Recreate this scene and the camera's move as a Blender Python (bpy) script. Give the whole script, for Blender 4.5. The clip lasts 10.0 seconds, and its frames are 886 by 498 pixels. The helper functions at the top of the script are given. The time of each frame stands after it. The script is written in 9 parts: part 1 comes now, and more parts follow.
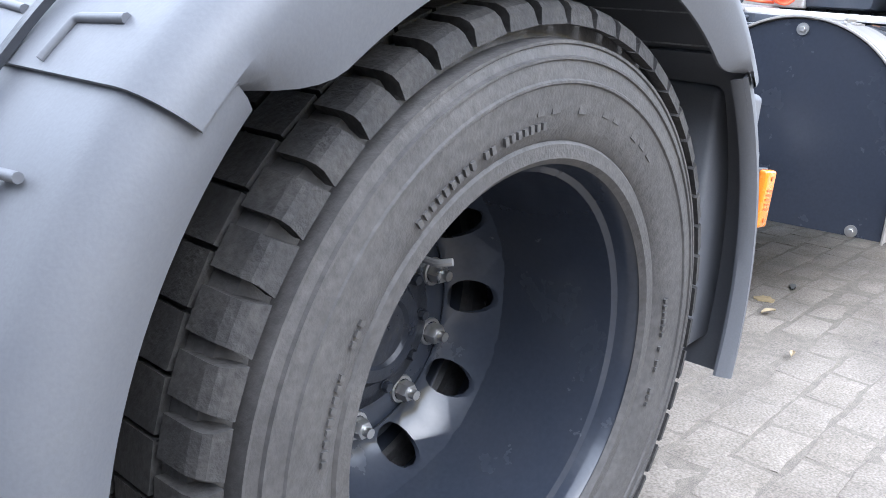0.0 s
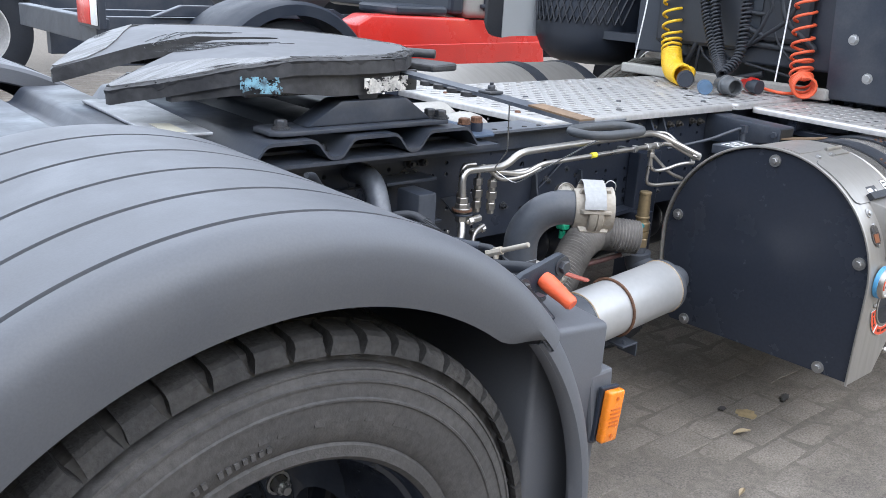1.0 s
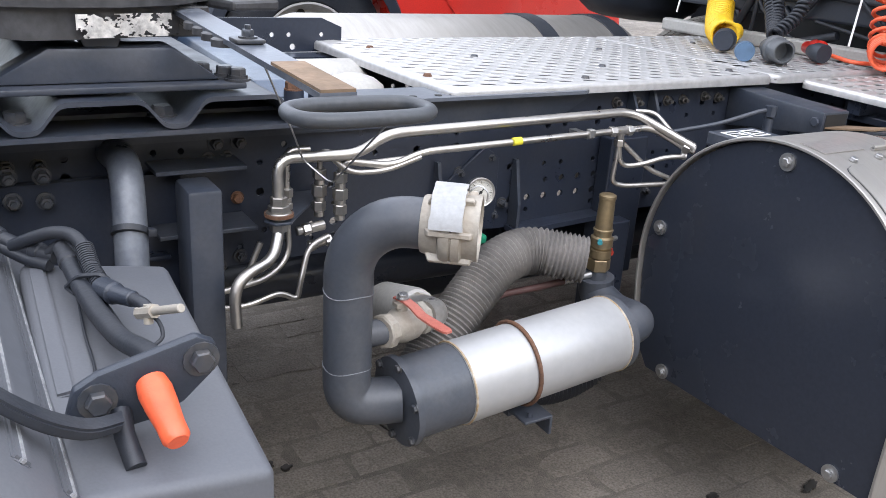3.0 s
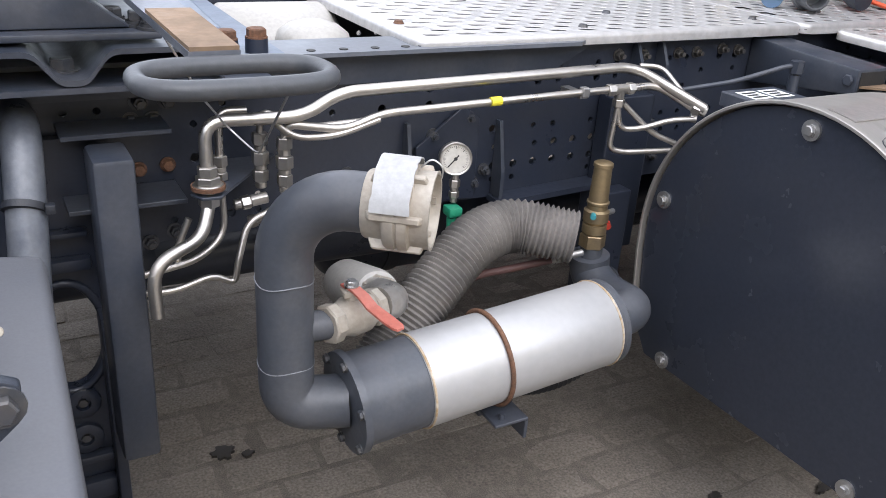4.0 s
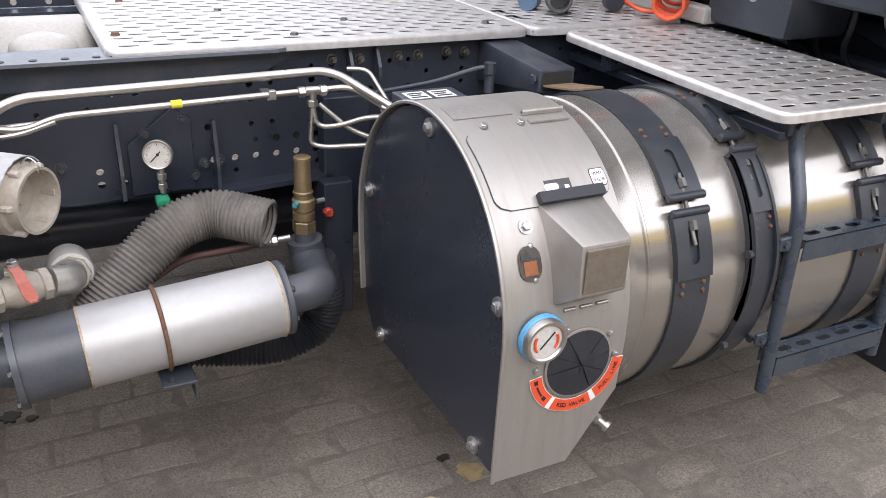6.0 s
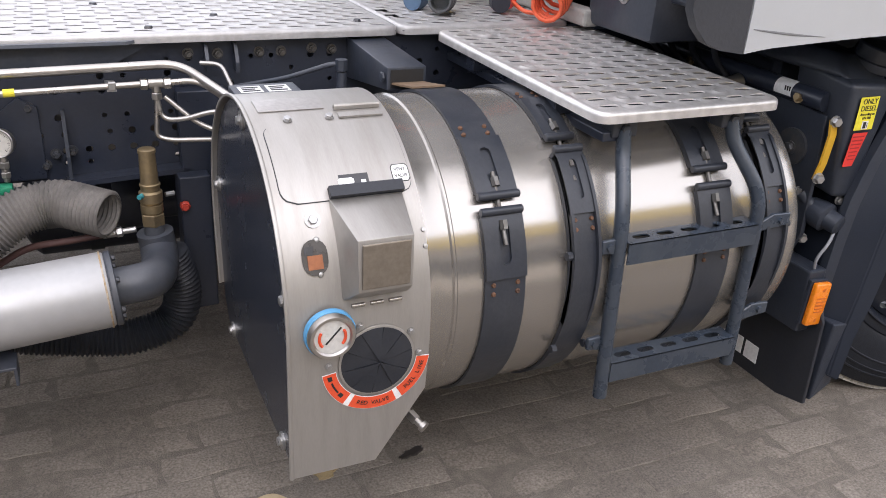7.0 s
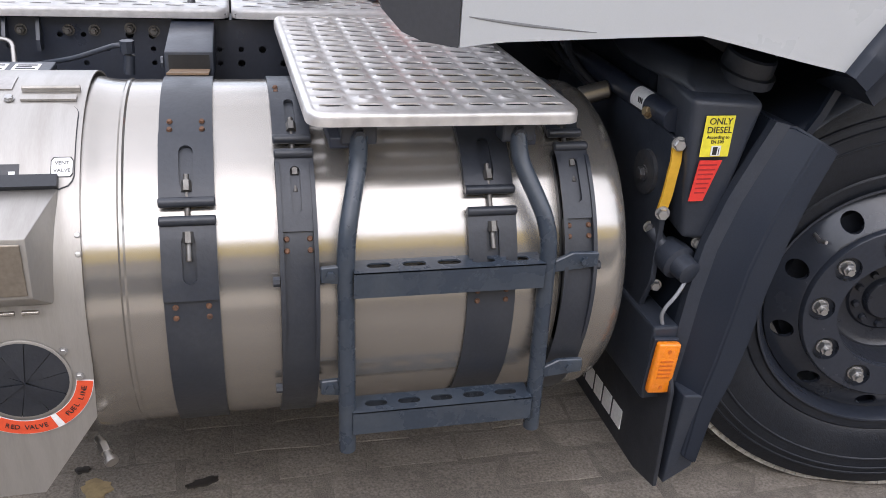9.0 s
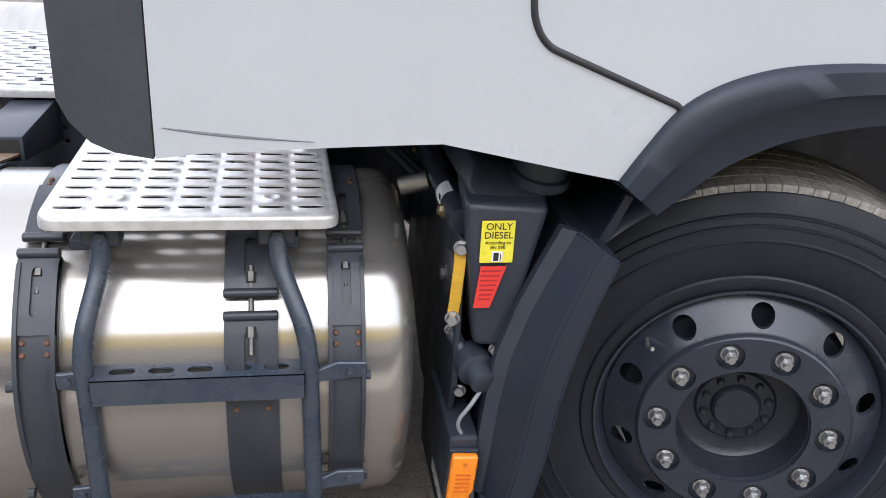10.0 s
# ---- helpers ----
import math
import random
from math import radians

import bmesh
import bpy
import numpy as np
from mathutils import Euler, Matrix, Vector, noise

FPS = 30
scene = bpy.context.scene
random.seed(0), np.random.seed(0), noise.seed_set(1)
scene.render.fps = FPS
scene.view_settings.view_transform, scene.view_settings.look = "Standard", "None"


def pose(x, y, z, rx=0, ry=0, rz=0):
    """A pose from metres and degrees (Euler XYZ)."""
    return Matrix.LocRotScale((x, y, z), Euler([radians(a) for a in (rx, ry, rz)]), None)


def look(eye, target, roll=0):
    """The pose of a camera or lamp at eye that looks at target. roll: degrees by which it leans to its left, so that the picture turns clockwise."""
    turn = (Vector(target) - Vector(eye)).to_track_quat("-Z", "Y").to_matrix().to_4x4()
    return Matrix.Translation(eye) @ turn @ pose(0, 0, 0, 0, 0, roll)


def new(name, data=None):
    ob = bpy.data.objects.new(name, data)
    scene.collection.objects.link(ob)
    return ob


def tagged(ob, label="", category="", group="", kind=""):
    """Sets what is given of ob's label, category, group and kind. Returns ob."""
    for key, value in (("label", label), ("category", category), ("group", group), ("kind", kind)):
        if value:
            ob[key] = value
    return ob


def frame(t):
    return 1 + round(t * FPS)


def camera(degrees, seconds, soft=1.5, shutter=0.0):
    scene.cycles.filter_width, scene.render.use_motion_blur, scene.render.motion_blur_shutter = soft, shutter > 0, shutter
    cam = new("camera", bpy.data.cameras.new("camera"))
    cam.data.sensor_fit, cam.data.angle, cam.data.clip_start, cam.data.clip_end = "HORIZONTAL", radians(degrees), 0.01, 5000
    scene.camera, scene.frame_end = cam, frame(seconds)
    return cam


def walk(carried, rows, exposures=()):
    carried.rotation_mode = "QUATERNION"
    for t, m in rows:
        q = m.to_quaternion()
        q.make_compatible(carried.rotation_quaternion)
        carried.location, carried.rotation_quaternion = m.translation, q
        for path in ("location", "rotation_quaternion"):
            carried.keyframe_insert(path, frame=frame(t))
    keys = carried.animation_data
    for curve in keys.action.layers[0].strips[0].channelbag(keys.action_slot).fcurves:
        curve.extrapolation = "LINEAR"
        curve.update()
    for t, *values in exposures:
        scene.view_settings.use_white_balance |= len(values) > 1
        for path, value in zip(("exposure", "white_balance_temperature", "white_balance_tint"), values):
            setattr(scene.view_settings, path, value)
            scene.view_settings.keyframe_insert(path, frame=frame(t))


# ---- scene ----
cam = camera(55.3, 10.0, soft=0.9, shutter=0.0)
PATH = [
    (0, (-2.705, -0.693, 0.919), (-1.249, 0.561, 0.364), 3.7),
    (0.2, (-2.690, -0.830, 1.090), (-1.324, 0.516, 0.524), 2.7),
    (0.3, (-2.672, -0.870, 1.163), (-1.335, 0.500, 0.583), 2.7),
    (0.5, (-2.609, -0.939, 1.271), (-1.302, 0.455, 0.68), 2.9),
    (1, (-2.382, -1.005, 1.381), (-1.137, 0.436, 0.772), 3.3),
    (1.5, (-2.112, -0.924, 1.425), (-0.906, 0.545, 0.803), 3.5),
    (2, (-1.874, -0.902, 1.39), (-0.789, 0.657, 0.762), 3.3),
    (2.5, (-1.6, -0.89, 1.368), (-0.571, 0.701, 0.728), 3.6),
    (2.7, (-1.531, -0.864, 1.342), (-0.518, 0.73, 0.684), 3.6),
    (3.8, (-1.271, -0.642, 1.281), (-0.345, 0.923, 0.448), 4.4),
    (4, (-1.233, -0.654, 1.291), (-0.319, 0.918, 0.456), 4.1),
    (4.5, (-1.191, -0.733, 1.353), (-0.308, 0.849, 0.506), 3.7),
    (5, (-1.123, -0.876, 1.396), (-0.262, 0.712, 0.536), 3.3),
    (5.5, (-0.94, -1.077, 1.414), (-0.098, 0.52, 0.554), 3.0),
    (6, (-0.691, -1.153, 1.404), (0.144, 0.448, 0.545), 2.7),
    (6.2, (-0.597, -1.169, 1.416), (0.238, 0.432, 0.557), 2.7),
    (7.3, (-0.247, -1.373, 1.389), (0.502, 0.279, 0.548), 3.5),
    (7.5, (-0.213, -1.378, 1.385), (0.514, 0.283, 0.542), 3.6),
    (8, (-0.074, -1.328, 1.361), (0.548, 0.374, 0.514), 4.4),
    (8.5, (0.147, -1.29, 1.369), (0.67, 0.442, 0.516), 4.2),
    (9, (0.516, -1.337, 1.353), (0.972, 0.414, 0.5), 3.6),
    (9.5, (0.829, -1.36, 1.365), (1.209, 0.409, 0.513), 3.5),
    (10, (1.021, -1.316, 1.458), (1.356, 0.494, 0.677), 3.4),
]
walk(cam, [(t, look(eye, target, roll)) for t, eye, target, roll in PATH],
     [(0, 2.65, 5700, 10), (0.5, 1.82, 5900, 9), (1.0, 1.63, 5950, 9), (2.5, 1.68, 6100, 11), (3.8, 1.70, 6250, 13), (4.5, 1.66, 6400, 13), (6.2, 1.47, 6500, 15), (7.5, 1.28, 6450, 16), (8.5, 1.28, 6350, 15), (9.0, 1.31, 6300, 15), (9.5, 1.50, 6150, 14), (10.0, 1.53, 6100, 12)])

# ---- light: bright overcast day ----
world = bpy.data.worlds.new("overcast_sky")
scene.world = world
world.use_nodes = True
_wn, _wl = world.node_tree.nodes, world.node_tree.links
_sky = _wn.new("ShaderNodeTexSky")
_sky.sky_type = "NISHITA"
_sky.sun_disc = False
_sky.sun_elevation = radians(52)
_sky.sun_rotation = radians(190)
_sky.air_density, _sky.dust_density, _sky.ozone_density = 1.0, 1.2, 1.5
_hsv = _wn.new("ShaderNodeHueSaturation")
_hsv.inputs["Saturation"].default_value = 0.42
_wl.new(_sky.outputs[0], _hsv.inputs["Color"])
_wl.new(_hsv.outputs[0], _wn["Background"].inputs["Color"])
_wn["Background"].inputs["Strength"].default_value = 0.14

sun = new("sun", bpy.data.lights.new("sun", "SUN"))
sun.data.energy, sun.data.angle, sun.data.color = 1.5, radians(160), (1.0, 0.985, 0.96)
sun.matrix_world = look((-0.3, -0.9, 8.0), (0.0, 0.0, 0.0))

# ---- materials ----
def material(name, base, rough=0.5, metal=0.0, spec=0.5, mix=None, mix_scale=6.0, mix_amount=0.5, grain=120.0, grain_amount=0.08,
             bump=0.1, bump_scale=150.0, rough_var=0.12, stretch=(1, 1, 1), coat=0.0, edge=None, rand=0.0, big=None, big_amount=0.0):
    """A painted, moulded or metal surface: base colour, a second colour in patches, fine grain, relief, uneven gloss."""
    m = bpy.data.materials.new(name)
    m.use_nodes = True
    n, l = m.node_tree.nodes, m.node_tree.links
    b = n["Principled BSDF"]
    co = n.new("ShaderNodeTexCoord")
    mp = n.new("ShaderNodeMapping")
    mp.inputs["Scale"].default_value = stretch
    geo = n.new("ShaderNodeNewGeometry")
    l.new(geo.outputs["Position"], mp.inputs["Vector"])
    n1 = n.new("ShaderNodeTexNoise")
    n1.inputs["Scale"].default_value, n1.inputs["Detail"].default_value, n1.inputs["Roughness"].default_value = mix_scale, 6.0, 0.62
    n2 = n.new("ShaderNodeTexNoise")
    n2.inputs["Scale"].default_value, n2.inputs["Detail"].default_value = grain, 3.0
    for t in (n1, n2):
        l.new(mp.outputs["Vector"], t.inputs["Vector"])
    base4 = (*base, 1)
    rmp = n.new("ShaderNodeValToRGB")
    rmp.color_ramp.elements[0].position, rmp.color_ramp.elements[1].position = 0.42, 0.68
    l.new(n1.outputs["Fac"], rmp.inputs["Fac"])
    amt = n.new("ShaderNodeMath")
    amt.operation = "MULTIPLY"
    amt.inputs[1].default_value = mix_amount if mix else 0.0
    l.new(rmp.outputs["Color"], amt.inputs[0])
    mx = n.new("ShaderNodeMix")
    mx.data_type = "RGBA"
    mx.inputs["A"].default_value, mx.inputs["B"].default_value = base4, (*(mix or base), 1)
    l.new(amt.outputs[0], mx.inputs["Factor"])
    last = mx.outputs["Result"]
    if big:
        n3 = n.new("ShaderNodeTexNoise")
        n3.inputs["Scale"].default_value, n3.inputs["Detail"].default_value = 1.7, 4.0
        l.new(geo.outputs["Position"], n3.inputs["Vector"])
        r3 = n.new("ShaderNodeMapRange")
        r3.inputs["From Min"].default_value, r3.inputs["From Max"].default_value = 0.4, 0.66
        r3.inputs["To Max"].default_value = big_amount
        l.new(n3.outputs["Fac"], r3.inputs["Value"])
        m3 = n.new("ShaderNodeMix")
        m3.data_type = "RGBA"
        m3.inputs["B"].default_value = (*big, 1)
        l.new(last, m3.inputs["A"])
        l.new(r3.outputs["Result"], m3.inputs["Factor"])
        last = m3.outputs["Result"]
    if rand:
        oi = n.new("ShaderNodeObjectInfo")
        gi = n.new("ShaderNodeMath")
        gi.operation = "ADD"
        l.new(oi.outputs["Random"], gi.inputs[0])
        l.new(geo.outputs["Random Per Island"], gi.inputs[1])
        fr = n.new("ShaderNodeMath")
        fr.operation = "FRACT"
        l.new(gi.outputs[0], fr.inputs[0])
        mr0 = n.new("ShaderNodeMapRange")
        mr0.inputs["To Min"].default_value, mr0.inputs["To Max"].default_value = 1 - rand, 1 + rand
        l.new(fr.outputs[0], mr0.inputs["Value"])
        hv = n.new("ShaderNodeHueSaturation")
        l.new(mr0.outputs["Result"], hv.inputs["Value"])
        l.new(last, hv.inputs["Color"])
        last = hv.outputs["Color"]
    gv = n.new("ShaderNodeMapRange")
    gv.inputs["From Min"].default_value, gv.inputs["From Max"].default_value = 0.3, 0.7
    gv.inputs["To Min"].default_value, gv.inputs["To Max"].default_value = 1 - grain_amount, 1 + grain_amount
    l.new(n2.outputs["Fac"], gv.inputs["Value"])
    hs = n.new("ShaderNodeHueSaturation")
    l.new(gv.outputs["Result"], hs.inputs["Value"])
    l.new(last, hs.inputs["Color"])
    l.new(hs.outputs["Color"], b.inputs["Base Color"])
    rv = n.new("ShaderNodeMapRange")
    rv.inputs["From Min"].default_value, rv.inputs["From Max"].default_value = 0.3, 0.7
    rv.inputs["To Min"].default_value, rv.inputs["To Max"].default_value = max(0.04, rough - rough_var), min(1, rough + rough_var)
    l.new(n1.outputs["Fac"], rv.inputs["Value"])
    l.new(rv.outputs["Result"], b.inputs["Roughness"])
    b.inputs["Metallic"].default_value = metal
    b.inputs["Specular IOR Level"].default_value = spec
    b.inputs["Coat Weight"].default_value = coat
    b.inputs["Coat Roughness"].default_value = 0.08
    if bump:
        n4 = n.new("ShaderNodeTexNoise")
        n4.inputs["Scale"].default_value, n4.inputs["Detail"].default_value = bump_scale, 4.0
        l.new(mp.outputs["Vector"], n4.inputs["Vector"])
        bp = n.new("ShaderNodeBump")
        bp.inputs["Strength"].default_value, bp.inputs["Distance"].default_value = bump, 0.004
        l.new(n4.outputs["Fac"], bp.inputs["Height"])
        l.new(bp.outputs["Normal"], b.inputs["Normal"])
    return m


M_PLASTIC = material("grey_moulded_plastic", (0.098, 0.103, 0.116), 0.52, mix=(0.126, 0.128, 0.136), mix_scale=5, mix_amount=0.5, grain=300, grain_amount=0.05, bump=0.04, bump_scale=300)
M_CREST = material("pale_plastic_crest", (0.33, 0.332, 0.34), 0.55, mix=(0.105, 0.108, 0.118), mix_scale=40, mix_amount=0.8, grain=200, grain_amount=0.1, bump=0.05, bump_scale=200)
M_RUBBER = material("tyre_rubber", (0.064, 0.0615, 0.061), 0.62, mix=(0.096, 0.091, 0.088), mix_scale=7, mix_amount=0.7, grain=90, grain_amount=0.2, bump=0.25, bump_scale=260, spec=0.35)
M_TREAD = material("tread_rubber_dusty", (0.036, 0.035, 0.035), 0.8, mix=(0.070, 0.066, 0.062), mix_scale=12, mix_amount=0.7, grain=120, grain_amount=0.25, bump=0.4, bump_scale=180, spec=0.3)
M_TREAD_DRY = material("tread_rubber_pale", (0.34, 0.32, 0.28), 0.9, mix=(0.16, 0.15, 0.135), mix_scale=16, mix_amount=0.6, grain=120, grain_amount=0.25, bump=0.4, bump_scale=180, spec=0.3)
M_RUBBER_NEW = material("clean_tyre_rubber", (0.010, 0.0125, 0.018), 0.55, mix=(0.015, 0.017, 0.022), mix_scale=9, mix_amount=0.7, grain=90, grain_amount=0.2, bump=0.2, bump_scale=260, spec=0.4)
M_RIM = material("dark_rim_paint", (0.027, 0.032, 0.044), 0.22, mix=(0.036, 0.040, 0.050), mix_scale=7, mix_amount=0.3, bump=0.03, bump_scale=90)
M_HUB = material("greasy_hub", (0.019, 0.022, 0.030), 0.36, mix=(0.030, 0.032, 0.038), mix_scale=20, bump=0.3, bump_scale=90)
M_FRAME = material("navy_chassis_paint", (0.021, 0.027, 0.043), 0.36, mix=(0.034, 0.039, 0.052), mix_scale=8, mix_amount=0.5, bump=0.12, bump_scale=80, big=(0.038, 0.037, 0.038), big_amount=0.15)
M_FRAME2 = material("grey_chassis_paint", (0.034, 0.041, 0.056), 0.40, mix=(0.075, 0.077, 0.086), mix_scale=9, mix_amount=0.5, bump=0.1, bump_scale=90)
M_STEEL = material("brushed_stainless", (0.42, 0.396, 0.362), 0.24, metal=0.80, mix=(0.38, 0.354, 0.32), mix_scale=2, mix_amount=0.5, grain=60, grain_amount=0.015, bump=0.02, bump_scale=9, stretch=(1, 2.5, 2.5), rough_var=0.03)
M_STEEL2 = material("satin_stainless_sheet", (0.43, 0.412, 0.386), 0.45, metal=0.70, mix=(0.35, 0.328, 0.298), mix_scale=4, mix_amount=0.6, grain=80, grain_amount=0.03, bump=0.02, bump_scale=50, stretch=(8, 1, 1), rough_var=0.08)
def brushed(m, amount):
    """Brushing that spreads the gloss along the vehicle."""
    n, l = m.node_tree.nodes, m.node_tree.links
    along = n.new("ShaderNodeCombineXYZ")
    along.inputs["X"].default_value = 1.0
    b = n["Principled BSDF"]
    b.inputs["Anisotropic"].default_value = amount
    l.new(along.outputs[0], b.inputs["Tangent"])


brushed(M_STEEL, 0.85)
M_PIPE = material("stainless_pipe", (0.50, 0.48, 0.45), 0.36, metal=0.95, mix=(0.34, 0.31, 0.275), mix_scale=15, mix_amount=0.5, bump=0.03)
M_ALU = material("aluminium_tread_plate", (0.52, 0.513, 0.505), 0.46, metal=0.45, mix=(0.40, 0.39, 0.38), mix_scale=6, mix_amount=0.5, grain=50, grain_amount=0.12, bump=0.06, bump_scale=60)
M_ALU2 = material("worn_aluminium_step", (0.66, 0.64, 0.62), 0.40, metal=0.6, mix=(0.50, 0.475, 0.455), mix_scale=7, mix_amount=0.6, grain=45, grain_amount=0.12, bump=0.05, bump_scale=60)
M_PANEL = material("black_panel", (0.029, 0.034, 0.047), 0.27, mix=(0.034, 0.039, 0.051), mix_scale=3, mix_amount=0.3, bump=0.03, bump_scale=40, rough_var=0.05)
M_SILVER = material("silver_paint", (0.43, 0.43, 0.43), 0.46, metal=0.35, mix=(0.44, 0.43, 0.42), mix_scale=4, mix_amount=0.6, grain=60, grain_amount=0.03, bump=0.01)
M_PVC = material("grey_painted_pipe", (0.062, 0.069, 0.083), 0.42, mix=(0.11, 0.11, 0.115), mix_scale=11, mix_amount=0.5, bump=0.08, bump_scale=60)
M_HOSE = material("dusty_corrugated_hose", (0.205, 0.190, 0.174), 0.7, mix=(0.088, 0.084, 0.080), mix_scale=10, mix_amount=0.8, bump=0.1)
M_BEIGE = material("pale_cast_alloy", (0.41, 0.375, 0.32), 0.55, metal=0.25, mix=(0.36, 0.31, 0.25), mix_scale=14, mix_amount=0.7, bump=0.2, bump_scale=110)
M_BRASS = material("dull_brass", (0.33, 0.25, 0.14), 0.42, metal=0.7, mix=(0.22, 0.17, 0.11), mix_scale=22, mix_amount=0.8, bump=0.1)
M_RUST = material("rusty_steel", (0.145, 0.070, 0.038), 0.8, mix=(0.085, 0.048, 0.032), mix_scale=40, mix_amount=0.9, grain=200, grain_amount=0.25, bump=0.3)
M_TAN = material("tan_rusted_bar", (0.205, 0.135, 0.080), 0.7, mix=(0.13, 0.092, 0.062), mix_scale=20, mix_amount=0.7, bump=0.15)
M_RED = material("red_paint", (0.62, 0.03, 0.02), 0.3, mix=(0.5, 0.025, 0.018), mix_scale=3, bump=0.0, coat=0.4)
M_REDP = material("worn_red_handle", (0.50, 0.16, 0.12), 0.5, mix=(0.42, 0.1, 0.07), mix_scale=40, mix_amount=0.7)
M_ORANGE = material("orange_lens", (0.85, 0.24, 0.01), 0.25, mix=(0.7, 0.17, 0.01), mix_scale=60, mix_amount=0.5, coat=0.5, bump=0.2, bump_scale=300)
M_CORAL = material("coral_plastic", (0.80, 0.13, 0.05), 0.4, mix=(0.7, 0.1, 0.04), mix_scale=30)
M_YELLOW = material("yellow_hose", (0.83, 0.52, 0.02), 0.35, mix=(0.7, 0.42, 0.02), mix_scale=20)
M_AMBER = material("amber_strap", (0.66, 0.38, 0.03), 0.4, mix=(0.55, 0.3, 0.03), mix_scale=30)
M_BLACK = material("black_plastic", (0.027, 0.033, 0.046), 0.42, mix=(0.036, 0.041, 0.052), mix_scale=10, bump=0.12, bump_scale=300)
M_BLACK2 = material("black_rubber_and_shade", (0.019, 0.022, 0.029), 0.52, mix=(0.032, 0.033, 0.037), mix_scale=14, bump=0.12, bump_scale=200)
M_STRAP = material("strap_paint_and_shade", (0.026, 0.030, 0.039), 0.40, mix=(0.042, 0.045, 0.052), mix_scale=10, mix_amount=0.7, bump=0.1, bump_scale=120)
M_LADDER = material("blue_grey_paint", (0.034, 0.045, 0.062), 0.29, mix=(0.070, 0.080, 0.092), mix_scale=12, mix_amount=0.5, bump=0.08)
M_CAB = material("pale_grey_cab_paint", (0.43, 0.446, 0.456), 0.32, mix=(0.395, 0.408, 0.418), mix_scale=2, grain=500, grain_amount=0.02, bump=0.0, coat=0.5)
M_WHITE = material("white_paint", (0.40, 0.387, 0.36), 0.4, mix=(0.345, 0.33, 0.30), mix_scale=5, mix_amount=0.5)
M_LABELW = material("white_label", (0.78, 0.78, 0.77), 0.5)
M_LABELY = material("yellow_label", (0.80, 0.70, 0.04), 0.5, mix=(0.72, 0.62, 0.05), mix_scale=30)
M_LABELR = material("red_label", (0.70, 0.04, 0.03), 0.5, mix=(0.6, 0.05, 0.03), mix_scale=30)
M_LABELO = material("orange_red_sticker", (0.72, 0.085, 0.03), 0.45, mix=(0.62, 0.08, 0.03), mix_scale=30)
# black for print, and for shade painted into gaps and holes
M_INK_SHADE = material("black_print_and_shade", (0.02, 0.02, 0.02), 0.6)
M_BLUE = material("light_blue_rim", (0.10, 0.33, 0.58), 0.35)
M_BLUE2 = material("blue_grey_plate", (0.050, 0.080, 0.135), 0.38, mix=(0.10, 0.115, 0.14), mix_scale=6, mix_amount=0.6)
M_GREEN = material("green_tap", (0.02, 0.24, 0.13), 0.4)
M_GREASE = material("greased_steel", (0.115, 0.119, 0.130), 0.58, metal=0.0, spec=0.35, mix=(0.155, 0.158, 0.168), mix_scale=5, mix_amount=0.6, grain=40, grain_amount=0.10, bump=0.12, bump_scale=14, stretch=(1, 1, 1))
M_ANGLE = material("pale_grey_angle", (0.105, 0.117, 0.138), 0.38, mix=(0.15, 0.156, 0.168), mix_scale=7, mix_amount=0.6, bump=0.06, bump_scale=70)
M_RAMP = material("scraped_ramp_steel", (0.17, 0.172, 0.178), 0.5, metal=0.1, mix=(0.11, 0.108, 0.105), mix_scale=11, mix_amount=0.85, grain=60, grain_amount=0.2, bump=0.3, bump_scale=40, stretch=(1, 5, 1))
M_GRIME = material("greasy_dark_steel", (0.040, 0.040, 0.043), 0.45, mix=(0.075, 0.075, 0.077), mix_scale=14, mix_amount=0.7, grain=60, grain_amount=0.2, bump=0.5, bump_scale=45)
M_WORN = material("worn_slate_paint", (0.085, 0.096, 0.118), 0.38, metal=0.15, mix=(0.24, 0.25, 0.265), mix_scale=11, mix_amount=0.55, bump=0.08)
M_GREASE2 = material("grease_smears", (0.03, 0.03, 0.032), 0.3, mix=(0.07, 0.07, 0.072), mix_scale=18, bump=0.5, bump_scale=60)
M_BOLT = material("zinc_bolt", (0.48, 0.48, 0.48), 0.36, metal=0.85, mix=(0.35, 0.33, 0.3), mix_scale=60, mix_amount=0.6)
M_STUD = material("dull_stud_steel", (0.17, 0.165, 0.155), 0.48, metal=0.8, mix=(0.10, 0.08, 0.065), mix_scale=50, mix_amount=0.7)
M_BOLTD = material("dark_bolt", (0.06, 0.065, 0.075), 0.4, metal=0.3, mix=(0.11, 0.1, 0.09), mix_scale=50, mix_amount=0.6)
M_CARTON = material("blue_sticker_remains", (0.24, 0.46, 0.56), 0.5, mix=(0.05, 0.055, 0.07), mix_scale=60, mix_amount=0.95)
M_CARTON2 = material("white_sticker_remains", (0.72, 0.69, 0.64), 0.5, mix=(0.06, 0.06, 0.06), mix_scale=22, mix_amount=0.9)
M_PAVER = material("worn_paver", (0.235, 0.208, 0.176), 0.82, mix=(0.150, 0.130, 0.108), mix_scale=4.5, mix_amount=0.8, grain=170, grain_amount=0.32, bump=0.8, bump_scale=70, spec=0.22, rand=0.045, big=(0.13, 0.115, 0.10), big_amount=0.75)
M_JOINT = material("joint_grit", (0.150, 0.132, 0.112), 0.95, mix=(0.215, 0.192, 0.162), mix_scale=30, mix_amount=0.8, grain=300, grain_amount=0.3, bump=0.6, bump_scale=200, spec=0.2)
M_OIL = material("oil_stain", (0.03, 0.027, 0.024), 0.5, mix=(0.06, 0.05, 0.045), mix_scale=40)
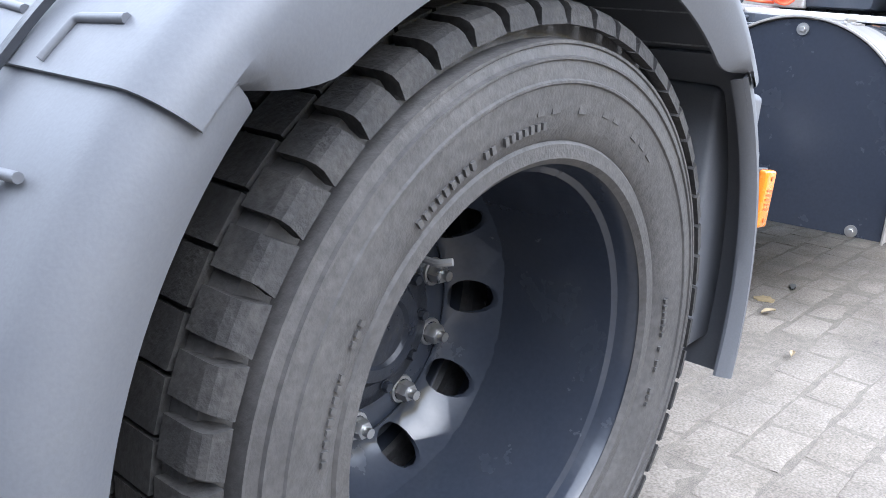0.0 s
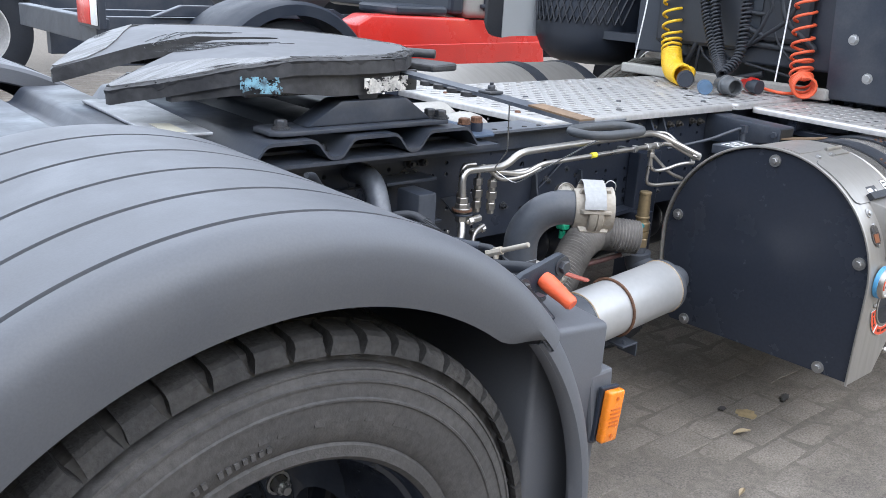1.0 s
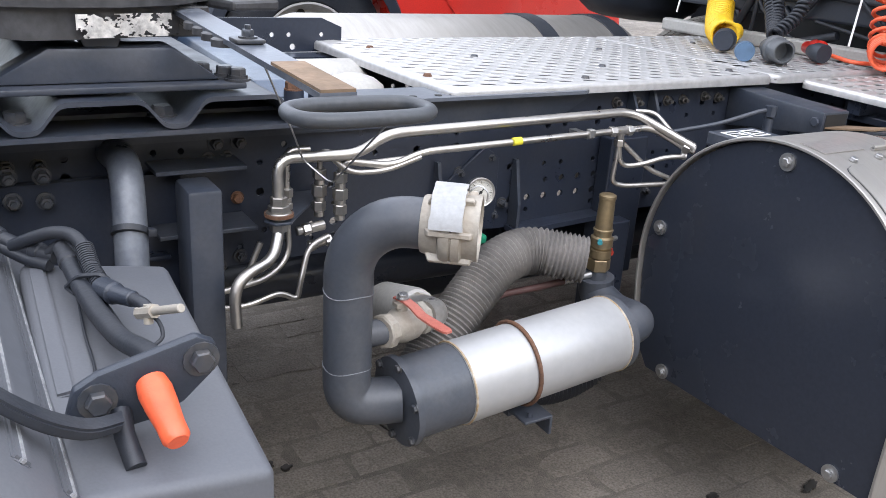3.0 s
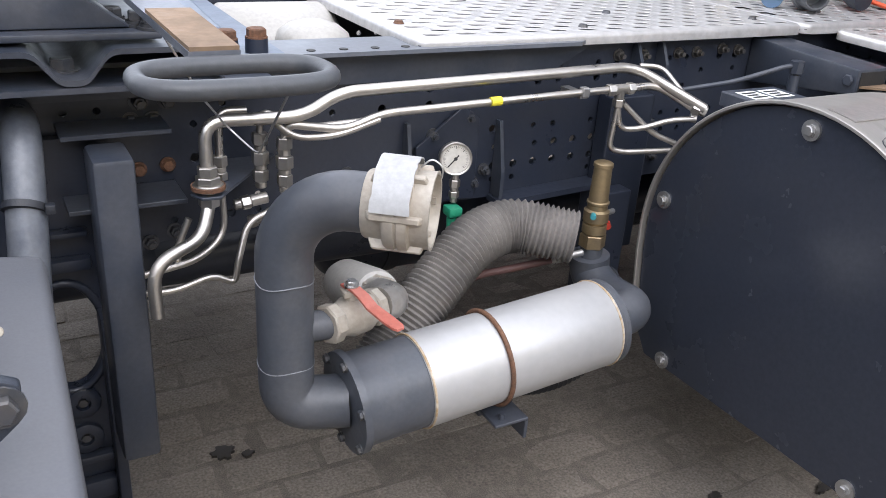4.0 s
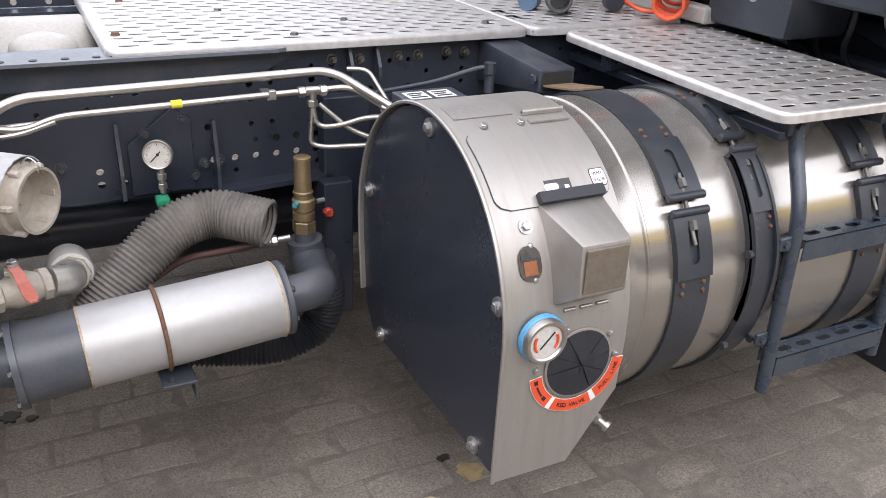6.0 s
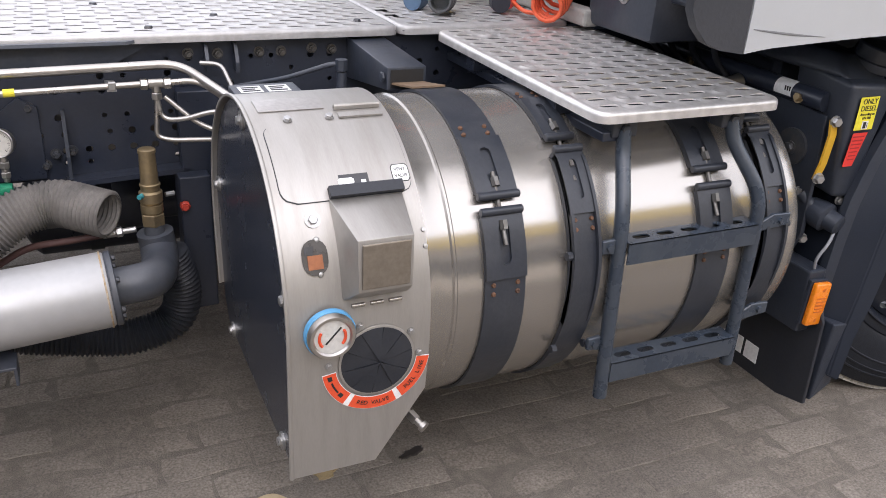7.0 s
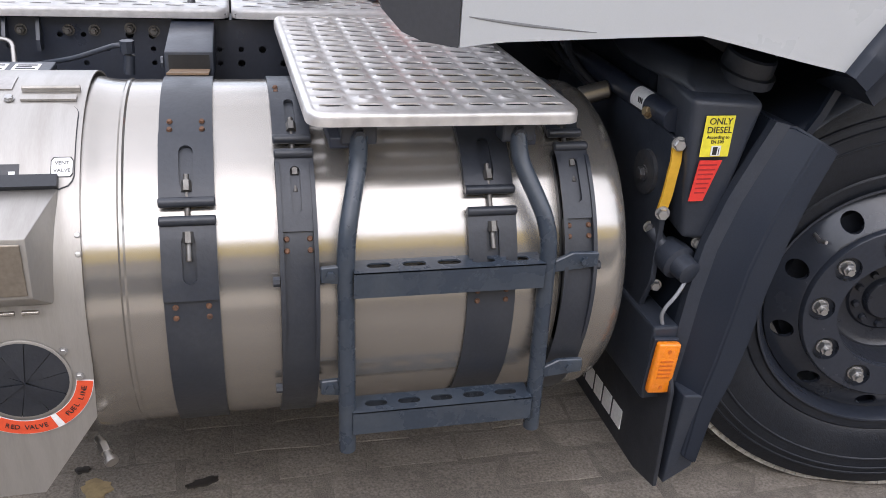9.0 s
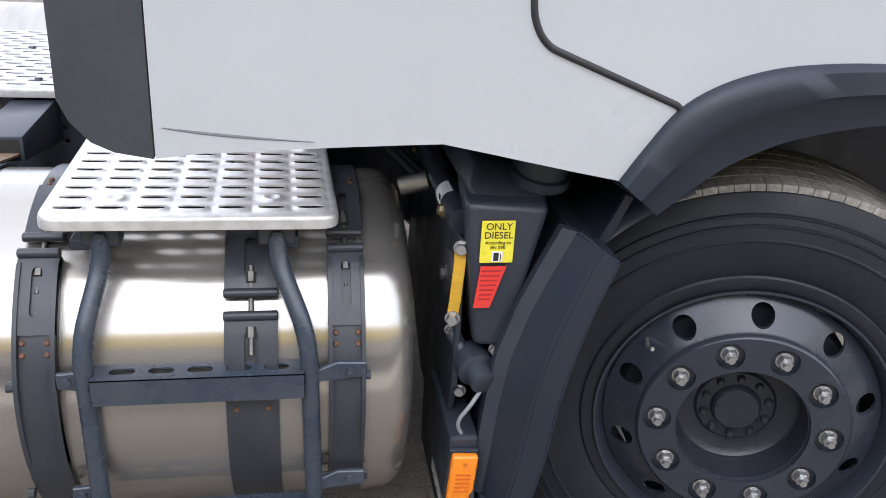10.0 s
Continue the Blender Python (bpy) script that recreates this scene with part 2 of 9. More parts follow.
M_SAND = material("yellow_stain", (0.36, 0.27, 0.14), 0.9, mix=(0.25, 0.19, 0.11), mix_scale=40, mix_amount=0.8)
M_GLASS = material("gauge_dial", (0.58, 0.57, 0.54), 0.25, coat=0.8)
M_DIAL = material("ivory_dial", (0.55, 0.53, 0.48), 0.35, coat=0.5)


# ---- mesh tools ----
def part(name, bm, mat, parent=None, label="", smooth=None, m=None):
    """Links a bmesh as one mesh object, under a thing or a part."""
    me = bpy.data.meshes.new(name)
    bmesh.ops.recalc_face_normals(bm, faces=bm.faces)
    bm.to_mesh(me)
    bm.free()
    me.materials.append(mat)
    if smooth is not None:
        me.polygons.foreach_set("use_smooth", [True] * len(me.polygons))
        me.set_sharp_from_angle(angle=radians(smooth))
    ob = new(name, me)
    if parent:
        ob.parent = parent
    if m is not None:
        ob.matrix_basis = m
    if label:
        ob["label"] = label
    return ob


def group_of(name, parent, label=""):
    ob = new(name)
    ob.empty_display_size = 0.05
    if parent:
        ob.parent = parent
    if label:
        ob["label"] = label
    return ob


def B():
    return bmesh.new()


def box(bm, x0, x1, y0, y1, z0, z1, bevel=0.0, seg=2):
    vs = [bm.verts.new(p) for p in ((x0, y0, z0), (x1, y0, z0), (x1, y1, z0), (x0, y1, z0), (x0, y0, z1), (x1, y0, z1), (x1, y1, z1), (x0, y1, z1))]
    fs = [bm.faces.new([vs[i] for i in f]) for f in ((0, 3, 2, 1), (4, 5, 6, 7), (0, 1, 5, 4), (1, 2, 6, 5), (2, 3, 7, 6), (3, 0, 4, 7))]
    if bevel:
        bmesh.ops.bevel(bm, geom=list({e for f in fs for e in f.edges}), offset=bevel, segments=seg, profile=0.5, affect="EDGES")
    return bm


def hull8(bm, low, high, bevel=0.0, seg=2):
    """A solid between two rings of the same number of corners."""
    a = [bm.verts.new(p) for p in low]
    b = [bm.verts.new(p) for p in high]
    n = len(a)
    fs = [bm.faces.new(a[::-1]), bm.faces.new(b)]
    fs += [bm.faces.new((a[i], a[(i + 1) % n], b[(i + 1) % n], b[i])) for i in range(n)]
    if bevel:
        bmesh.ops.bevel(bm, geom=list({e for f in fs for e in f.edges}), offset=bevel, segments=seg, profile=0.5, affect="EDGES")
    return bm


def prism(bm, pts, axis, a, b, bevel=0.0, seg=2):
    """A polygon of two coordinates, in the order of the remaining axes, pushed from a to b along axis."""
    def place(p, v):
        return {"x": (v, p[0], p[1]), "y": (p[0], v, p[1]), "z": (p[0], p[1], v)}[axis]
    return hull8(bm, [place(p, a) for p in pts], [place(p, b) for p in pts], bevel, seg)


def frame_of(d):
    d = Vector(d).normalized()
    u = d.cross(Vector((0, 0, 1)) if abs(d.z) < 0.9 else Vector((1, 0, 0))).normalized()
    return d, u, d.cross(u)


def ring(bm, c, u, v, r, n, phase=0.0):
    return [bm.verts.new(Vector(c) + (u * math.cos(phase + 2 * math.pi * i / n) + v * math.sin(phase + 2 * math.pi * i / n)) * r) for i in range(n)]


def bridge(bm, a, b):
    n = len(a)
    for i in range(n):
        bm.faces.new((a[i], a[(i + 1) % n], b[(i + 1) % n], b[i]))


def rod(bm, p, q, r, n=16, r2=None, cap=True, bevel=0.0):
    d, u, v = frame_of(Vector(q) - Vector(p))
    L = (Vector(q) - Vector(p)).length
    r2 = r if r2 is None else r2
    steps = [(0, r), (L, r2)]
    if bevel:
        steps = [(0, r - bevel), (bevel, r), (L - bevel, r2), (L, r2 - bevel)]
    rings = [ring(bm, Vector(p) + d * s, u, v, rr, n) for s, rr in steps]
    for a, b in zip(rings, rings[1:]):
        bridge(bm, a, b)
    if cap:
        bm.faces.new(rings[0][::-1])
        bm.faces.new(rings[-1])
    return bm


def lathe(bm, o, d, profile, n=48, close=False):
    """A profile of (along, radius) turned about the line through o along d."""
    d, u, v = frame_of(d)
    rings = []
    for s, r in profile:
        rings.append([bm.verts.new(Vector(o) + d * s)] if r < 1e-6 else ring(bm, Vector(o) + d * s, u, v, r, n))
    pairs = list(zip(rings, rings[1:])) + ([(rings[-1], rings[0])] if close else [])
    for a, b in pairs:
        if len(a) == 1 and len(b) == 1:
            continue
        if len(a) == 1:
            for i in range(n):
                bm.faces.new((a[0], b[(i + 1) % n], b[i]))
        elif len(b) == 1:
            for i in range(n):
                bm.faces.new((a[i], a[(i + 1) % n], b[0]))
        else:
            bridge(bm, a, b)
    return bm


def rounded(pts, radius, steps=6):
    """A polyline with its corners rounded off."""
    pts = [Vector(p) for p in pts]
    out = [pts[0]]
    for a, b, c in zip(pts, pts[1:], pts[2:]):
        u, v = a - b, c - b
        k = min(radius, u.length * 0.48, v.length * 0.48)
        p, q = b + u.normalized() * k, b + v.normalized() * k
        for i in range(steps + 1):
            t = i / steps
            out.append(p * (1 - t) ** 2 + b * 2 * t * (1 - t) + q * t * t)
    out.append(pts[-1])
    return out


def tube(bm, pts, r, n=10, cap=True, closed=False, radii=None, twist=None):
    """A round bar along a polyline, with a steady frame."""
    pts = [Vector(p) for p in pts]
    N = len(pts)
    rings = []
    u = None
    for i, p in enumerate(pts):
        if closed:
            d = (pts[(i + 1) % N] - pts[i - 1]).normalized()
        else:
            d = (pts[min(i + 1, N - 1)] - pts[max(i - 1, 0)]).normalized()
        if u is None:
            _, u, _ = frame_of(d)
        else:
            u = (u - d * u.dot(d)).normalized()
        rings.append(ring(bm, p, u, d.cross(u), radii[i] if radii else r, n))
    for a, b in zip(rings, rings[1:]):
        bridge(bm, a, b)
    if closed:
        bridge(bm, rings[-1], rings[0])
    elif cap:
        bm.faces.new(rings[0][::-1])
        bm.faces.new(rings[-1])
    return bm


def bolt(bm, c, d, r=0.012, h=0.009, washer=1.55, stud=0.0):
    """A hexagon head on a washer, pointing along d."""
    d, u, v = frame_of(d)
    c = Vector(c)
    if washer:
        rod(bm, c, c + d * 0.0025, r * washer, 14)
    a = ring(bm, c + d * 0.0025, u, v, r * 1.12, 6)
    b = ring(bm, c + d * (h * 0.85), u, v, r * 1.12, 6)
    e = ring(bm, c + d * h, u, v, r * 0.95, 6)
    bridge(bm, a, b)
    bridge(bm, b, e)
    bm.faces.new(e)
    bm.faces.new(a[::-1])
    if stud:
        rod(bm, c + d * h * 0.9, c + d * (h + stud), r * 0.55, 10)
    return bm


def strip(bm, pts, width_vec, thick_vec):
    """A flat bar along a polyline: full width and thickness given as vectors."""
    w, t = Vector(width_vec), Vector(thick_vec)
    rows = [[bm.verts.new(Vector(p) + a * w / 2 + b * t / 2) for a, b in ((-1, -1), (1, -1), (1, 1), (-1, 1))] for p in pts]
    for a, b in zip(rows, rows[1:]):
        bridge(bm, a, b)
    bm.faces.new(rows[0][::-1])
    bm.faces.new(rows[-1])
    return bm


def plate_holes(bm, outer, holes, place, thick):
    """A sheet with openings: outer and holes are loops of 2D points, place(p, s) lifts them, s = 0 or thick."""
    def fill(s):
        edges, loops = [], []
        for loop in [outer] + holes:
            vs = [bm.verts.new(place(p, s)) for p in loop]
            loops.append(vs)
            edges += [bm.edges.new((vs[i], vs[(i + 1) % len(vs)])) for i in range(len(vs))]
        bmesh.ops.triangle_fill(bm, use_beauty=True, use_dissolve=False, edges=edges)
        return loops
    for a, b in zip(fill(0.0), fill(thick)):
        bridge(bm, a, b)
    return bm


def circle2(cx, cy, r, n=16, phase=0.0):
    return [(cx + r * math.cos(phase + 2 * math.pi * i / n), cy + r * math.sin(phase + 2 * math.pi * i / n)) for i in range(n)]


def slot2(cx, cy, lx, ly, n=5):
    """A rounded slot, lx long and ly wide, along the first axis."""
    r, h = ly / 2, lx / 2 - ly / 2
    out = [(cx + h + r * math.sin(math.pi * i / n), cy - r * math.cos(math.pi * i / n)) for i in range(n + 1)]
    return out + [(cx - h - r * math.sin(math.pi * i / n), cy + r * math.cos(math.pi * i / n)) for i in range(n + 1)]


def writing(name, text, size, m, mat, parent, label=""):
    """Letters as a thin mesh; m places the middle of the text, x along the line and z out of it."""
    cu = bpy.data.curves.new(name, "FONT")
    cu.body, cu.size, cu.extrude, cu.align_x, cu.align_y = text, size, 0.0004, "CENTER", "CENTER"
    tmp = bpy.data.objects.new(name, cu)
    scene.collection.objects.link(tmp)
    me = bpy.data.meshes.new_from_object(tmp.evaluated_get(bpy.context.evaluated_depsgraph_get()))
    scene.collection.objects.unlink(tmp)
    bpy.data.objects.remove(tmp)
    bpy.data.curves.remove(cu)
    me.materials.clear()
    me.materials.append(mat)
    ob = new(name, me)
    ob.parent = parent
    ob.matrix_basis = m
    if label:
        ob["label"] = label
    return ob

# ---- ground ----
def yard_z(y):
    """The yard rises gently beyond the far side of the tractor unit."""
    return 0.04 * max(0.0, min(y, 8.0) - 2.4)


def build_ground():
    bm = B()
    s = 400.0
    rows = [[bm.verts.new((x, y, yard_z(y) - 0.0033)) for x in (-s, s)] for y in (-s, 2.4, 8.0, s)]
    for a, b in zip(rows, rows[1:]):
        bm.faces.new((a[0], a[1], b[1], b[0]))
    return tagged(part("ground", bm, M_JOINT), "dusty grit bed under the worn yard paving", "ground", kind="structure")


build_ground()

# unseen wall and pale apron that close the south side, added for reflections
def build_backdrop():
    w = tagged(new("wall_south"), "unseen wall shaped to the tank's reflections, with dark band, beige render and ochre fascia", "wall", kind="structure")
    bm = B()
    box(bm, -40, 40, -9.4, -9.0, 2.0, 3.7)
    part("wall_face", bm, material("beige_render", (0.36, 0.325, 0.285), 0.85, mix=(0.29, 0.26, 0.225), mix_scale=1.2, mix_amount=0.6, grain=40, bump=0.2, bump_scale=30), w)
    bm = B()
    box(bm, -40, 40, -9.4, -9.02, 0.0, 2.0)
    part("dark_door_row", bm, material("dark_wall_base", (0.075, 0.073, 0.075), 0.5, mix=(0.05, 0.05, 0.052), mix_scale=0.5, mix_amount=0.8), w)
    bm = B()
    box(bm, -40, 40, -9.45, -8.94, 3.7, 5.3, 0.02)
    part("fascia", bm, material("ochre_fascia", (0.80, 0.58, 0.14), 0.5, mix=(0.70, 0.50, 0.14), mix_scale=2, mix_amount=0.5), w)
    bm = B()
    box(bm, -40, 40, -9.0, -2.3, -0.10, 0.006)
    tagged(part("concrete_apron", bm, material("pale_apron", (0.43, 0.385, 0.325), 0.85, mix=(0.36, 0.32, 0.27), mix_scale=0.8, mix_amount=0.6, grain=60, bump=0.2, bump_scale=60)),
           "unseen pale warm apron added to brighten reflections", "pavement", kind="structure")


build_backdrop()


# unseen dark blocks, added behind the vehicle to cut low light from there
def build_west_block():
    w = tagged(new("wall_west"), "unseen row of dark grey blocks added to cut low light", "wall", kind="structure")
    for k in range(4):
        bm = B()
        box(bm, -8.4, -5.9, -8.6 + 3.3 * k, -5.6 + 3.3 * k, 0.0, 3.9, 0.05)
        part("box_body", bm, M_FRAME2, w)


build_west_block()

# ---- the tractor unit ----
truck = tagged(new("tractor_unit"), "pale grey two-axle gas-powered tractor unit with dark chassis parked on pavers", "truck")
MID = 1.1          # middle line of the vehicle
AXLE_R, AXLE_F = -1.89, 1.899


def flip(y):
    return 2 * MID - y


def same_side(y):
    return y


# chassis rails with punched holes
def build_rail(side, name_label):
    g = group_of("frame_rail", truck, name_label)
    holes = []
    rng = random.Random(4)
    for i in range(46):
        x = -1.42 + i * 0.05
        for z in (0.925, 0.893, 0.86, 0.80, 0.76, 0.72, 0.69):
            if rng.random() < (0.62 if x > -0.35 else 0.3):
                holes.append(circle2(x + (0.008 if z < 0.8 else 0), z, 0.0065 if rng.random() < 0.7 else 0.009, 8))
    bm = B()
    plate_holes(bm, [(-1.5, 0.652), (0.95, 0.652), (0.95, 0.962), (-1.5, 0.962)], holes, lambda p, s: (p[0], side(0.75 + s), p[1]), 0.008)
    part("web", bm, M_FRAME, g)
    bm = B()
    box(bm, -2.75, -1.5, *sorted((side(0.75), side(0.758))), 0.652, 0.962)
    part("web_end", bm, M_FRAME, g)
    bm = B()
    box(bm, 0.95, 3.1, *sorted((side(0.75), side(0.758))), 0.652, 0.962)
    part("web_end", bm, M_FRAME, g)
    for z in (0.652, 0.954):
        bm = B()
        box(bm, -2.75, 3.1, *sorted((side(0.7585), side(0.835))), z, z + 0.008)
        part("flange", bm, M_FRAME, g)
    return g


rail_near = build_rail(same_side, "dark navy steel chassis rail with punched holes and bolts")
rail_far = build_rail(flip, "dark navy steel chassis rail with punched holes")

# punched plate above the far rail
bm = B()
far_holes = [circle2(-1.02 + 0.087 * k, 0.9775, 0.0085, 10) for k in range(7)] + [circle2(-0.98 + 0.048 * k, 1.010, 0.0065, 8) for k in range(11) if k % 3]
plate_holes(bm, [(-1.10, 0.9635), (-0.44, 0.9635), (-0.44, 1.03), (-0.50, 1.055), (-1.10, 1.055)], far_holes, lambda p, q: (p[0], 1.443 + q, p[1]), 0.006)
part("punched_plate", bm, M_FRAME, rail_far)
for k in range(4):
    bm = B()
    bolt(bm, (-0.72 + 0.087 * k, 1.442, 0.945), (0, -1, 0), 0.010, 0.012, 1.5)
    part("bolt", bm, M_BOLTD, rail_far, smooth=40)

# bolts on the near rail's face
for bx, bz in ((0.283, 0.94), (0.335, 0.935), (0.15, 0.935), (0.205, 0.935), (-0.02, 0.938), (0.05, 0.935), (0.40, 0.93), (-0.38, 0.83), (-0.30, 0.72), (-0.335, 0.715),
               (-0.36, 0.69), (-0.46, 0.80), (-1.31, 0.885), (-1.36, 0.885), (-1.31, 0.85), (-1.36, 0.85), (-1.30, 0.79), (-0.985, 0.875), (-1.02, 0.875), (-0.64, 0.74), (0.10, 0.78), (0.12, 0.70)):
    bm = B()
    bolt(bm, (bx, 0.75, bz), (0, -1, 0), 0.0092, 0.013, 1.45, stud=0.009)
    part("bolt", bm, M_STUD if bz > 0.92 else M_BOLTD, rail_near, smooth=40)

# cross members
for cx, cw, z0, z1 in ((-2.6, 0.12, 0.68, 0.94), (-0.98, 0.06, 0.70, 0.93), (0.2, 0.1, 0.68, 0.90), (0.8, 0.1, 0.68, 0.9)):
    bm = B()
    box(bm, cx - cw / 2, cx + cw / 2, 0.766, 1.434, z0, z1, 0.01)
    part("crossmember", bm, M_FRAME, truck)

# gearbox, shaft and axle seen darkly between the rails
bm = B()
rod(bm, (-1.7, MID, 0.46), (0.6, MID, 0.44), 0.062, 24)
for sx in (-1.0, -0.15, 0.55):
    lathe(bm, (sx, MID, 0.45), (1, 0, 0), [(-0.06, 0.0), (-0.06, 0.075), (-0.02, 0.088), (0.02, 0.088), (0.05, 0.07), (0.05, 0.0)], 24)
part("propeller_shaft", bm, M_FRAME, truck, smooth=40)
bm = B()
rod(bm, (AXLE_R, 0.2, 0.454), (AXLE_R, 2.0, 0.454), 0.075, 20)
lathe(bm, (AXLE_R - 0.02, MID, 0.454), (1, 0, 0), [(-0.2, 0.0), (-0.18, 0.12), (-0.05, 0.2), (0.1, 0.19), (0.22, 0.09), (0.3, 0.06), (0.3, 0.0)], 24)
part("rear_axle", bm, M_FRAME, truck, smooth=40)
bm = B()
rod(bm, (AXLE_F, 0.25, 0.47), (AXLE_F, 1.95, 0.47), 0.05, 16)
part("front_axle", bm, M_FRAME, truck, smooth=40)
for yy in (0.62, 1.58):
    bm = B()
    lathe(bm, (-1.55, yy, 0.55), (0, 0, 1), [(0, 0), (0, 0.1), (0.04, 0.13), (0.1, 0.135), (0.16, 0.12), (0.2, 0.13), (0.28, 0.12), (0.34, 0.12), (0.34, 0)], 28)
    part("air_spring", bm, M_BLACK2, truck, smooth=50)

# air reservoirs under the far rail, with their straps
for x0, x1, yc, zc, r_ in ((-0.42, 0.32, 1.42, 0.31, 0.135), (0.40, 1.05, 1.42, 0.31, 0.135)):
    bm = B()
    lathe(bm, (0, yc, zc), (1, 0, 0), [(x0 - 0.05, 0.0), (x0 - 0.045, r_ * 0.5), (x0 - 0.02, r_ * 0.87), (x0, r_), (x1, r_), (x1 + 0.02, r_ * 0.87), (x1 + 0.045, r_ * 0.5), (x1 + 0.05, 0.0)], 40)
    res = part("air_reservoir", bm, M_FRAME, truck, "dark painted air reservoir between the rails", smooth=40)
    for xs in (x0 + 0.14, x1 - 0.18):
        bm = B()
        lathe(bm, (0, yc, zc), (1, 0, 0), [(xs, r_ + 0.001), (xs, r_ + 0.005), (xs + 0.04, r_ + 0.005), (xs + 0.04, r_ + 0.001)], 40)
        box(bm, xs, xs + 0.04, yc - 0.02, yc + 0.02, zc + r_, 0.66, 0.002)
        part("strap", bm, M_STRAP, res, smooth=40)

# angle along the rail top, with a slanted end
bm = B()
prism(bm, [(-1.55, 0.915), (-0.20, 0.915), (-0.095, 0.972), (-1.55, 0.972)], "y", 0.735, 0.7485)
part("subframe_angle", bm, M_FRAME2, truck)
bm = B()
prism(bm, [(-1.55, 0.70), (-0.16, 0.70), (-0.10, 0.74), (-0.10, 0.82), (-1.55, 0.82)], "z", 0.9725, 0.980)
part("subframe_angle_top", bm, M_ANGLE, truck)
# holes are not cut: black discs paint the shade inside them
for hx in (-0.72, -0.66, -0.60, -0.54):
    bm = B()
    rod(bm, (hx, 0.725, 0.9795), (hx, 0.725, 0.9815), 0.008, 12)
    part("bolt_hole", bm, M_INK_SHADE, truck)
# upright gusset ribs on the rail
for gx, z0, z1 in ((-0.52, 0.66, 0.83), (0.02, 0.90, 0.965), (0.09, 0.895, 0.965), (-0.31, 0.66, 0.82)):
    bm = B()
    prism(bm, [(0.7485, z0), (0.7485, z1), (0.735, z1), (0.712, z0 + (z1 - z0) * 0.35), (0.712, z0)], "x", gx - 0.004, gx + 0.004)
    part("gusset", bm, M_FRAME2, truck)
# gauge mounting plate, lower ledge, vertical channel beside the tank
bm = B()
prism(bm, [(-0.50, 0.66), (-0.36, 0.66), (-0.36, 0.83), (-0.40, 0.855), (-0.47, 0.80), (-0.50, 0.78)], "y", 0.738, 0.7455, 0.001, 1)
part("gauge_plate", bm, M_FRAME, truck)
bm = B()
strip(bm, [(-0.32, 0.725, 0.652), (-0.04, 0.725, 0.664)], (0, 0.05, 0), (0, 0, 0.012))
part("ledge", bm, M_FRAME, truck)
bm = B()
box(bm, -0.075, 0.0, 0.66, 0.745, 0.30, 0.66, 0.004)
box(bm, -0.06, 0.06, 0.70, 0.745, 0.50, 0.86, 0.004)
part("tank_bracket_channel", bm, M_FRAME, truck)

# catwalk and step plates: slotted tread plate with raised slot lips
def tread_plate(x0, x1, y0, y1, z, px, py, lx, ly, lip, thick, stagger, closed=()):
    """A folded sheet with raised oblong slots; cells named in closed carry a screw boss instead."""
    verts, faces = [], []

    def cell(ax, bx, ay, by, shut=False):
        k = len(verts)
        cx, cy, wx, wy = (ax + bx) / 2, (ay + by) / 2, (bx - ax) / 3, (by - ay) / 3
        outer = [(ax, ay), (ax + wx, ay), (bx - wx, ay), (bx, ay), (bx, ay + wy), (bx, by - wy),
                 (bx, by), (bx - wx, by), (ax + wx, by), (ax, by), (ax, by - wy), (ax, ay + wy)]

        def oblong(grow):
            r, h = ly / 2 + grow, (lx - ly) / 2
            q = [(-h - 0.7 * r, -0.7 * r), (-0.6 * h, -r), (0.6 * h, -r), (h + 0.7 * r, -0.7 * r), (h + 0.97 * r, -0.25 * r), (h + 0.97 * r, 0.25 * r)]
            return [(cx + u, cy + v) for u, v in q + [(-u, -v) for u, v in q]]
        levels = [[(*p, z) for p in outer], [(*p, z + 0.0002) for p in oblong(0.0065)], [(*p, z + lip) for p in oblong(0.0022)],
                  [(*p, z + lip) for p in oblong(0.0006)], [(*p, z + lip * 0.5 - thick) for p in oblong(0.0)]]
        if shut:
            levels = [levels[0]]
            for r, h in ((0.0195, 0.0002), (0.0165, lip), (0.011, lip * 1.15), (0.007, lip * 0.5)):
                levels.append([(cx + r * math.cos(radians(30 * i + 225)), cy + r * math.sin(radians(30 * i + 225)), z + h) for i in range(12)])
        for lv in levels:
            verts.extend(lv)
        if shut:
            faces.append(tuple(range(k + 48, k + 60)))
        for a in range(0, 48, 12):
            for i in range(12):
                o = (i + 1) % 12
                faces.append((k + a + i, k + a + o, k + a + 12 + o, k + a + 12 + i))
    nx, ny = max(1, round((x1 - x0) / px)), max(1, round((y1 - y0) / py))
    dx, dy = (x1 - x0) / nx, (y1 - y0) / ny
    for j in range(ny):
        ya, yb = y0 + j * dy, y0 + (j + 1) * dy
        if j % 2 == 0 or not stagger:
            for i in range(nx):
                cell(x0 + i * dx, x0 + (i + 1) * dx, ya, yb, (i, j) in closed)
        else:
            k = len(verts)
            verts.extend(((x0, ya, z), (x0 + dx / 2, ya, z), (x0 + dx / 2, yb, z), (x0, yb, z)))
            faces.append((k, k + 1, k + 2, k + 3))
            for i in range(nx - 1):
                cell(x0 + (i + 0.5) * dx, x0 + (i + 1.5) * dx, ya, yb)
            k = len(verts)
            verts.extend(((x1 - dx / 2, ya, z), (x1, ya, z), (x1, yb, z), (x1 - dx / 2, yb, z)))
            faces.append((k, k + 1, k + 2, k + 3))
    bm = B()
    bv = [bm.verts.new(v) for v in verts]
    for f in faces:
        bm.faces.new([bv[i] for i in f])
    bmesh.ops.remove_doubles(bm, verts=bm.verts, dist=0.00005)
    return bm


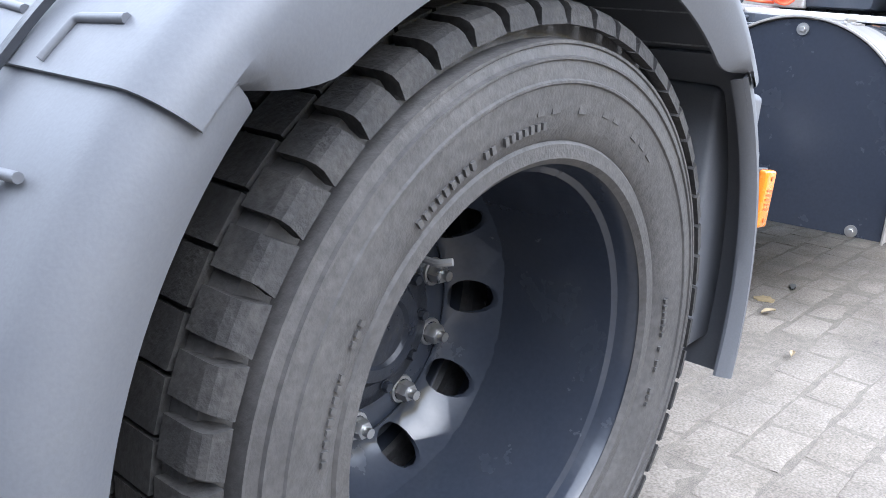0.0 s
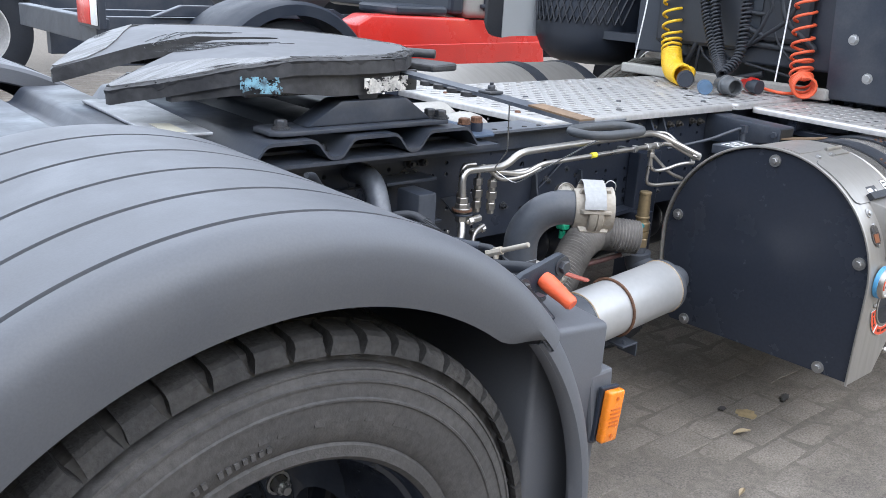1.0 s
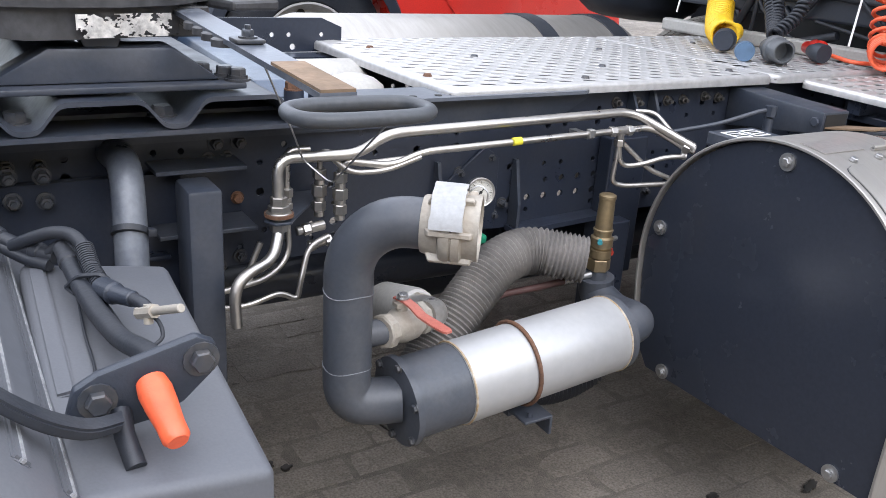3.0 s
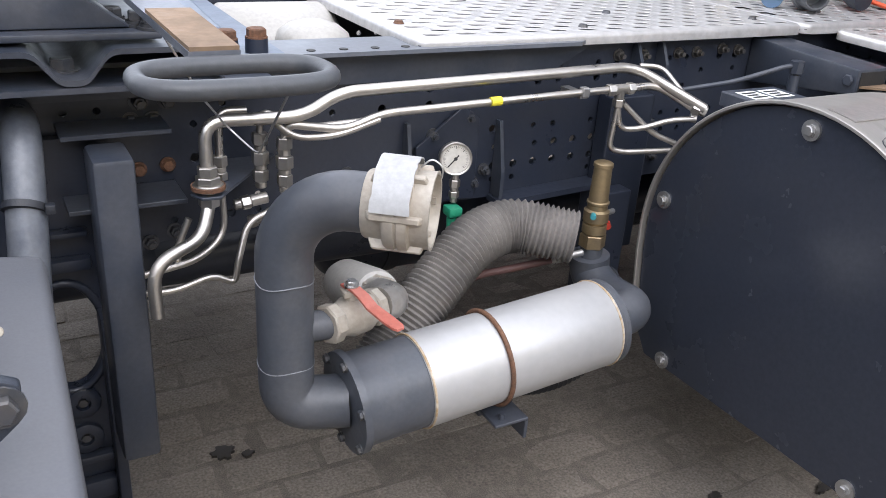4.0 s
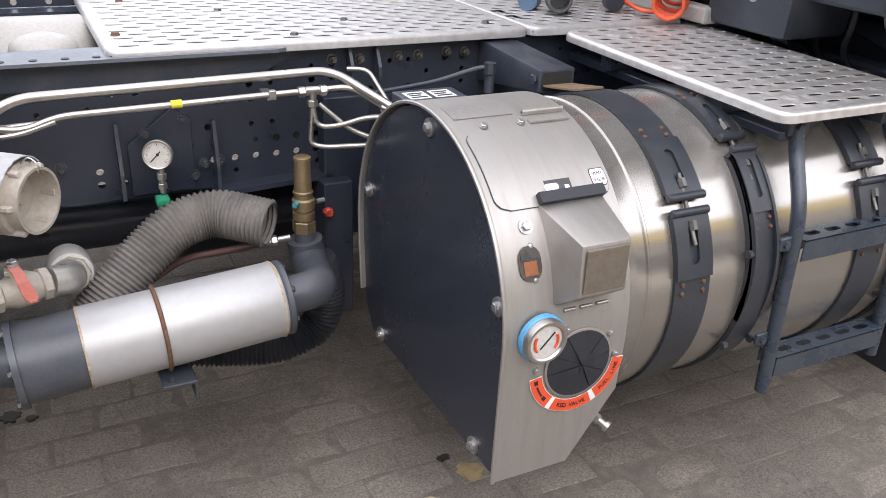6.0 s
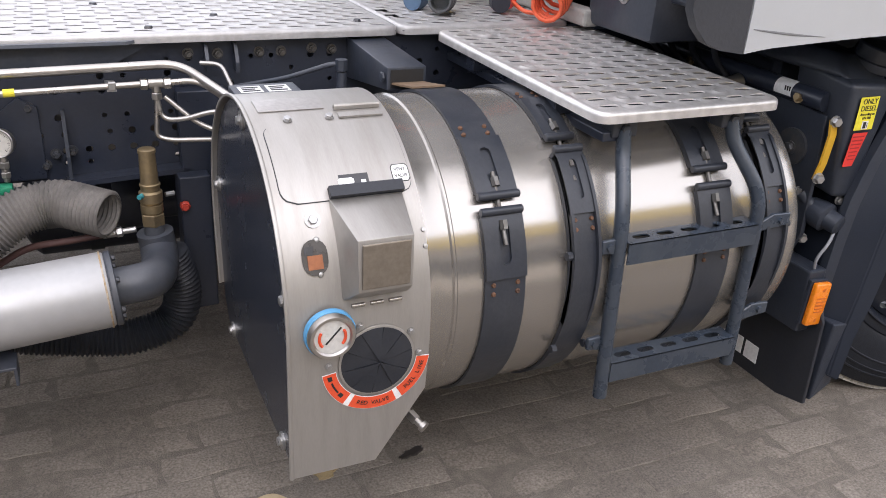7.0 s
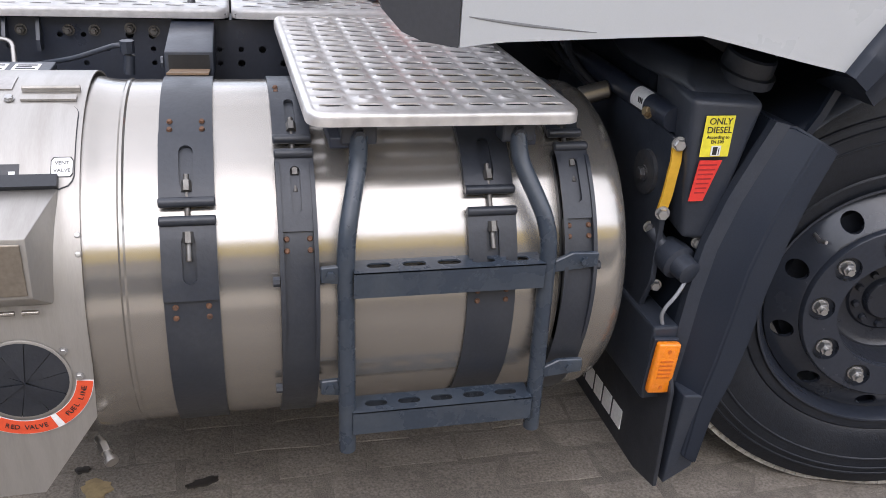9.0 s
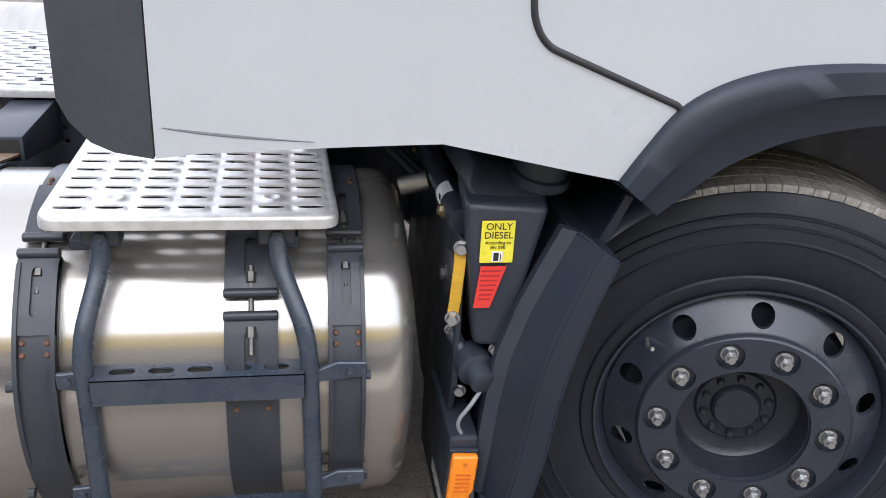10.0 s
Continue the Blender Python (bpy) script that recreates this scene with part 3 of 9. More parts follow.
def edged_plate(name, x0, x1, y0, y1, z, mat, parent, label, edge=0.022, px=0.1, py=0.05, lx=0.055, ly=0.016, lip=0.004, stagger=True, slot_shade=True, closed=(), slope=0.0, skew=0.0):
    g = group_of(name, parent, label)
    def lean(b):
        for v in b.verts:
            v.co.x -= skew * (v.co.y - y0)
            v.co.z += slope * (v.co.y - y0)
        return b
    part("tread", lean(tread_plate(x0 + 0.012, x1 - 0.012, y0 + 0.012, y1 - 0.012, z, px, py, lx, ly, lip, 0.0006, stagger, closed)), mat, g, smooth=50)
    bm = B()
    loop = rounded([(x0, (y0 + y1) / 2, 0), (x0, y0, 0), (x1, y0, 0), (x1, y1, 0), (x0, y1, 0), (x0, (y0 + y1) / 2 + 0.001, 0)], 0.035, 5)
    # folded rim: rounded over and turned down
    prof = [(-0.0125, 0.0), (-0.004, 0.0008), (0.0, -0.003), (0.0015, -0.009), (0.0015, -edge), (-0.003, -edge)]
    rows = []
    cx, cy = (x0 + x1) / 2, (y0 + y1) / 2
    N = len(loop)
    for i, p in enumerate(loop):
        d = (loop[(i + 1) % N] - loop[i - 1]).normalized()
        nrm = Vector((d.y, -d.x, 0))
        if nrm.dot(Vector((p.x - cx, p.y - cy, 0))) < 0:
            nrm = -nrm
        rows.append([bm.verts.new((p.x + nrm.x * o, p.y + nrm.y * o, z + h)) for o, h in prof])
    for i in range(N):
        a, b = rows[i], rows[(i + 1) % N]
        for k in range(len(prof) - 1):
            bm.faces.new((a[k], a[k + 1], b[k + 1], b[k]))
    part("rim", lean(bm), mat, g, smooth=60)
    # added dark sheet under the slots, stands in for the shade below them
    if slot_shade:
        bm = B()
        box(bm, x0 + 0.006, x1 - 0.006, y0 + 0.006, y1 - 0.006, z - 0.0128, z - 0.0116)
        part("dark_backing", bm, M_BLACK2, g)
    return g


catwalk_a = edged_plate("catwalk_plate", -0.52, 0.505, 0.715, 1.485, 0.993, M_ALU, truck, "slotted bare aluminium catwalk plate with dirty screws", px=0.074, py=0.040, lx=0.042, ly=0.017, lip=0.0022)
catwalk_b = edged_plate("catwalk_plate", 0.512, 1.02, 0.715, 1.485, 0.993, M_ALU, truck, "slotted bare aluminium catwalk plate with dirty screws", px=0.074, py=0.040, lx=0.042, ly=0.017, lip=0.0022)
STEP_Y, STEP_Z, STEP_SLOPE, STEP_SKEW = -0.036, 0.966, 0.021, 0.022
edged_plate("step_plate", 0.622, 1.085, STEP_Y, 0.712, STEP_Z, M_ALU2, truck, "worn shiny aluminium step plate with raised slots", edge=0.022, px=0.0627, py=0.0453, lx=0.043, ly=0.0145, lip=0.0034,
                         stagger=False, slot_shade=False, closed={(1, 1), (5, 1), (0, 7), (3, 7), (6, 7), (1, 14), (5, 14)}, slope=STEP_SLOPE, skew=STEP_SKEW)
for sx, sy in ((-0.483, 0.873), (0.076, 0.924), (-0.2, 1.12), (0.3, 1.2), (-0.42, 1.30), (0.42, 0.80), (-0.1, 0.78), (0.72, 0.86), (0.8, 1.3)):
    bm = B()
    rod(bm, (sx, sy, 0.993), (sx, sy, 0.999), 0.011, 12, r2=0.008)
    part("screw", bm, M_RUST if sx < -0.3 else M_BOLTD, catwalk_a if sx < 0.5 else catwalk_b)
for cx in (-0.45, 0.43, 0.58):
    bm = B()
    box(bm, cx - 0.02, cx + 0.02, 0.73, 1.47, 0.9715, 0.979)
    part("catwalk_bearer", bm, M_FRAME2, truck)
bm = B()
for cy in (0.16, 0.55):
    box(bm, 0.63, 1.07, cy - 0.02, cy + 0.02, 0.915, 0.962 + STEP_SLOPE * (cy - STEP_Y), 0.003)
box(bm, 0.66, 0.70, -0.0, 0.76, 0.895, 0.915, 0.003)
box(bm, 0.98, 1.02, -0.0, 0.76, 0.895, 0.915, 0.003)
part("step_bearer", bm, M_FRAME, truck)

# ---- gas tank ----
TY, TZ = 0.262, 0.605
tank = group_of("gas_tank", truck, "brushed stainless steel gas tank held by four dark straps")


def on_tank(x, deg, r):
    a = radians(deg)
    return Vector((x, TY - math.cos(a) * r, TZ + math.sin(a) * r))


bm = B()
prof = [(0.20, 0.0), (0.205, 0.2), (0.225, 0.305), (0.245, 0.336), (0.2665, 0.337), (0.276, 0.3352), (0.288, 0.3322), (0.300, 0.3302), (0.318, 0.3295), (0.3215, 0.333), (0.326, 0.333), (0.3295, 0.33),
        (0.34, 0.33), (0.6, 0.33), (0.9, 0.33), (1.115, 0.33), (1.118, 0.3325), (1.123, 0.3325), (1.126, 0.33), (1.168, 0.33), (1.182, 0.327), (1.196, 0.320), (1.208, 0.308), (1.216, 0.292), (1.225, 0.25), (1.233, 0.18), (1.238, 0.1), (1.24, 0.0)]
lathe(bm, (0, TY, TZ), (1, 0, 0), prof, 96)
part("shell", bm, M_STEEL, tank, smooth=35)

# shroud: an arch over the tank's rear end with a flat outer side
def shroud_outline(r):
    pts = []
    for i in range(41):
        a = math.pi * i / 40
        pts.append((TY - math.cos(a) * r, TZ + math.sin(a) * r))
    return pts


SH = 0.347
arch = [(-0.083, 0.312), (-0.084, 0.46), (-0.085, 0.56)] + shroud_outline(SH) + [(TY + SH - 0.002, 0.54), (TY + SH - 0.018, 0.40), (0.588, 0.36), (0.545, 0.303)]
bm = B()
t_in = 0.003
c0 = Vector((TY, 0.55))
rows = []
for y, z in arch[:-2]:
    v = Vector((y, z))
    w = v + (c0 - v).normalized() * t_in
    x1 = 0.27 if z > 0.45 else 0.262
    rows.append((v, w))
def sheet_cut(y, z):
    return 0.163 + max(0.0, min(1.0, (z - 0.312) / 0.123)) * 0.099 if y < TY else 0.262
for k, (p, q) in enumerate(zip(rows, rows[1:])):
    quads = []
    for v, w in (p, q):
        e = sheet_cut(v.x, v.y) if v.y < 0.5 and v.x < TY else 0.266
        quads.append((bm.verts.new((-0.003, v.x, v.y)), bm.verts.new((e, v.x, v.y)), bm.verts.new((e, w.x, w.y)), bm.verts.new((-0.003, w.x, w.y))))
    a, b = quads
    for i in range(4):
        bm.faces.new((a[i], a[(i + 1) % 4], b[(i + 1) % 4], b[i]))
bmesh.ops.remove_doubles(bm, verts=bm.verts, dist=0.0002)
shroud = part("shroud", bm, M_STEEL2, tank, "satin stainless steel end shroud with flap, gauge and filler hole", smooth=30)
# rolled bead along the rear edge of the shroud
bm = B()
tube(bm, [Vector((-0.004, y, z)) for y, z in arch[:-2]], 0.0045, 6)
part("edge_bead", bm, M_STEEL2, tank, smooth=60)
# black end panel
inner = [(y + (TY - y) * 0.022, z + (0.60 - z) * 0.022) for y, z in arch]
bm = B()
prism(bm, inner, "x", 0.004, 0.010)
part("end_panel", bm, M_PANEL, tank, "matt black end panel with large washers")
for py, pz in ((0.256, 0.915), (0.563, 0.673), (0.482, 0.325), (-0.046, 0.677), (0.009, 0.334)):
    bm = B()
    rod(bm, (0.004, py, pz), (-0.001, py, pz), 0.0185, 20)
    bolt(bm, (-0.001, py, pz), (-1, 0, 0), 0.0085, 0.008, 1.3)
    part("panel_bolt", bm, M_BOLT, tank, smooth=40)
# seams of the hatch on the shroud
def shroud_pt(x, deg, off=0.0):
    a = radians(deg)
    return Vector((x, TY - math.cos(a) * (SH + off), TZ + math.sin(a) * (SH + off)))


def curved_sheet(bm, x0, x1, d0, d1, off, thick, n=10, rr=0.0):
    """A sheet bent to the shroud's curve with rounded corners."""
    rows = []
    for i in range(n + 1):
        t = i / n
        d = d0 + (d1 - d0) * t
        arc = abs(d1 - d0) * math.pi / 180 * SH
        k = min(t, 1 - t) * arc
        cut = rr - math.sqrt(max(0, rr * rr - (rr - min(k, rr)) ** 2)) if rr else 0
        rows.append([bm.verts.new(shroud_pt(x0 + cut, d, off)), bm.verts.new(shroud_pt(x1 - cut, d, off)), bm.verts.new(shroud_pt(x1 - cut, d, off + thick)), bm.verts.new(shroud_pt(x0 + cut, d, off + thick))])
    for a, b in zip(rows, rows[1:]):
        bridge(bm, a, b)
    bm.faces.new(rows[0][::-1])
    bm.faces.new(rows[-1])
    return bm


# dark sheet a little larger than the hatch: its gap's shade as colour
bm = B()
curved_sheet(bm, 0.0128, 0.2592, 41.3, 70.7, 0.0003, 0.0008, 24, 0.028)
part("hatch_gap", bm, M_STRAP, shroud)
bm = B()
curved_sheet(bm, 0.014, 0.258, 41.5, 70.5, 0.0006, 0.0024, 24, 0.028)
part("hatch", bm, M_STEEL2, shroud, smooth=40)
bm = B()
curved_sheet(bm, 0.02, 0.146, 78.5, 88.0, 0.0006, 0.0015, 6)
part("name_plate", bm, material("dull_plate", (0.42, 0.40, 0.38), 0.45, metal=0.7, mix=(0.33, 0.31, 0.3), mix_scale=12), shroud)
for hx in (0.067, 0.147):
    bm = B()
    bolt(bm, shroud_pt(hx, 73, 0.001), shroud_pt(0, 73, 1) - shroud_pt(0, 73), 0.0065, 0.007, 1.3)
    part("bolt", bm, M_BOLT, shroud, smooth=40)
bm = B()
curved_sheet(bm, 0.165, 0.252, 72.0, 74.5, 0.001, 0.004, 3)
curved_sheet(bm, 0.163, 0.255, 77.0, 78.5, 0.001, 0.006, 3)
rod(bm, shroud_pt(0.163, 77.5, 0.008), shroud_pt(0.255, 77.5, 0.008), 0.004, 8)
part("hinge", bm, M_STEEL2, shroud, smooth=40)
# labels on the hatch
bm = B()
curved_sheet(bm, 0.2235, 0.2575, 44.9, 50.9, 0.0029, 0.0006, 6, 0.004)
part("label_border", bm, M_INK_SHADE, shroud)
bm = B()
curved_sheet(bm, 0.225, 0.256, 45.2, 50.6, 0.0031, 0.0008, 6, 0.004)
lab = part("vent_label", bm, M_LABELW, shroud, "small white label with black print")
for txt, dg in (("VENT", 49.0), ("VALVE", 46.8)):
    p = shroud_pt(0.2405, dg, 0.0042)
    nrm = (shroud_pt(0, dg, 1) - shroud_pt(0, dg)).normalized()
    up = Vector((1, 0, 0)).cross(nrm) * -1
    mt = Matrix((Vector((1, 0, 0)), nrm.cross(Vector((1, 0, 0))), nrm)).transposed().to_4x4()
    mt.translation = p
    writing("print", txt, 0.0088, mt, M_INK_SHADE, lab)
bm = B()
curved_sheet(bm, 0.123, 0.178, 44.2, 49.0, 0.0031, 0.0006, 4)
pl = part("lock_label", bm, material("dark_label", (0.05, 0.05, 0.055), 0.5), shroud, "dark label with a pale lock sign")
bm = B()
curved_sheet(bm, 0.120, 0.150, 45.6, 47.8, 0.0040, 0.0006, 4, 0.004)
curved_sheet(bm, 0.163, 0.172, 45.0, 46.8, 0.0040, 0.0006, 3)
part("sign", bm, M_LABELW, pl)
# flap box with a black rubber lip
bm = B()
A0, A1 = shroud_pt(0.096, 42.3, 0.002), shroud_pt(0.236, 42.3, 0.002)
L0, L1 = shroud_pt(0.096, 11.9, 0.002), shroud_pt(0.222, 11.9, 0.002)
F = [Vector((0.106, -0.128, 0.812)), Vector((0.208, -0.128, 0.812)), Vector((0.207, -0.132, 0.715)), Vector((0.108, -0.132, 0.715))]
hull8(bm, [A0, A1, L1, L0], F, 0.003, 2)
flap = part("flap_box", bm, M_STEEL2, shroud, smooth=30)
bm = B()
box(bm, 0.113, 0.201, -0.1355, -0.1315, 0.722, 0.806, 0.002)
part("flap_plate", bm, material("tarnished_plate", (0.36, 0.32, 0.27), 0.4, metal=0.9, mix=(0.28, 0.25, 0.21), mix_scale=25, mix_amount=0.8), flap)
bm = B()
strip(bm, [shroud_pt(0.098, 43.3, 0.009), shroud_pt(0.236, 43.3, 0.009)], (0, 0.016, 0.014), (0, -0.012, 0.012))
part("rubber_lip", bm, M_BLACK2, flap)
bm = B()
for hx in (0.12, 0.155, 0.19):
    rod(bm, (hx - 0.012, -0.094, 0.672), (hx + 0.012, -0.094, 0.672), 0.004, 10)
part("hinge", bm, M_STEEL, flap, smooth=40)
# bolts, sight hole, gauge, filler hole
bm = B()
bolt(bm, shroud_pt(0.061, 36.3), shroud_pt(0, 36.3, 1) - shroud_pt(0, 36.3), 0.008, 0.008, 1.8)
part("bolt", bm, M_BOLT, shroud, smooth=40)
for deg in (30.5, 20.5):
    bm = B()
    n_ = (shroud_pt(0, deg, 1) - shroud_pt(0, deg)).normalized()
    lathe(bm, shroud_pt(0.062, deg), n_, [(0, 0.006), (0.003, 0.005), (0.004, 0.003), (0.004, 0)], 12)
    part("rivet", bm, M_BOLT, shroud, smooth=60)
# sight hole is not cut: a dark pane carries the shade inside
bm = B()
n_ = (shroud_pt(0, 25.5, 1) - shroud_pt(0, 25.5)).normalized()
c_ = shroud_pt(0.055, 25.5, 0.0012)
pts = [c_ + Vector((1, 0, 0)) * z + n_.cross(Vector((1, 0, 0))) * x for x, z in slot2(0, 0, 0.064, 0.046, 8)]
f1 = [bm.verts.new(p) for p in pts]
f2 = [bm.verts.new(p + n_ * 0.001) for p in pts]
bm.faces.new(f2)
bridge(bm, f1, f2)
sight = part("sight_hole", bm, material("sight_shadow", (0.060, 0.055, 0.052), 0.3, mix=(0.10, 0.095, 0.09), mix_scale=14, mix_amount=0.6), shroud, "oval sight hole showing a copper fitting inside")
for x0, x1, z0, z1, mt in ((-0.014, 0.013, -0.021, 0.004, material("copper_fitting", (0.36, 0.14, 0.065), 0.4, metal=0.5, mix=(0.22, 0.09, 0.05), mix_scale=40, mix_amount=0.6)), (-0.018, -0.002, 0.006, 0.020, M_GRIME)):
    bm = B()
    face = [c_ + Vector((1, 0, 0)) * x + n_.cross(Vector((1, 0, 0))) * -z + n_ * 0.0008 for x, z in ((x0, -z1), (x1, -z1), (x1, -z0), (x0, -z0))]
    hull8(bm, face, [p + n_ * 0.0016 for p in face])
    part("fitting", bm, mt, sight)
SIDE = -0.086
bm = B()
gc = Vector((0.069, SIDE, 0.623))
lathe(bm, gc, (0, -1, 0), [(0, 0.047), (0.010, 0.047), (0.012, 0.0455), (0.012, 0.044)], 40)
gauge = part("pressure_gauge", bm, M_BLUE, shroud, "round pressure gauge with steel bezel and blue rim", smooth=40)
bm = B()
lathe(bm, gc, (0, -1, 0), [(0.0, 0.044), (0.020, 0.044), (0.025, 0.041), (0.025, 0.036), (0.021, 0.033)], 40)
part("bezel", bm, M_PIPE, gauge, smooth=40)
bm = B()
lathe(bm, gc, (0, -1, 0), [(0.0195, 0.034), (0.0205, 0.0)], 32)
part("dial", bm, M_GLASS, gauge)
for a0, a1 in ((150, 220), (-40, 30)):
    bm = B()
    pts = [gc + Vector((math.cos(radians(a0 + (a1 - a0) * i / 6)) * 0.024, -0.0212, math.sin(radians(a0 + (a1 - a0) * i / 6)) * 0.024)) for i in range(7)]
    tube(bm, pts, 0.0028, 5)
    part("scale_mark", bm, M_LABELO, gauge)
bm = B()
strip(bm, [gc + Vector((-0.012, -0.0215, -0.012)), gc + Vector((0.016, -0.0215, 0.018))], (0.002, 0, -0.002), (0, 0.001, 0))
part("needle", bm, M_INK_SHADE, gauge)
hc = Vector((0.160, SIDE - 0.0, 0.546))
bm = B()
lathe(bm, hc, (0, -1, 0), [(0.0, 0.074), (0.002, 0.074), (0.003, 0.072), (0.003, 0.069), (-0.0005, 0.068)], 48)
ringp = part("filler_ring", bm, M_STEEL2, shroud, smooth=40)
for i in range(10):
    a0, a1 = radians(36 * i + 10), radians(36 * (i + 1) + 9)
    bm = B()
    inner_pt = Vector((hc.x + 0.004, hc.y - 0.005 - 0.003 * ((i * 7) % 3), hc.z - 0.002))
    arcp = [Vector((hc.x + math.cos(a0 + (a1 - a0) * k / 4) * 0.0695, hc.y - 0.0036, hc.z + math.sin(a0 + (a1 - a0) * k / 4) * 0.0695)) for k in range(5)]
    vs = [bm.verts.new(p) for p in arcp]
    mid = [bm.verts.new(inner_pt + (p - inner_pt) * 0.45 + Vector((0, -0.003 + 0.0015 * ((i * 5) % 3), 0))) for p in arcp]
    tip = bm.verts.new(inner_pt)
    for k in range(4):
        bm.faces.new((vs[k], vs[k + 1], mid[k + 1], mid[k]))
        bm.faces.new((mid[k], mid[k + 1], tip))
    ex = bmesh.ops.extrude_face_region(bm, geom=bm.faces[:])
    bmesh.ops.translate(bm, vec=(0, 0.002, 0), verts=[v for v in ex["geom"] if isinstance(v, bmesh.types.BMVert)])
    part("rubber_leaf", bm, M_BLACK2, ringp)
# sheet is uncut here: black disc paints the filler hole's dark inside
bm = B()
lathe(bm, hc, (0, -1, 0), [(0.0, 0.0695), (0.0008, 0.0695), (0.0008, 0.0)], 32)
part("filler_backing", bm, M_INK_SHADE, ringp)
def arc_band(a0, a1, r0, r1, off, thick, n=10):
    bm = B()
    rows = []
    for i in range(n + 1):
        a = radians(a0 + (a1 - a0) * i / n)
        d = Vector((math.cos(a), 0, math.sin(a)))
        rows.append([bm.verts.new(hc + d * r + Vector((0, -o, 0))) for r, o in ((r0, off), (r1, off), (r1, off + thick), (r0, off + thick))])
    for a, b in zip(rows, rows[1:]):
        bridge(bm, a, b)
    bm.faces.new(rows[0][::-1])
    bm.faces.new(rows[-1])
    return bm
part("sticker_border", arc_band(187, 355, 0.079, 0.106, 0.0008, 0.0004, 30), M_LABELW, shroud)
for a0, a1, txt, ta in ((188, 231, None, 0), (238, 293, "RED VALVE", 266), (300, 354, "FUEL LINE", 328)):
    st = part("sticker", arc_band(a0, a1, 0.080, 0.105, 0.0014, 0.0004), M_LABELO, shroud, "orange-red arc sticker round the filler hole")
    if txt:
        n = len(txt)
        for i, ch in enumerate(txt):
            if ch == " ":
                continue
            a = radians(ta + (i - (n - 1) / 2) * 4.6)
            p = hc + Vector((math.cos(a) * 0.0925, -0.0024, math.sin(a) * 0.0925))
            writing("print", ch, 0.012, Matrix.Translation(p) @ Matrix.Rotation(a + math.pi / 2, 4, (0, -1, 0)) @ pose(0, 0, 0, 90, 0, 0), M_INK_SHADE, st)
    else:
        for k, a in enumerate((194, 208, 221)):
            part("bar", arc_band(a - (3 if k != 1 else 8), a + (3 if k != 1 else 8), 0.089 if k != 1 else 0.091, 0.097 if k != 1 else 0.0945, 0.0022, 0.0003, 3), M_INK_SHADE, st)
for a, r in ((113, 0.083), (36, 0.082), (205, 0.0), (60, 0.0)):
    if r:
        bm = B()
        p = hc + Vector((math.cos(radians(a)) * r, 0, math.sin(radians(a)) * r))
        bolt(bm, p, (0, -1, 0), 0.005, 0.005, 1.4)
        part("bolt", bm, M_BOLT, shroud, smooth=40)
for p in ((0.068, 0.55), (0.245, 0.545)):
    bm = B()
    bolt(bm, (p[0], SIDE, p[1]), (0, -1, 0), 0.005, 0.005, 1.4)
    part("bolt", bm, M_BOLT, shroud, smooth=40)
# rivets on the shroud's forward edge
for dg in (29.5, 24.5):
    bm = B()
    lathe(bm, shroud_pt(0.262, dg), shroud_pt(0, dg, 1) - shroud_pt(0, dg), [(0, 0.005), (0.003, 0.004), (0.0035, 0)], 10)
    part("rivet", bm, M_BOLT, shroud, smooth=60)
# drain valve
bm = B()
rod(bm, (0.245, -0.02, 0.37), (0.256, -0.036, 0.364), 0.008, 12)
rod(bm, (0.254, -0.033, 0.365), (0.262, -0.050, 0.358), 0.011, 6)
rod(bm, (0.261, -0.048, 0.359), (0.270, -0.064, 0.352), 0.008, 12)
rod(bm, (0.269, -0.062, 0.353), (0.273, -0.069, 0.350), 0.012, 14)
part("drain_valve", bm, M_PIPE, tank, smooth=40)
# small box with stickers on top of the shroud
bm = B()
prism(bm, [(0.022, 0.395), (0.165, 0.395), (0.165, 0.488), (0.022, 0.488)], "z", 0.895, 0.924, 0.003)
top_box = part("valve_cover", bm, M_FRAME2, tank)
for bx in (0.036, 0.095):
    bm = B()
    box(bm, bx, bx + 0.048, 0.415, 0.466, 0.9243, 0.9250)
    tb_st = part("sticker", bm, M_LABELW, top_box)
    for k in range(3):
        bm = B()
        box(bm, bx + 0.006, bx + 0.042 - 0.008 * (k == 1), 0.421 + 0.014 * k, 0.429 + 0.014 * k, 0.9252, 0.9256)
        part("fine_print", bm, M_INK_SHADE, tb_st)

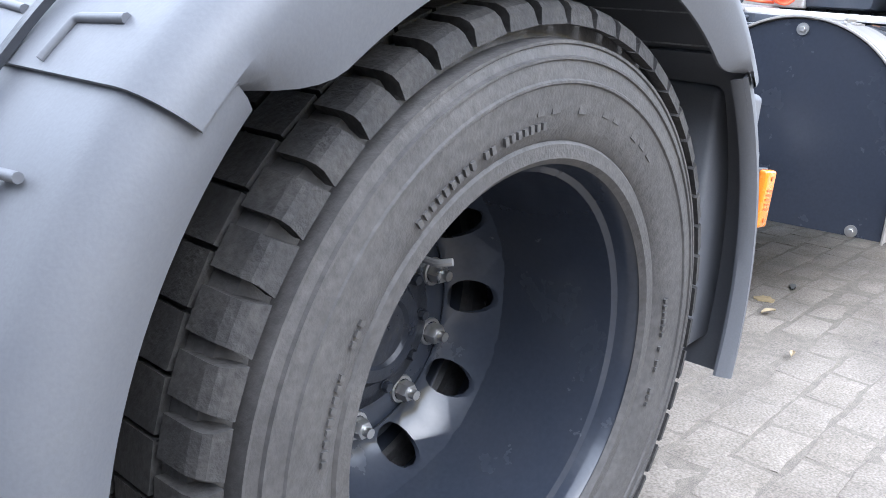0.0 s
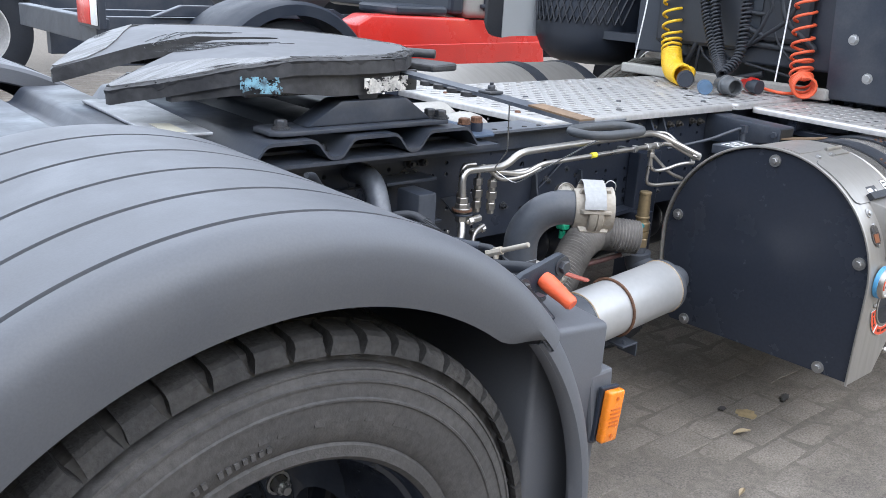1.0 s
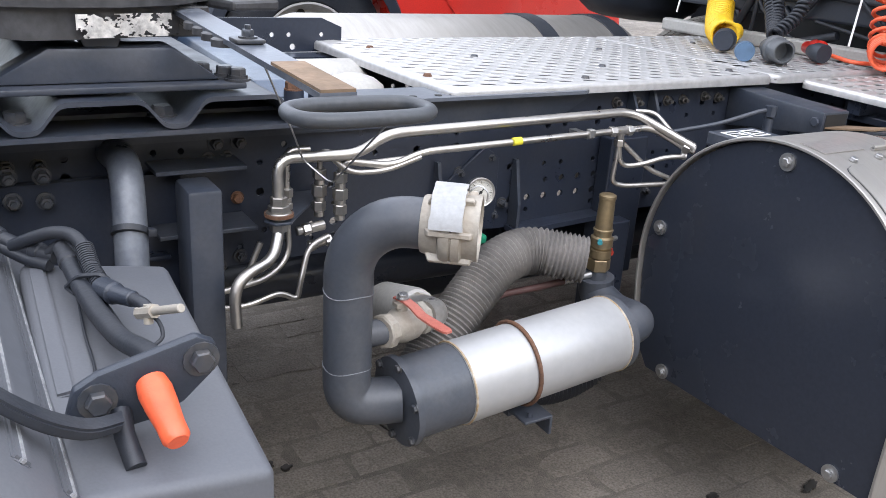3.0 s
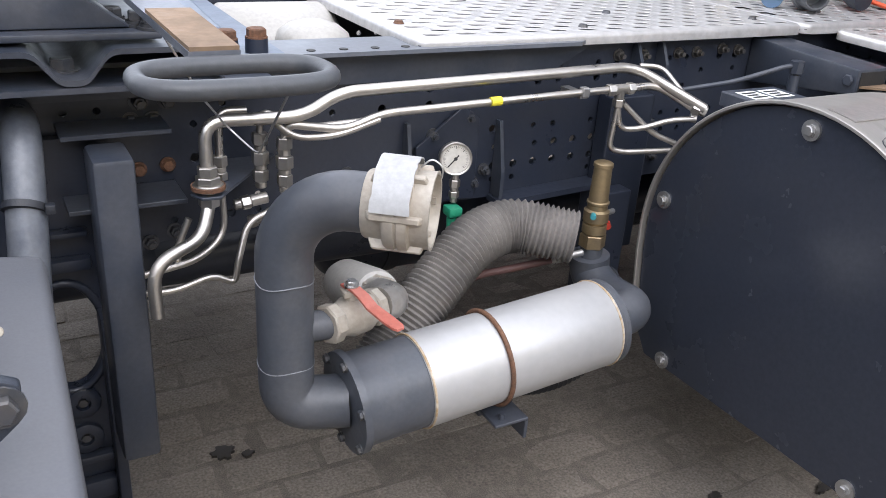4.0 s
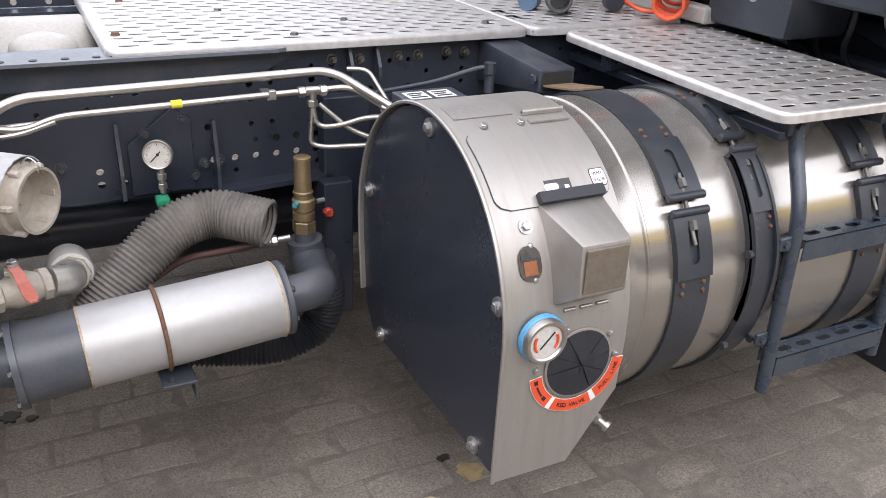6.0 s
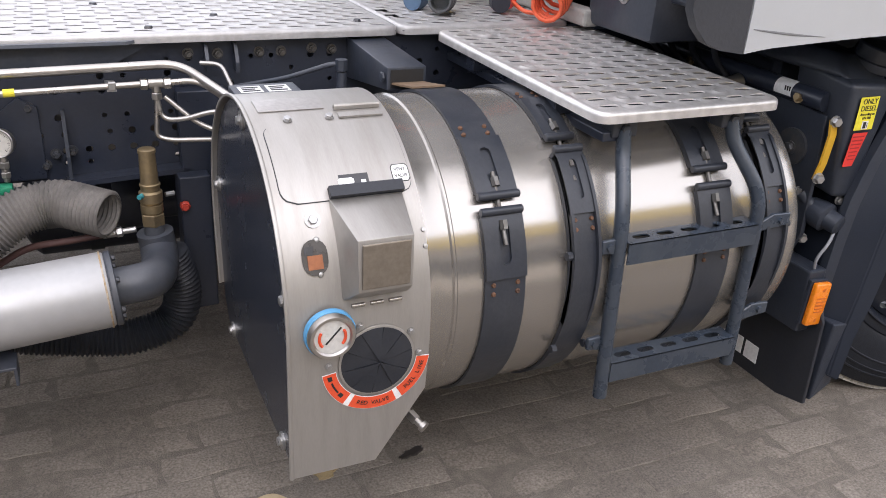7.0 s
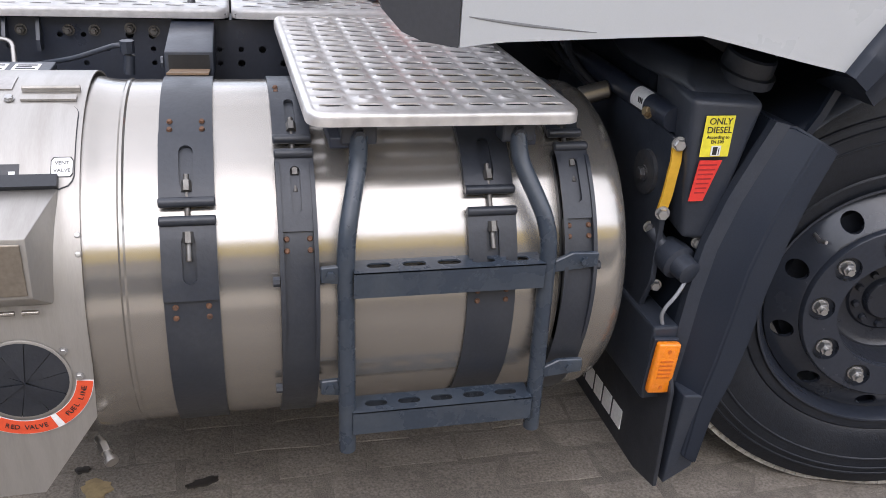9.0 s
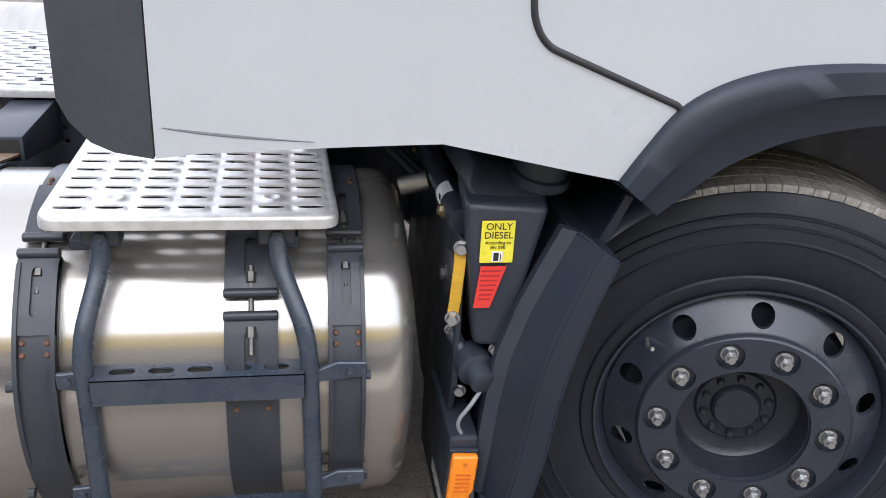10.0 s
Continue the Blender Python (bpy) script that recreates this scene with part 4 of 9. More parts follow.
# straps
def strap(x0, x1, gap_hi, gap_lo, kind):
    g = group_of("strap", tank, "dark steel tank strap with slotted tension buckle")
    r0, r1 = 0.3315, 0.3365
    def band(d0, d1, n):
        bm = B()
        rows = []
        for i in range(n + 1):
            d = d0 + (d1 - d0) * i / n
            rows.append([bm.verts.new(on_tank(x, d, r + lift(d) * (r > r0))) for x, r in ((x0, r0), (x1, r0), (x1, r1), (x0, r1))])
        for a, b in zip(rows, rows[1:]):
            bridge(bm, a, b)
        bm.faces.new(rows[0][::-1])
        bm.faces.new(rows[-1])
        return bm

    def lift(d):
        """The narrow straps stand off the tank below their buckle."""
        return 0.011 * max(0.0, min(1.0, (d + 45) / 55)) if kind == "b" and d < gap_lo else 0.0
    part("upper_band", band(130, gap_hi + 1.5, 18), M_STRAP, g, smooth=40)
    part("lower_band", band(gap_lo - 1.5, -100, 30), M_STRAP, g, smooth=40)
    xm, w = (x0 + x1) / 2, (x1 - x0)
    # slotted end lugs
    for d_end, d_far, sgn in ((gap_hi, gap_hi + 22, 1), (gap_lo, gap_lo - 22, -1)):
        bm = B()
        def place(p, s, d0=d_end, sg=sgn):
            d = d0 + sg * p[1] / 0.34 * 180 / math.pi
            return on_tank(xm + p[0], d, 0.337 + s + lift(d - 0.01))
        L = abs(d_far - d_end) * math.pi / 180 * 0.34
        outer = [(-w / 2, 0), (-w / 4, 0), (0, 0), (w / 4, 0), (w / 2, 0)] + [(w / 2, L * k / 6) for k in range(1, 7)] + [(w / 4, L), (0, L), (-w / 4, L), (-w / 2, L)] + [(-w / 2, L * k / 6) for k in range(5, 0, -1)]
        hole = [(p[1], p[0]) for p in slot2(L * 0.48, 0, L * 0.62, w * 0.26, 5)]
        plate_holes(bm, outer, [hole], place, 0.0065)
        lug = part("lug", bm, M_STRAP, g, smooth=40)
        if kind == "b" and sgn < 0:
            for xe in (x0, x1 - 0.007):
                bm = B()
                rows = []
                for i in range(19):
                    d = d_end - 62 * i / 18
                    h = 0.337 + lift(d) + 0.010 * min(1.0, (18 - i) / 8 + 0.05)
                    rows.append([bm.verts.new(on_tank(x, d, r)) for x, r in ((xe, h - 0.016), (xe + 0.007, h - 0.016), (xe + 0.007, h), (xe, h))])
                for a, b in zip(rows, rows[1:]):
                    bridge(bm, a, b)
                bm.faces.new(rows[0][::-1])
                bm.faces.new(rows[-1])
                part("channel_edge", bm, M_STRAP, lug, smooth=40)
            for d in (14.5, -23.0):
                for xa, xb in ((x0 - 0.012, x0 - 0.001), (x1 + 0.001, x1 + 0.008)):
                    bm = B()
                    rod(bm, on_tank(xa, d, 0.347), on_tank(xb, d, 0.347), 0.009, 8)
                    part("side_bolt", bm, M_STRAP, lug)
        bm = B()
        p0, p1 = on_tank(x0 - 0.001, d_end, 0.345 + lift(d_end - 0.01)), on_tank(x1 + 0.001, d_end, 0.345 + lift(d_end - 0.01))
        rod(bm, p0, p1, 0.0085, 14, bevel=0.002)
        part("pin", bm, M_STRAP, lug, smooth=40)
        for ex in (-0.3, 0.3):
            for k in (0, 1):
                bm = B()
                p = on_tank(xm + ex * w, d_far + sgn * (2 + 3.2 * k), 0.337 + lift(d_far + sgn * (2 + 3.2 * k)))
                q = on_tank(xm + ex * w, d_far + sgn * (2 + 3.2 * k), 0.341 + lift(d_far + sgn * (2 + 3.2 * k)))
                rod(bm, p, q, 0.0052, 10, r2=0.0036)
                part("rivet", bm, M_RUST, lug, smooth=40)
        bm = B()
        pa, pb = on_tank(xm, d_end + sgn * 3.0, 0.345), on_tank(xm, d_end + sgn * 6.0, 0.345)
        rod(bm, pa, pb, 0.0085, 6)
        part("nut", bm, M_STUD, lug)
    bm = B()
    pa, pb = on_tank(xm, gap_hi + 8, 0.345), on_tank(xm, gap_lo - 11, 0.345)
    rod(bm, pa, pb, 0.0048, 10)
    part("tension_bolt", bm, M_STUD, g, smooth=40)
    return g


strap(0.384, 0.472, 37.3, 32.2, "a")
strap(0.571, 0.635, 56.0, 50.0, "b")
strap(0.896, 0.984, 38.2, 31.8, "a2")
strap(1.068, 1.130, 56.5, 50.5, "b")

# brackets from the rail over the tank
for bx0, bx1 in ((0.375, 0.472), (0.885, 0.985)):
    top_a, top_b = (0.965, 0.953) if bx0 < 0.6 else (0.915, 0.915)
    g = group_of("tank_bracket", truck, "grey steel box bracket bolted to the chassis rail")
    bm = B()
    hull8(bm, [(bx0, 0.7485, 0.86), (bx1, 0.7485, 0.86), (bx1, 0.7485, top_a), (bx0, 0.7485, top_a)], [(bx0, 0.455, 0.90), (bx1, 0.455, 0.90), (bx1, 0.455, top_b), (bx0, 0.455, top_b)], 0.004)
    part("arm", bm, M_FRAME2, g, smooth=30)
    bm = B()
    bolt(bm, (bx0 - 0.001, 0.473, 0.928), (-1, 0, 0), 0.011, 0.008, 0)
    part("bolt", bm, M_FRAME2, g)
    # arm is solid: its hollow's shade is put on as a black sheet
    bm = B()
    box(bm, bx0 + 0.008, bx1 - 0.008, 0.4535, 0.4548, 0.906 if bx0 < 0.6 else 0.903, top_b - 0.006)
    part("opening", bm, M_INK_SHADE, g)
    bm = B()
    strip(bm, [(bx0 + 0.05, 0.46, 0.915), (bx0 + 0.05, 0.40, 0.925), (bx0 + 0.05, 0.33, 0.938)], (0.078, 0, 0), (0, 0.001, 0.004))
    part("leather_pad", bm, M_TAN, g)

# ladder under the step
lad = group_of("step_ladder", truck, "blue-grey steel step ladder with slotted rungs")
for pts in ([(0.708, 0.0, 0.918), (0.706, -0.012, 0.87), (0.678, -0.078, 0.765), (0.684, -0.083, 0.34)],
            [(0.985, 0.0, 0.918), (0.988, -0.015, 0.875), (1.034, -0.080, 0.77), (1.044, -0.075, 0.345)]):
    bm = B()
    tube(bm, rounded(pts, 0.05, 6), 0.0155, 14)
    part("rail", bm, M_LADDER, lad, smooth=50)
    bm = B()
    box(bm, pts[0][0] - 0.03, pts[0][0] + 0.03, -0.006, 0.035, 0.903, 0.9445, 0.004)
    bolt(bm, (pts[0][0], -0.006, 0.920), (0, -1, 0), 0.010, 0.008, 1.2)
    part("clamp", bm, M_STRAP, lad)
for z, xa, xb, y0 in ((0.712, 0.690, 1.026, -0.098), (0.430, 0.692, 1.030, -0.098)):
    bm = B()
    holes = [slot2(xa + 0.045 + (xb - xa - 0.09) * k / 4, y0 + 0.026, 0.042, 0.018, 5) for k in range(5)]
    plate_holes(bm, [(xa, y0), (xb, y0), (xb, y0 + 0.052), (xa, y0 + 0.052)], holes, lambda p, s, z=z: (p[0], p[1], z - s), 0.003)
    box(bm, xa, xb, y0, y0 + 0.003, z - 0.048, z - 0.0005)
    box(bm, xa, xb, y0 + 0.049, y0 + 0.052, z - 0.035, z - 0.0005)
    part("rung", bm, M_LADDER, lad)
for x0, x1, z, ya in ((0.636, 0.690, 0.697, -0.084), (0.636, 0.690, 0.470, -0.080), (1.131, 1.040, 0.700, -0.084), (1.131, 1.044, 0.474, -0.080)):
    bm = B()
    w = x1 - x0
    prism(bm, [(x0, z + 0.020), (x0 + 0.55 * w, z + 0.022), (x1, z + 0.004), (x1, z - 0.016), (x0 + 0.5 * w, z - 0.010), (x0, z - 0.008)], "y", ya, ya + 0.010, 0.002, 1)
    rod(bm, (x0 + 0.3 * w, ya, z + 0.006), (x0 + 0.3 * w, ya - 0.006, z + 0.006), 0.008, 6)
    part("stay", bm, M_LADDER, lad)

# ---- wheels ----
def tyre_profile(R, w, deep):
    """Along the axle from the outer face inwards, radius."""
    k = (R - 0.30) / 0.192
    raw = [(0.012, 0.292), (0.004, 0.300), (0.004, 0.318), (0.0075, 0.322), (0.0035, 0.327), (-0.002, 0.345), (-0.006, 0.365), (-0.0078, 0.392), (-0.0105, 0.394), (-0.0105, 0.397), (-0.0078, 0.399), (-0.006, 0.42),
            (-0.0085, 0.4215), (-0.0085, 0.4245), (-0.004, 0.426), (-0.001, 0.438), (-0.003, 0.4395), (-0.003, 0.443), (0.002, 0.445), (0.008, 0.462), (0.016, 0.478), (0.03, 0.480), (w - 0.03, 0.480), (w - 0.016, 0.478), (w - 0.008, 0.462), (w, 0.42), (w + 0.006, 0.37), (w, 0.32), (w - 0.012, 0.292)]
    if deep:
        raw = [(0.021 if r == 0.445 else 0.025 if r == 0.462 else 0.030 if r == 0.478 else 0.036 if r == 0.480 and s < 0.1 else s, r) if s < 0.1 else (s, r) for s, r in raw]
    out = [(s, r if r < 0.30 else 0.30 + (r - 0.30) * k) for s, r in raw]
    return out if deep else [(s, 0.285 if r == 0.292 else r) for s, r in out]


def build_wheel(cx, cz, y_face, R, w, inward, deep, parent, label, tread_mat, nuts_y):
    g = group_of("wheel", parent, label)
    o = Vector((cx, y_face, cz))
    d = Vector((0, inward, 0))
    bm = B()
    t_out = 0.014 if deep else 0.0
    lathe(bm, o - d * t_out, d, tyre_profile(R, w, deep), 96)
    for v in bm.verts:
        v.co.z = max(v.co.z, 0.004)
    tyre = part("tyre", bm, M_RUBBER if deep else M_RUBBER_NEW, g, smooth=40)
    # tread blocks
    bm = B()
    nb = 52 if deep else 110
    rows = [(0.0, 0.060, 0.0), (0.068, 0.128, 0.5), (0.136, w - 0.136, 0.0), (w - 0.128, w - 0.068, 0.5), (w - 0.060, w, 0.0)]
    if not deep:
        rows = [(0.022, 0.075, 0.0), (0.083, 0.125, 0.5), (0.133, w - 0.133, 0.0), (w - 0.125, w - 0.083, 0.5), (w - 0.075, w - 0.022, 0.0)]
    for ri, (s0, s1, ph) in enumerate(rows):
        for i in range(nb):
            a0 = 2 * math.pi * (i + ph + (0.05 if deep else 0)) / nb
            a1 = a0 + 2 * math.pi / nb * ((0.70 if ri in (0, 4) else 0.9) if deep else 0.94)
            def P(s, r, a):
                p = o + d * (s - t_out) + Vector((math.cos(a) * r, 0, math.sin(a) * r))
                p.z = max(p.z, 0.003)
                return p
            if deep and ri in (0, 4):
                q = (lambda s: s) if ri == 0 else (lambda s: w - s)
                sec = [(0.060, R - 0.02), (0.060, R), (0.020, R - 0.002), (0.009, R - 0.006), (0.003, R - 0.012), (0.0005, R - 0.022), (-0.001, R - 0.029), (0.012, R - 0.029), (0.03, R - 0.022)]
                sh = [0, 0, 0, 0, -0.05, -0.16, -0.27, -0.27, 0]
                va = [bm.verts.new(P(q(s), r, a0 + (a1 - a0) * k * 0.5)) for (s, r), k in zip(sec, sh)]
                vb = [bm.verts.new(P(q(s), r, a1 - (a1 - a0) * k * 0.5)) for (s, r), k in zip(sec, sh)]
            else:
                sec = [(s0, R - 0.02), (s0, R), (s1, R), (s1, R - 0.02)]
                va = [bm.verts.new(P(s, r, a0)) for s, r in sec]
                vb = [bm.verts.new(P(s, r, a1)) for s, r in sec]
            bridge(bm, va, vb)
            bm.faces.new(va[::-1])
            bm.faces.new(vb)
    tagged(part("tread_block", bm, tread_mat, tyre), kind="stuff")
    if deep:
        # raised sidewall lettering, too worn to read
        bm = B()
        rng = random.Random(7)
        for a_start, count, r, h, pitch in ((52, 11, 0.372, 0.03, 4.4), (205, 11, 0.372, 0.03, 4.4), (95, 20, 0.345, 0.010, 1.9), (150, 14, 0.347, 0.008, 1.8), (250, 22, 0.345, 0.010, 1.9), (-20, 16, 0.347, 0.009, 1.9), (10, 5, 0.385, 0.022, 3.4)):
            for i in range(count):
                if rng.random() < 0.15:
                    continue
                a = radians(a_start + i * pitch)
                u = Vector((math.cos(a), 0, math.sin(a)))
                t = Vector((-math.sin(a), 0, math.cos(a)))
                wd = radians(pitch) * r * 0.28
                hh = h * rng.uniform(0.35, 0.5)
                c = o + u * (0.30 + (r - 0.30) * (R - 0.30) / 0.192) - d * (0.0062 + t_out)
                low = [c + u * i_ * hh + t * j_ * wd for i_, j_ in ((-1, -1), (1, -1), (1, 1), (-1, 1))]
                hull8(bm, [p + d * 0.004 for p in low], [p - d * 0.0001 for p in low])
        tagged(part("worn_lettering", bm, M_RUBBER, tyre), kind="stuff")
    # rim
    bm = B()
    if deep:
        prof = [(0.010, 0.293), (-0.002, 0.302), (-0.002, 0.296), (0.006, 0.290), (0.018, 0.287), (0.030, 0.284), (0.036, 0.276), (0.06, 0.272), (0.10, 0.268), (0.15, 0.264), (0.200, 0.262), (0.232, 0.258)]
    else:
        prof = [(0.012, 0.286), (-0.002, 0.2945), (-0.002, 0.2895), (0.006, 0.284), (0.018, 0.281), (0.030, 0.278), (0.036, 0.274), (0.06, 0.272), (0.10, 0.268), (0.125, 0.264)]
    lathe(bm, o, d, prof, 72)
    lathe(bm, o, d, [(0.012, 0.294), (0.05, 0.29), (w - 0.03, 0.29), (w - 0.012, 0.294)], 48)
    rim = part("rim", bm, M_RIM, g, smooth=35)
    # dished disc with hand holes
    bm = B()
    if deep:
        s_in, hr, r_out, r_in = nuts_y + 0.008, 0.226, 0.260, 0.190
        def dish(r):
            t = max(0, min(1, (r - r_in) / (r_out - r_in)))
            return s_in - 0.075 * (t * t) + 0.0
    else:
        s_in, hr, r_out, r_in = nuts_y + 0.006, 0.240, 0.2735, 0.212
        def dish(r):
            t = max(0, min(1, (r - r_in) / (r_out - r_in)))
            return s_in + 0.009 + 0.040 * t
    ha = 0 if deep else 18
    def lift(p, s):
        r = math.hypot(*p)
        v = o + d * (dish(r) + s) + Vector((p[0], 0, p[1]))
        return v
    rad_h, seg = (0.029 if deep else 0.0225), 16
    def cell_edge(phi):
        """From the hole's middle out to the border of its tenth of the disc, along the direction phi."""
        c_, s_ = math.cos(phi), math.sin(phi)
        k_ = min((r_out - hr) / c_ if c_ > 1e-6 else 9, (hr - r_in) / -c_ if c_ < -1e-6 else 9, radians(18) * hr / abs(s_) if abs(s_) > 1e-6 else 9)
        return c_ * k_, s_ * k_
    corner = math.atan2(radians(18) * hr, r_out - hr), math.pi - math.atan2(radians(18) * hr, hr - r_in)
    phis = sorted([2 * math.pi * i / seg for i in range(seg)] + [corner[0], corner[1], -corner[0] + 2 * math.pi, -corner[1] + 2 * math.pi])
    for k in range(10):
        mid_a = radians(36 * k + ha)
        layers = []
        for s_off in (0.0, 0.010):
            rings_ = []
            for lev in range(5):
                rg_ = []
                for phi in phis:
                    ex_, ey_ = cell_edge(phi)
                    hx_, hy_ = math.cos(phi) * rad_h, math.sin(phi) * rad_h
                    q_ = lev / 4
                    dr_, dt_ = hx_ + (ex_ - hx_) * q_, hy_ + (ey_ - hy_) * q_
                    r_, a_ = hr + dr_, mid_a + dt_ / hr
                    rg_.append(bm.verts.new(lift((math.cos(a_) * r_, math.sin(a_) * r_), s_off)))
                rings_.append(rg_)
            for p_, q_ in zip(rings_, rings_[1:]):
                bridge(bm, p_, q_)
            layers.append(rings_)
        bridge(bm, layers[0][0], layers[1][0])
    bmesh.ops.remove_doubles(bm, verts=bm.verts, dist=0.0004)
    part("disc", bm, M_RIM, rim, smooth=35)
    bm = B()
    if deep:
        lathe(bm, o, d, [(dish(r_in), r_in + 0.003), (s_in - 0.004, r_in - 0.004), (s_in, 0.188), (s_in, 0.142), (s_in + 0.004, 0.138), (s_in + 0.03, 0.136)], 60)
    else:
        seats = [circle2(math.cos(radians(36 * k)) * 0.1675, math.sin(radians(36 * k)) * 0.1675, 0.0285, 20) for k in range(10)]
        plate_holes(bm, circle2(0, 0, 0.203, 60), seats + [circle2(0, 0, 0.131, 48)], lambda p, s: o + d * (s_in - 0.004 + s) + Vector((p[0], 0, p[1])), 0.014)
        lathe(bm, o, d, [(s_in - 0.004, 0.203), (s_in, 0.2075), (s_in + 0.008, 0.2095), (s_in + 0.0095, 0.2125)], 60)
        lathe(bm, o, d, [(s_in + 0.0095, 0.201), (s_in + 0.0095, 0.128)], 60)
    part("nut_flange", bm, M_RIM, rim, smooth=35)
    bm = B()
    if deep:
        lathe(bm, o, d, [(s_in + 0.02, 0.139), (s_in - 0.01, 0.136), (s_in - 0.022, 0.126), (s_in - 0.03, 0.09), (s_in - 0.05, 0.075), (s_in - 0.052, 0.055), (s_in - 0.046, 0.05), (s_in - 0.046, 0.0)], 36)
        for k in range(10):
            a = radians(36 * k)
            bolt(bm, o + d * (s_in - 0.028) + Vector((math.cos(a) * 0.105, 0, math.sin(a) * 0.105)), -d, 0.008, 0.012, 1.3)
    else:
        lathe(bm, o, d, [(s_in + 0.008, 0.132), (s_in + 0.05, 0.129), (s_in + 0.078, 0.124), (s_in + 0.088, 0.112), (s_in + 0.088, 0.084), (s_in + 0.082, 0.078), (s_in + 0.080, 0.052), (s_in + 0.068, 0.048), (s_in + 0.064, 0.044), (s_in + 0.064, 0.0)], 48)
        for k in range(10):
            a = radians(36 * k + 18)
            lathe(bm, o + d * (s_in + 0.081) + Vector((math.cos(a) * 0.066, 0, math.sin(a) * 0.066)), -d, [(0, 0.009), (0.006, 0.0085), (0.010, 0.006), (0.010, 0)], 10)
    part("hub", bm, M_HUB, g, smooth=40)
    # brake drum behind the disc
    bm = B()
    s_d = max(dish(r_in), dish(r_out)) + 0.022
    lathe(bm, o, d, [(s_d, 0.12), (s_d, 0.236), (s_d + 0.01, 0.243), (s_d + 0.12, 0.243), (s_d + 0.12, 0.0)], 48)
    part("brake_drum", bm, M_HUB, g, smooth=40)
    for k in range(10):
        a = radians(36 * k + (18 if deep else 0))
        c = o + d * (s_in if deep else s_in + 0.009) + Vector((math.cos(a) * 0.1675, 0, math.sin(a) * 0.1675))
        bm = B()
        lathe(bm, c, -d, [(0, 0.024), (0.004, 0.023), (0.004, 0.018)] if deep else [(0, 0.0185), (0.004, 0.0175), (0.004, 0.0135)], 16)
        bolt(bm, c, -d, 0.0150 if deep else 0.0132, 0.024 if deep else 0.020, 0, stud=0.012)
        part("wheel_nut", bm, M_BOLT, g, smooth=40)
    bm = B()
    a = radians(128 if deep else 143)
    v0 = o + d * (0.055 if deep else 0.012) + Vector((math.cos(a), 0, math.sin(a))) * (0.246 if deep else 0.262)
    tube(bm, [v0, v0 - d * 0.035, v0 - d * 0.05 + Vector((0.008, 0, 0.004))], 0.0045, 8)
    part("valve", bm, M_BOLT, rim, smooth=40)
    return g


RW = 0.482
build_wheel(AXLE_R, 0.454, -0.135, RW, 0.30, 1, True, truck, "rear wheel with dusty black tyre and deep dark rim", M_TREAD, 0.292)
build_wheel(AXLE_R, 0.454, 0.21, RW, 0.30, 1, True, truck, "inner rear wheel with dusty black tyre", M_TREAD, 0.292)
build_wheel(AXLE_R, 0.454, flip(-0.135), RW, 0.30, -1, True, truck, "far rear wheel with dusty black tyre", M_TREAD, 0.292)
for w_y, w_in, w_label in ((0.004, 1, "front wheel turned outwards with dark grey painted rim and ten nuts"), (flip(0.004), -1, "far front wheel with dark grey rim")):
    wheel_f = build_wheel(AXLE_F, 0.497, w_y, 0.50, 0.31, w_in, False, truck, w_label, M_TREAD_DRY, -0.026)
    pin = Matrix.Translation((AXLE_F, w_y, 0.0))
    wheel_f.matrix_basis = pin @ Matrix.Rotation(radians(-18.2), 4, "Z") @ pin.inverted()

# ---- rear mudguards ----
GX, GZ = AXLE_R, 0.47
GROOVES = ((0.428, 58, 117), (0.283, 53, 137), (0.140, 53, 137), (0.004, 53, 137), (-0.128, 66, 123))


def shell_r(a):
    """The shell's radius about the axle: its own centre lies a little behind and below."""
    return 0.650 - 0.02 * (math.cos(radians(a)) + math.sin(radians(a)))


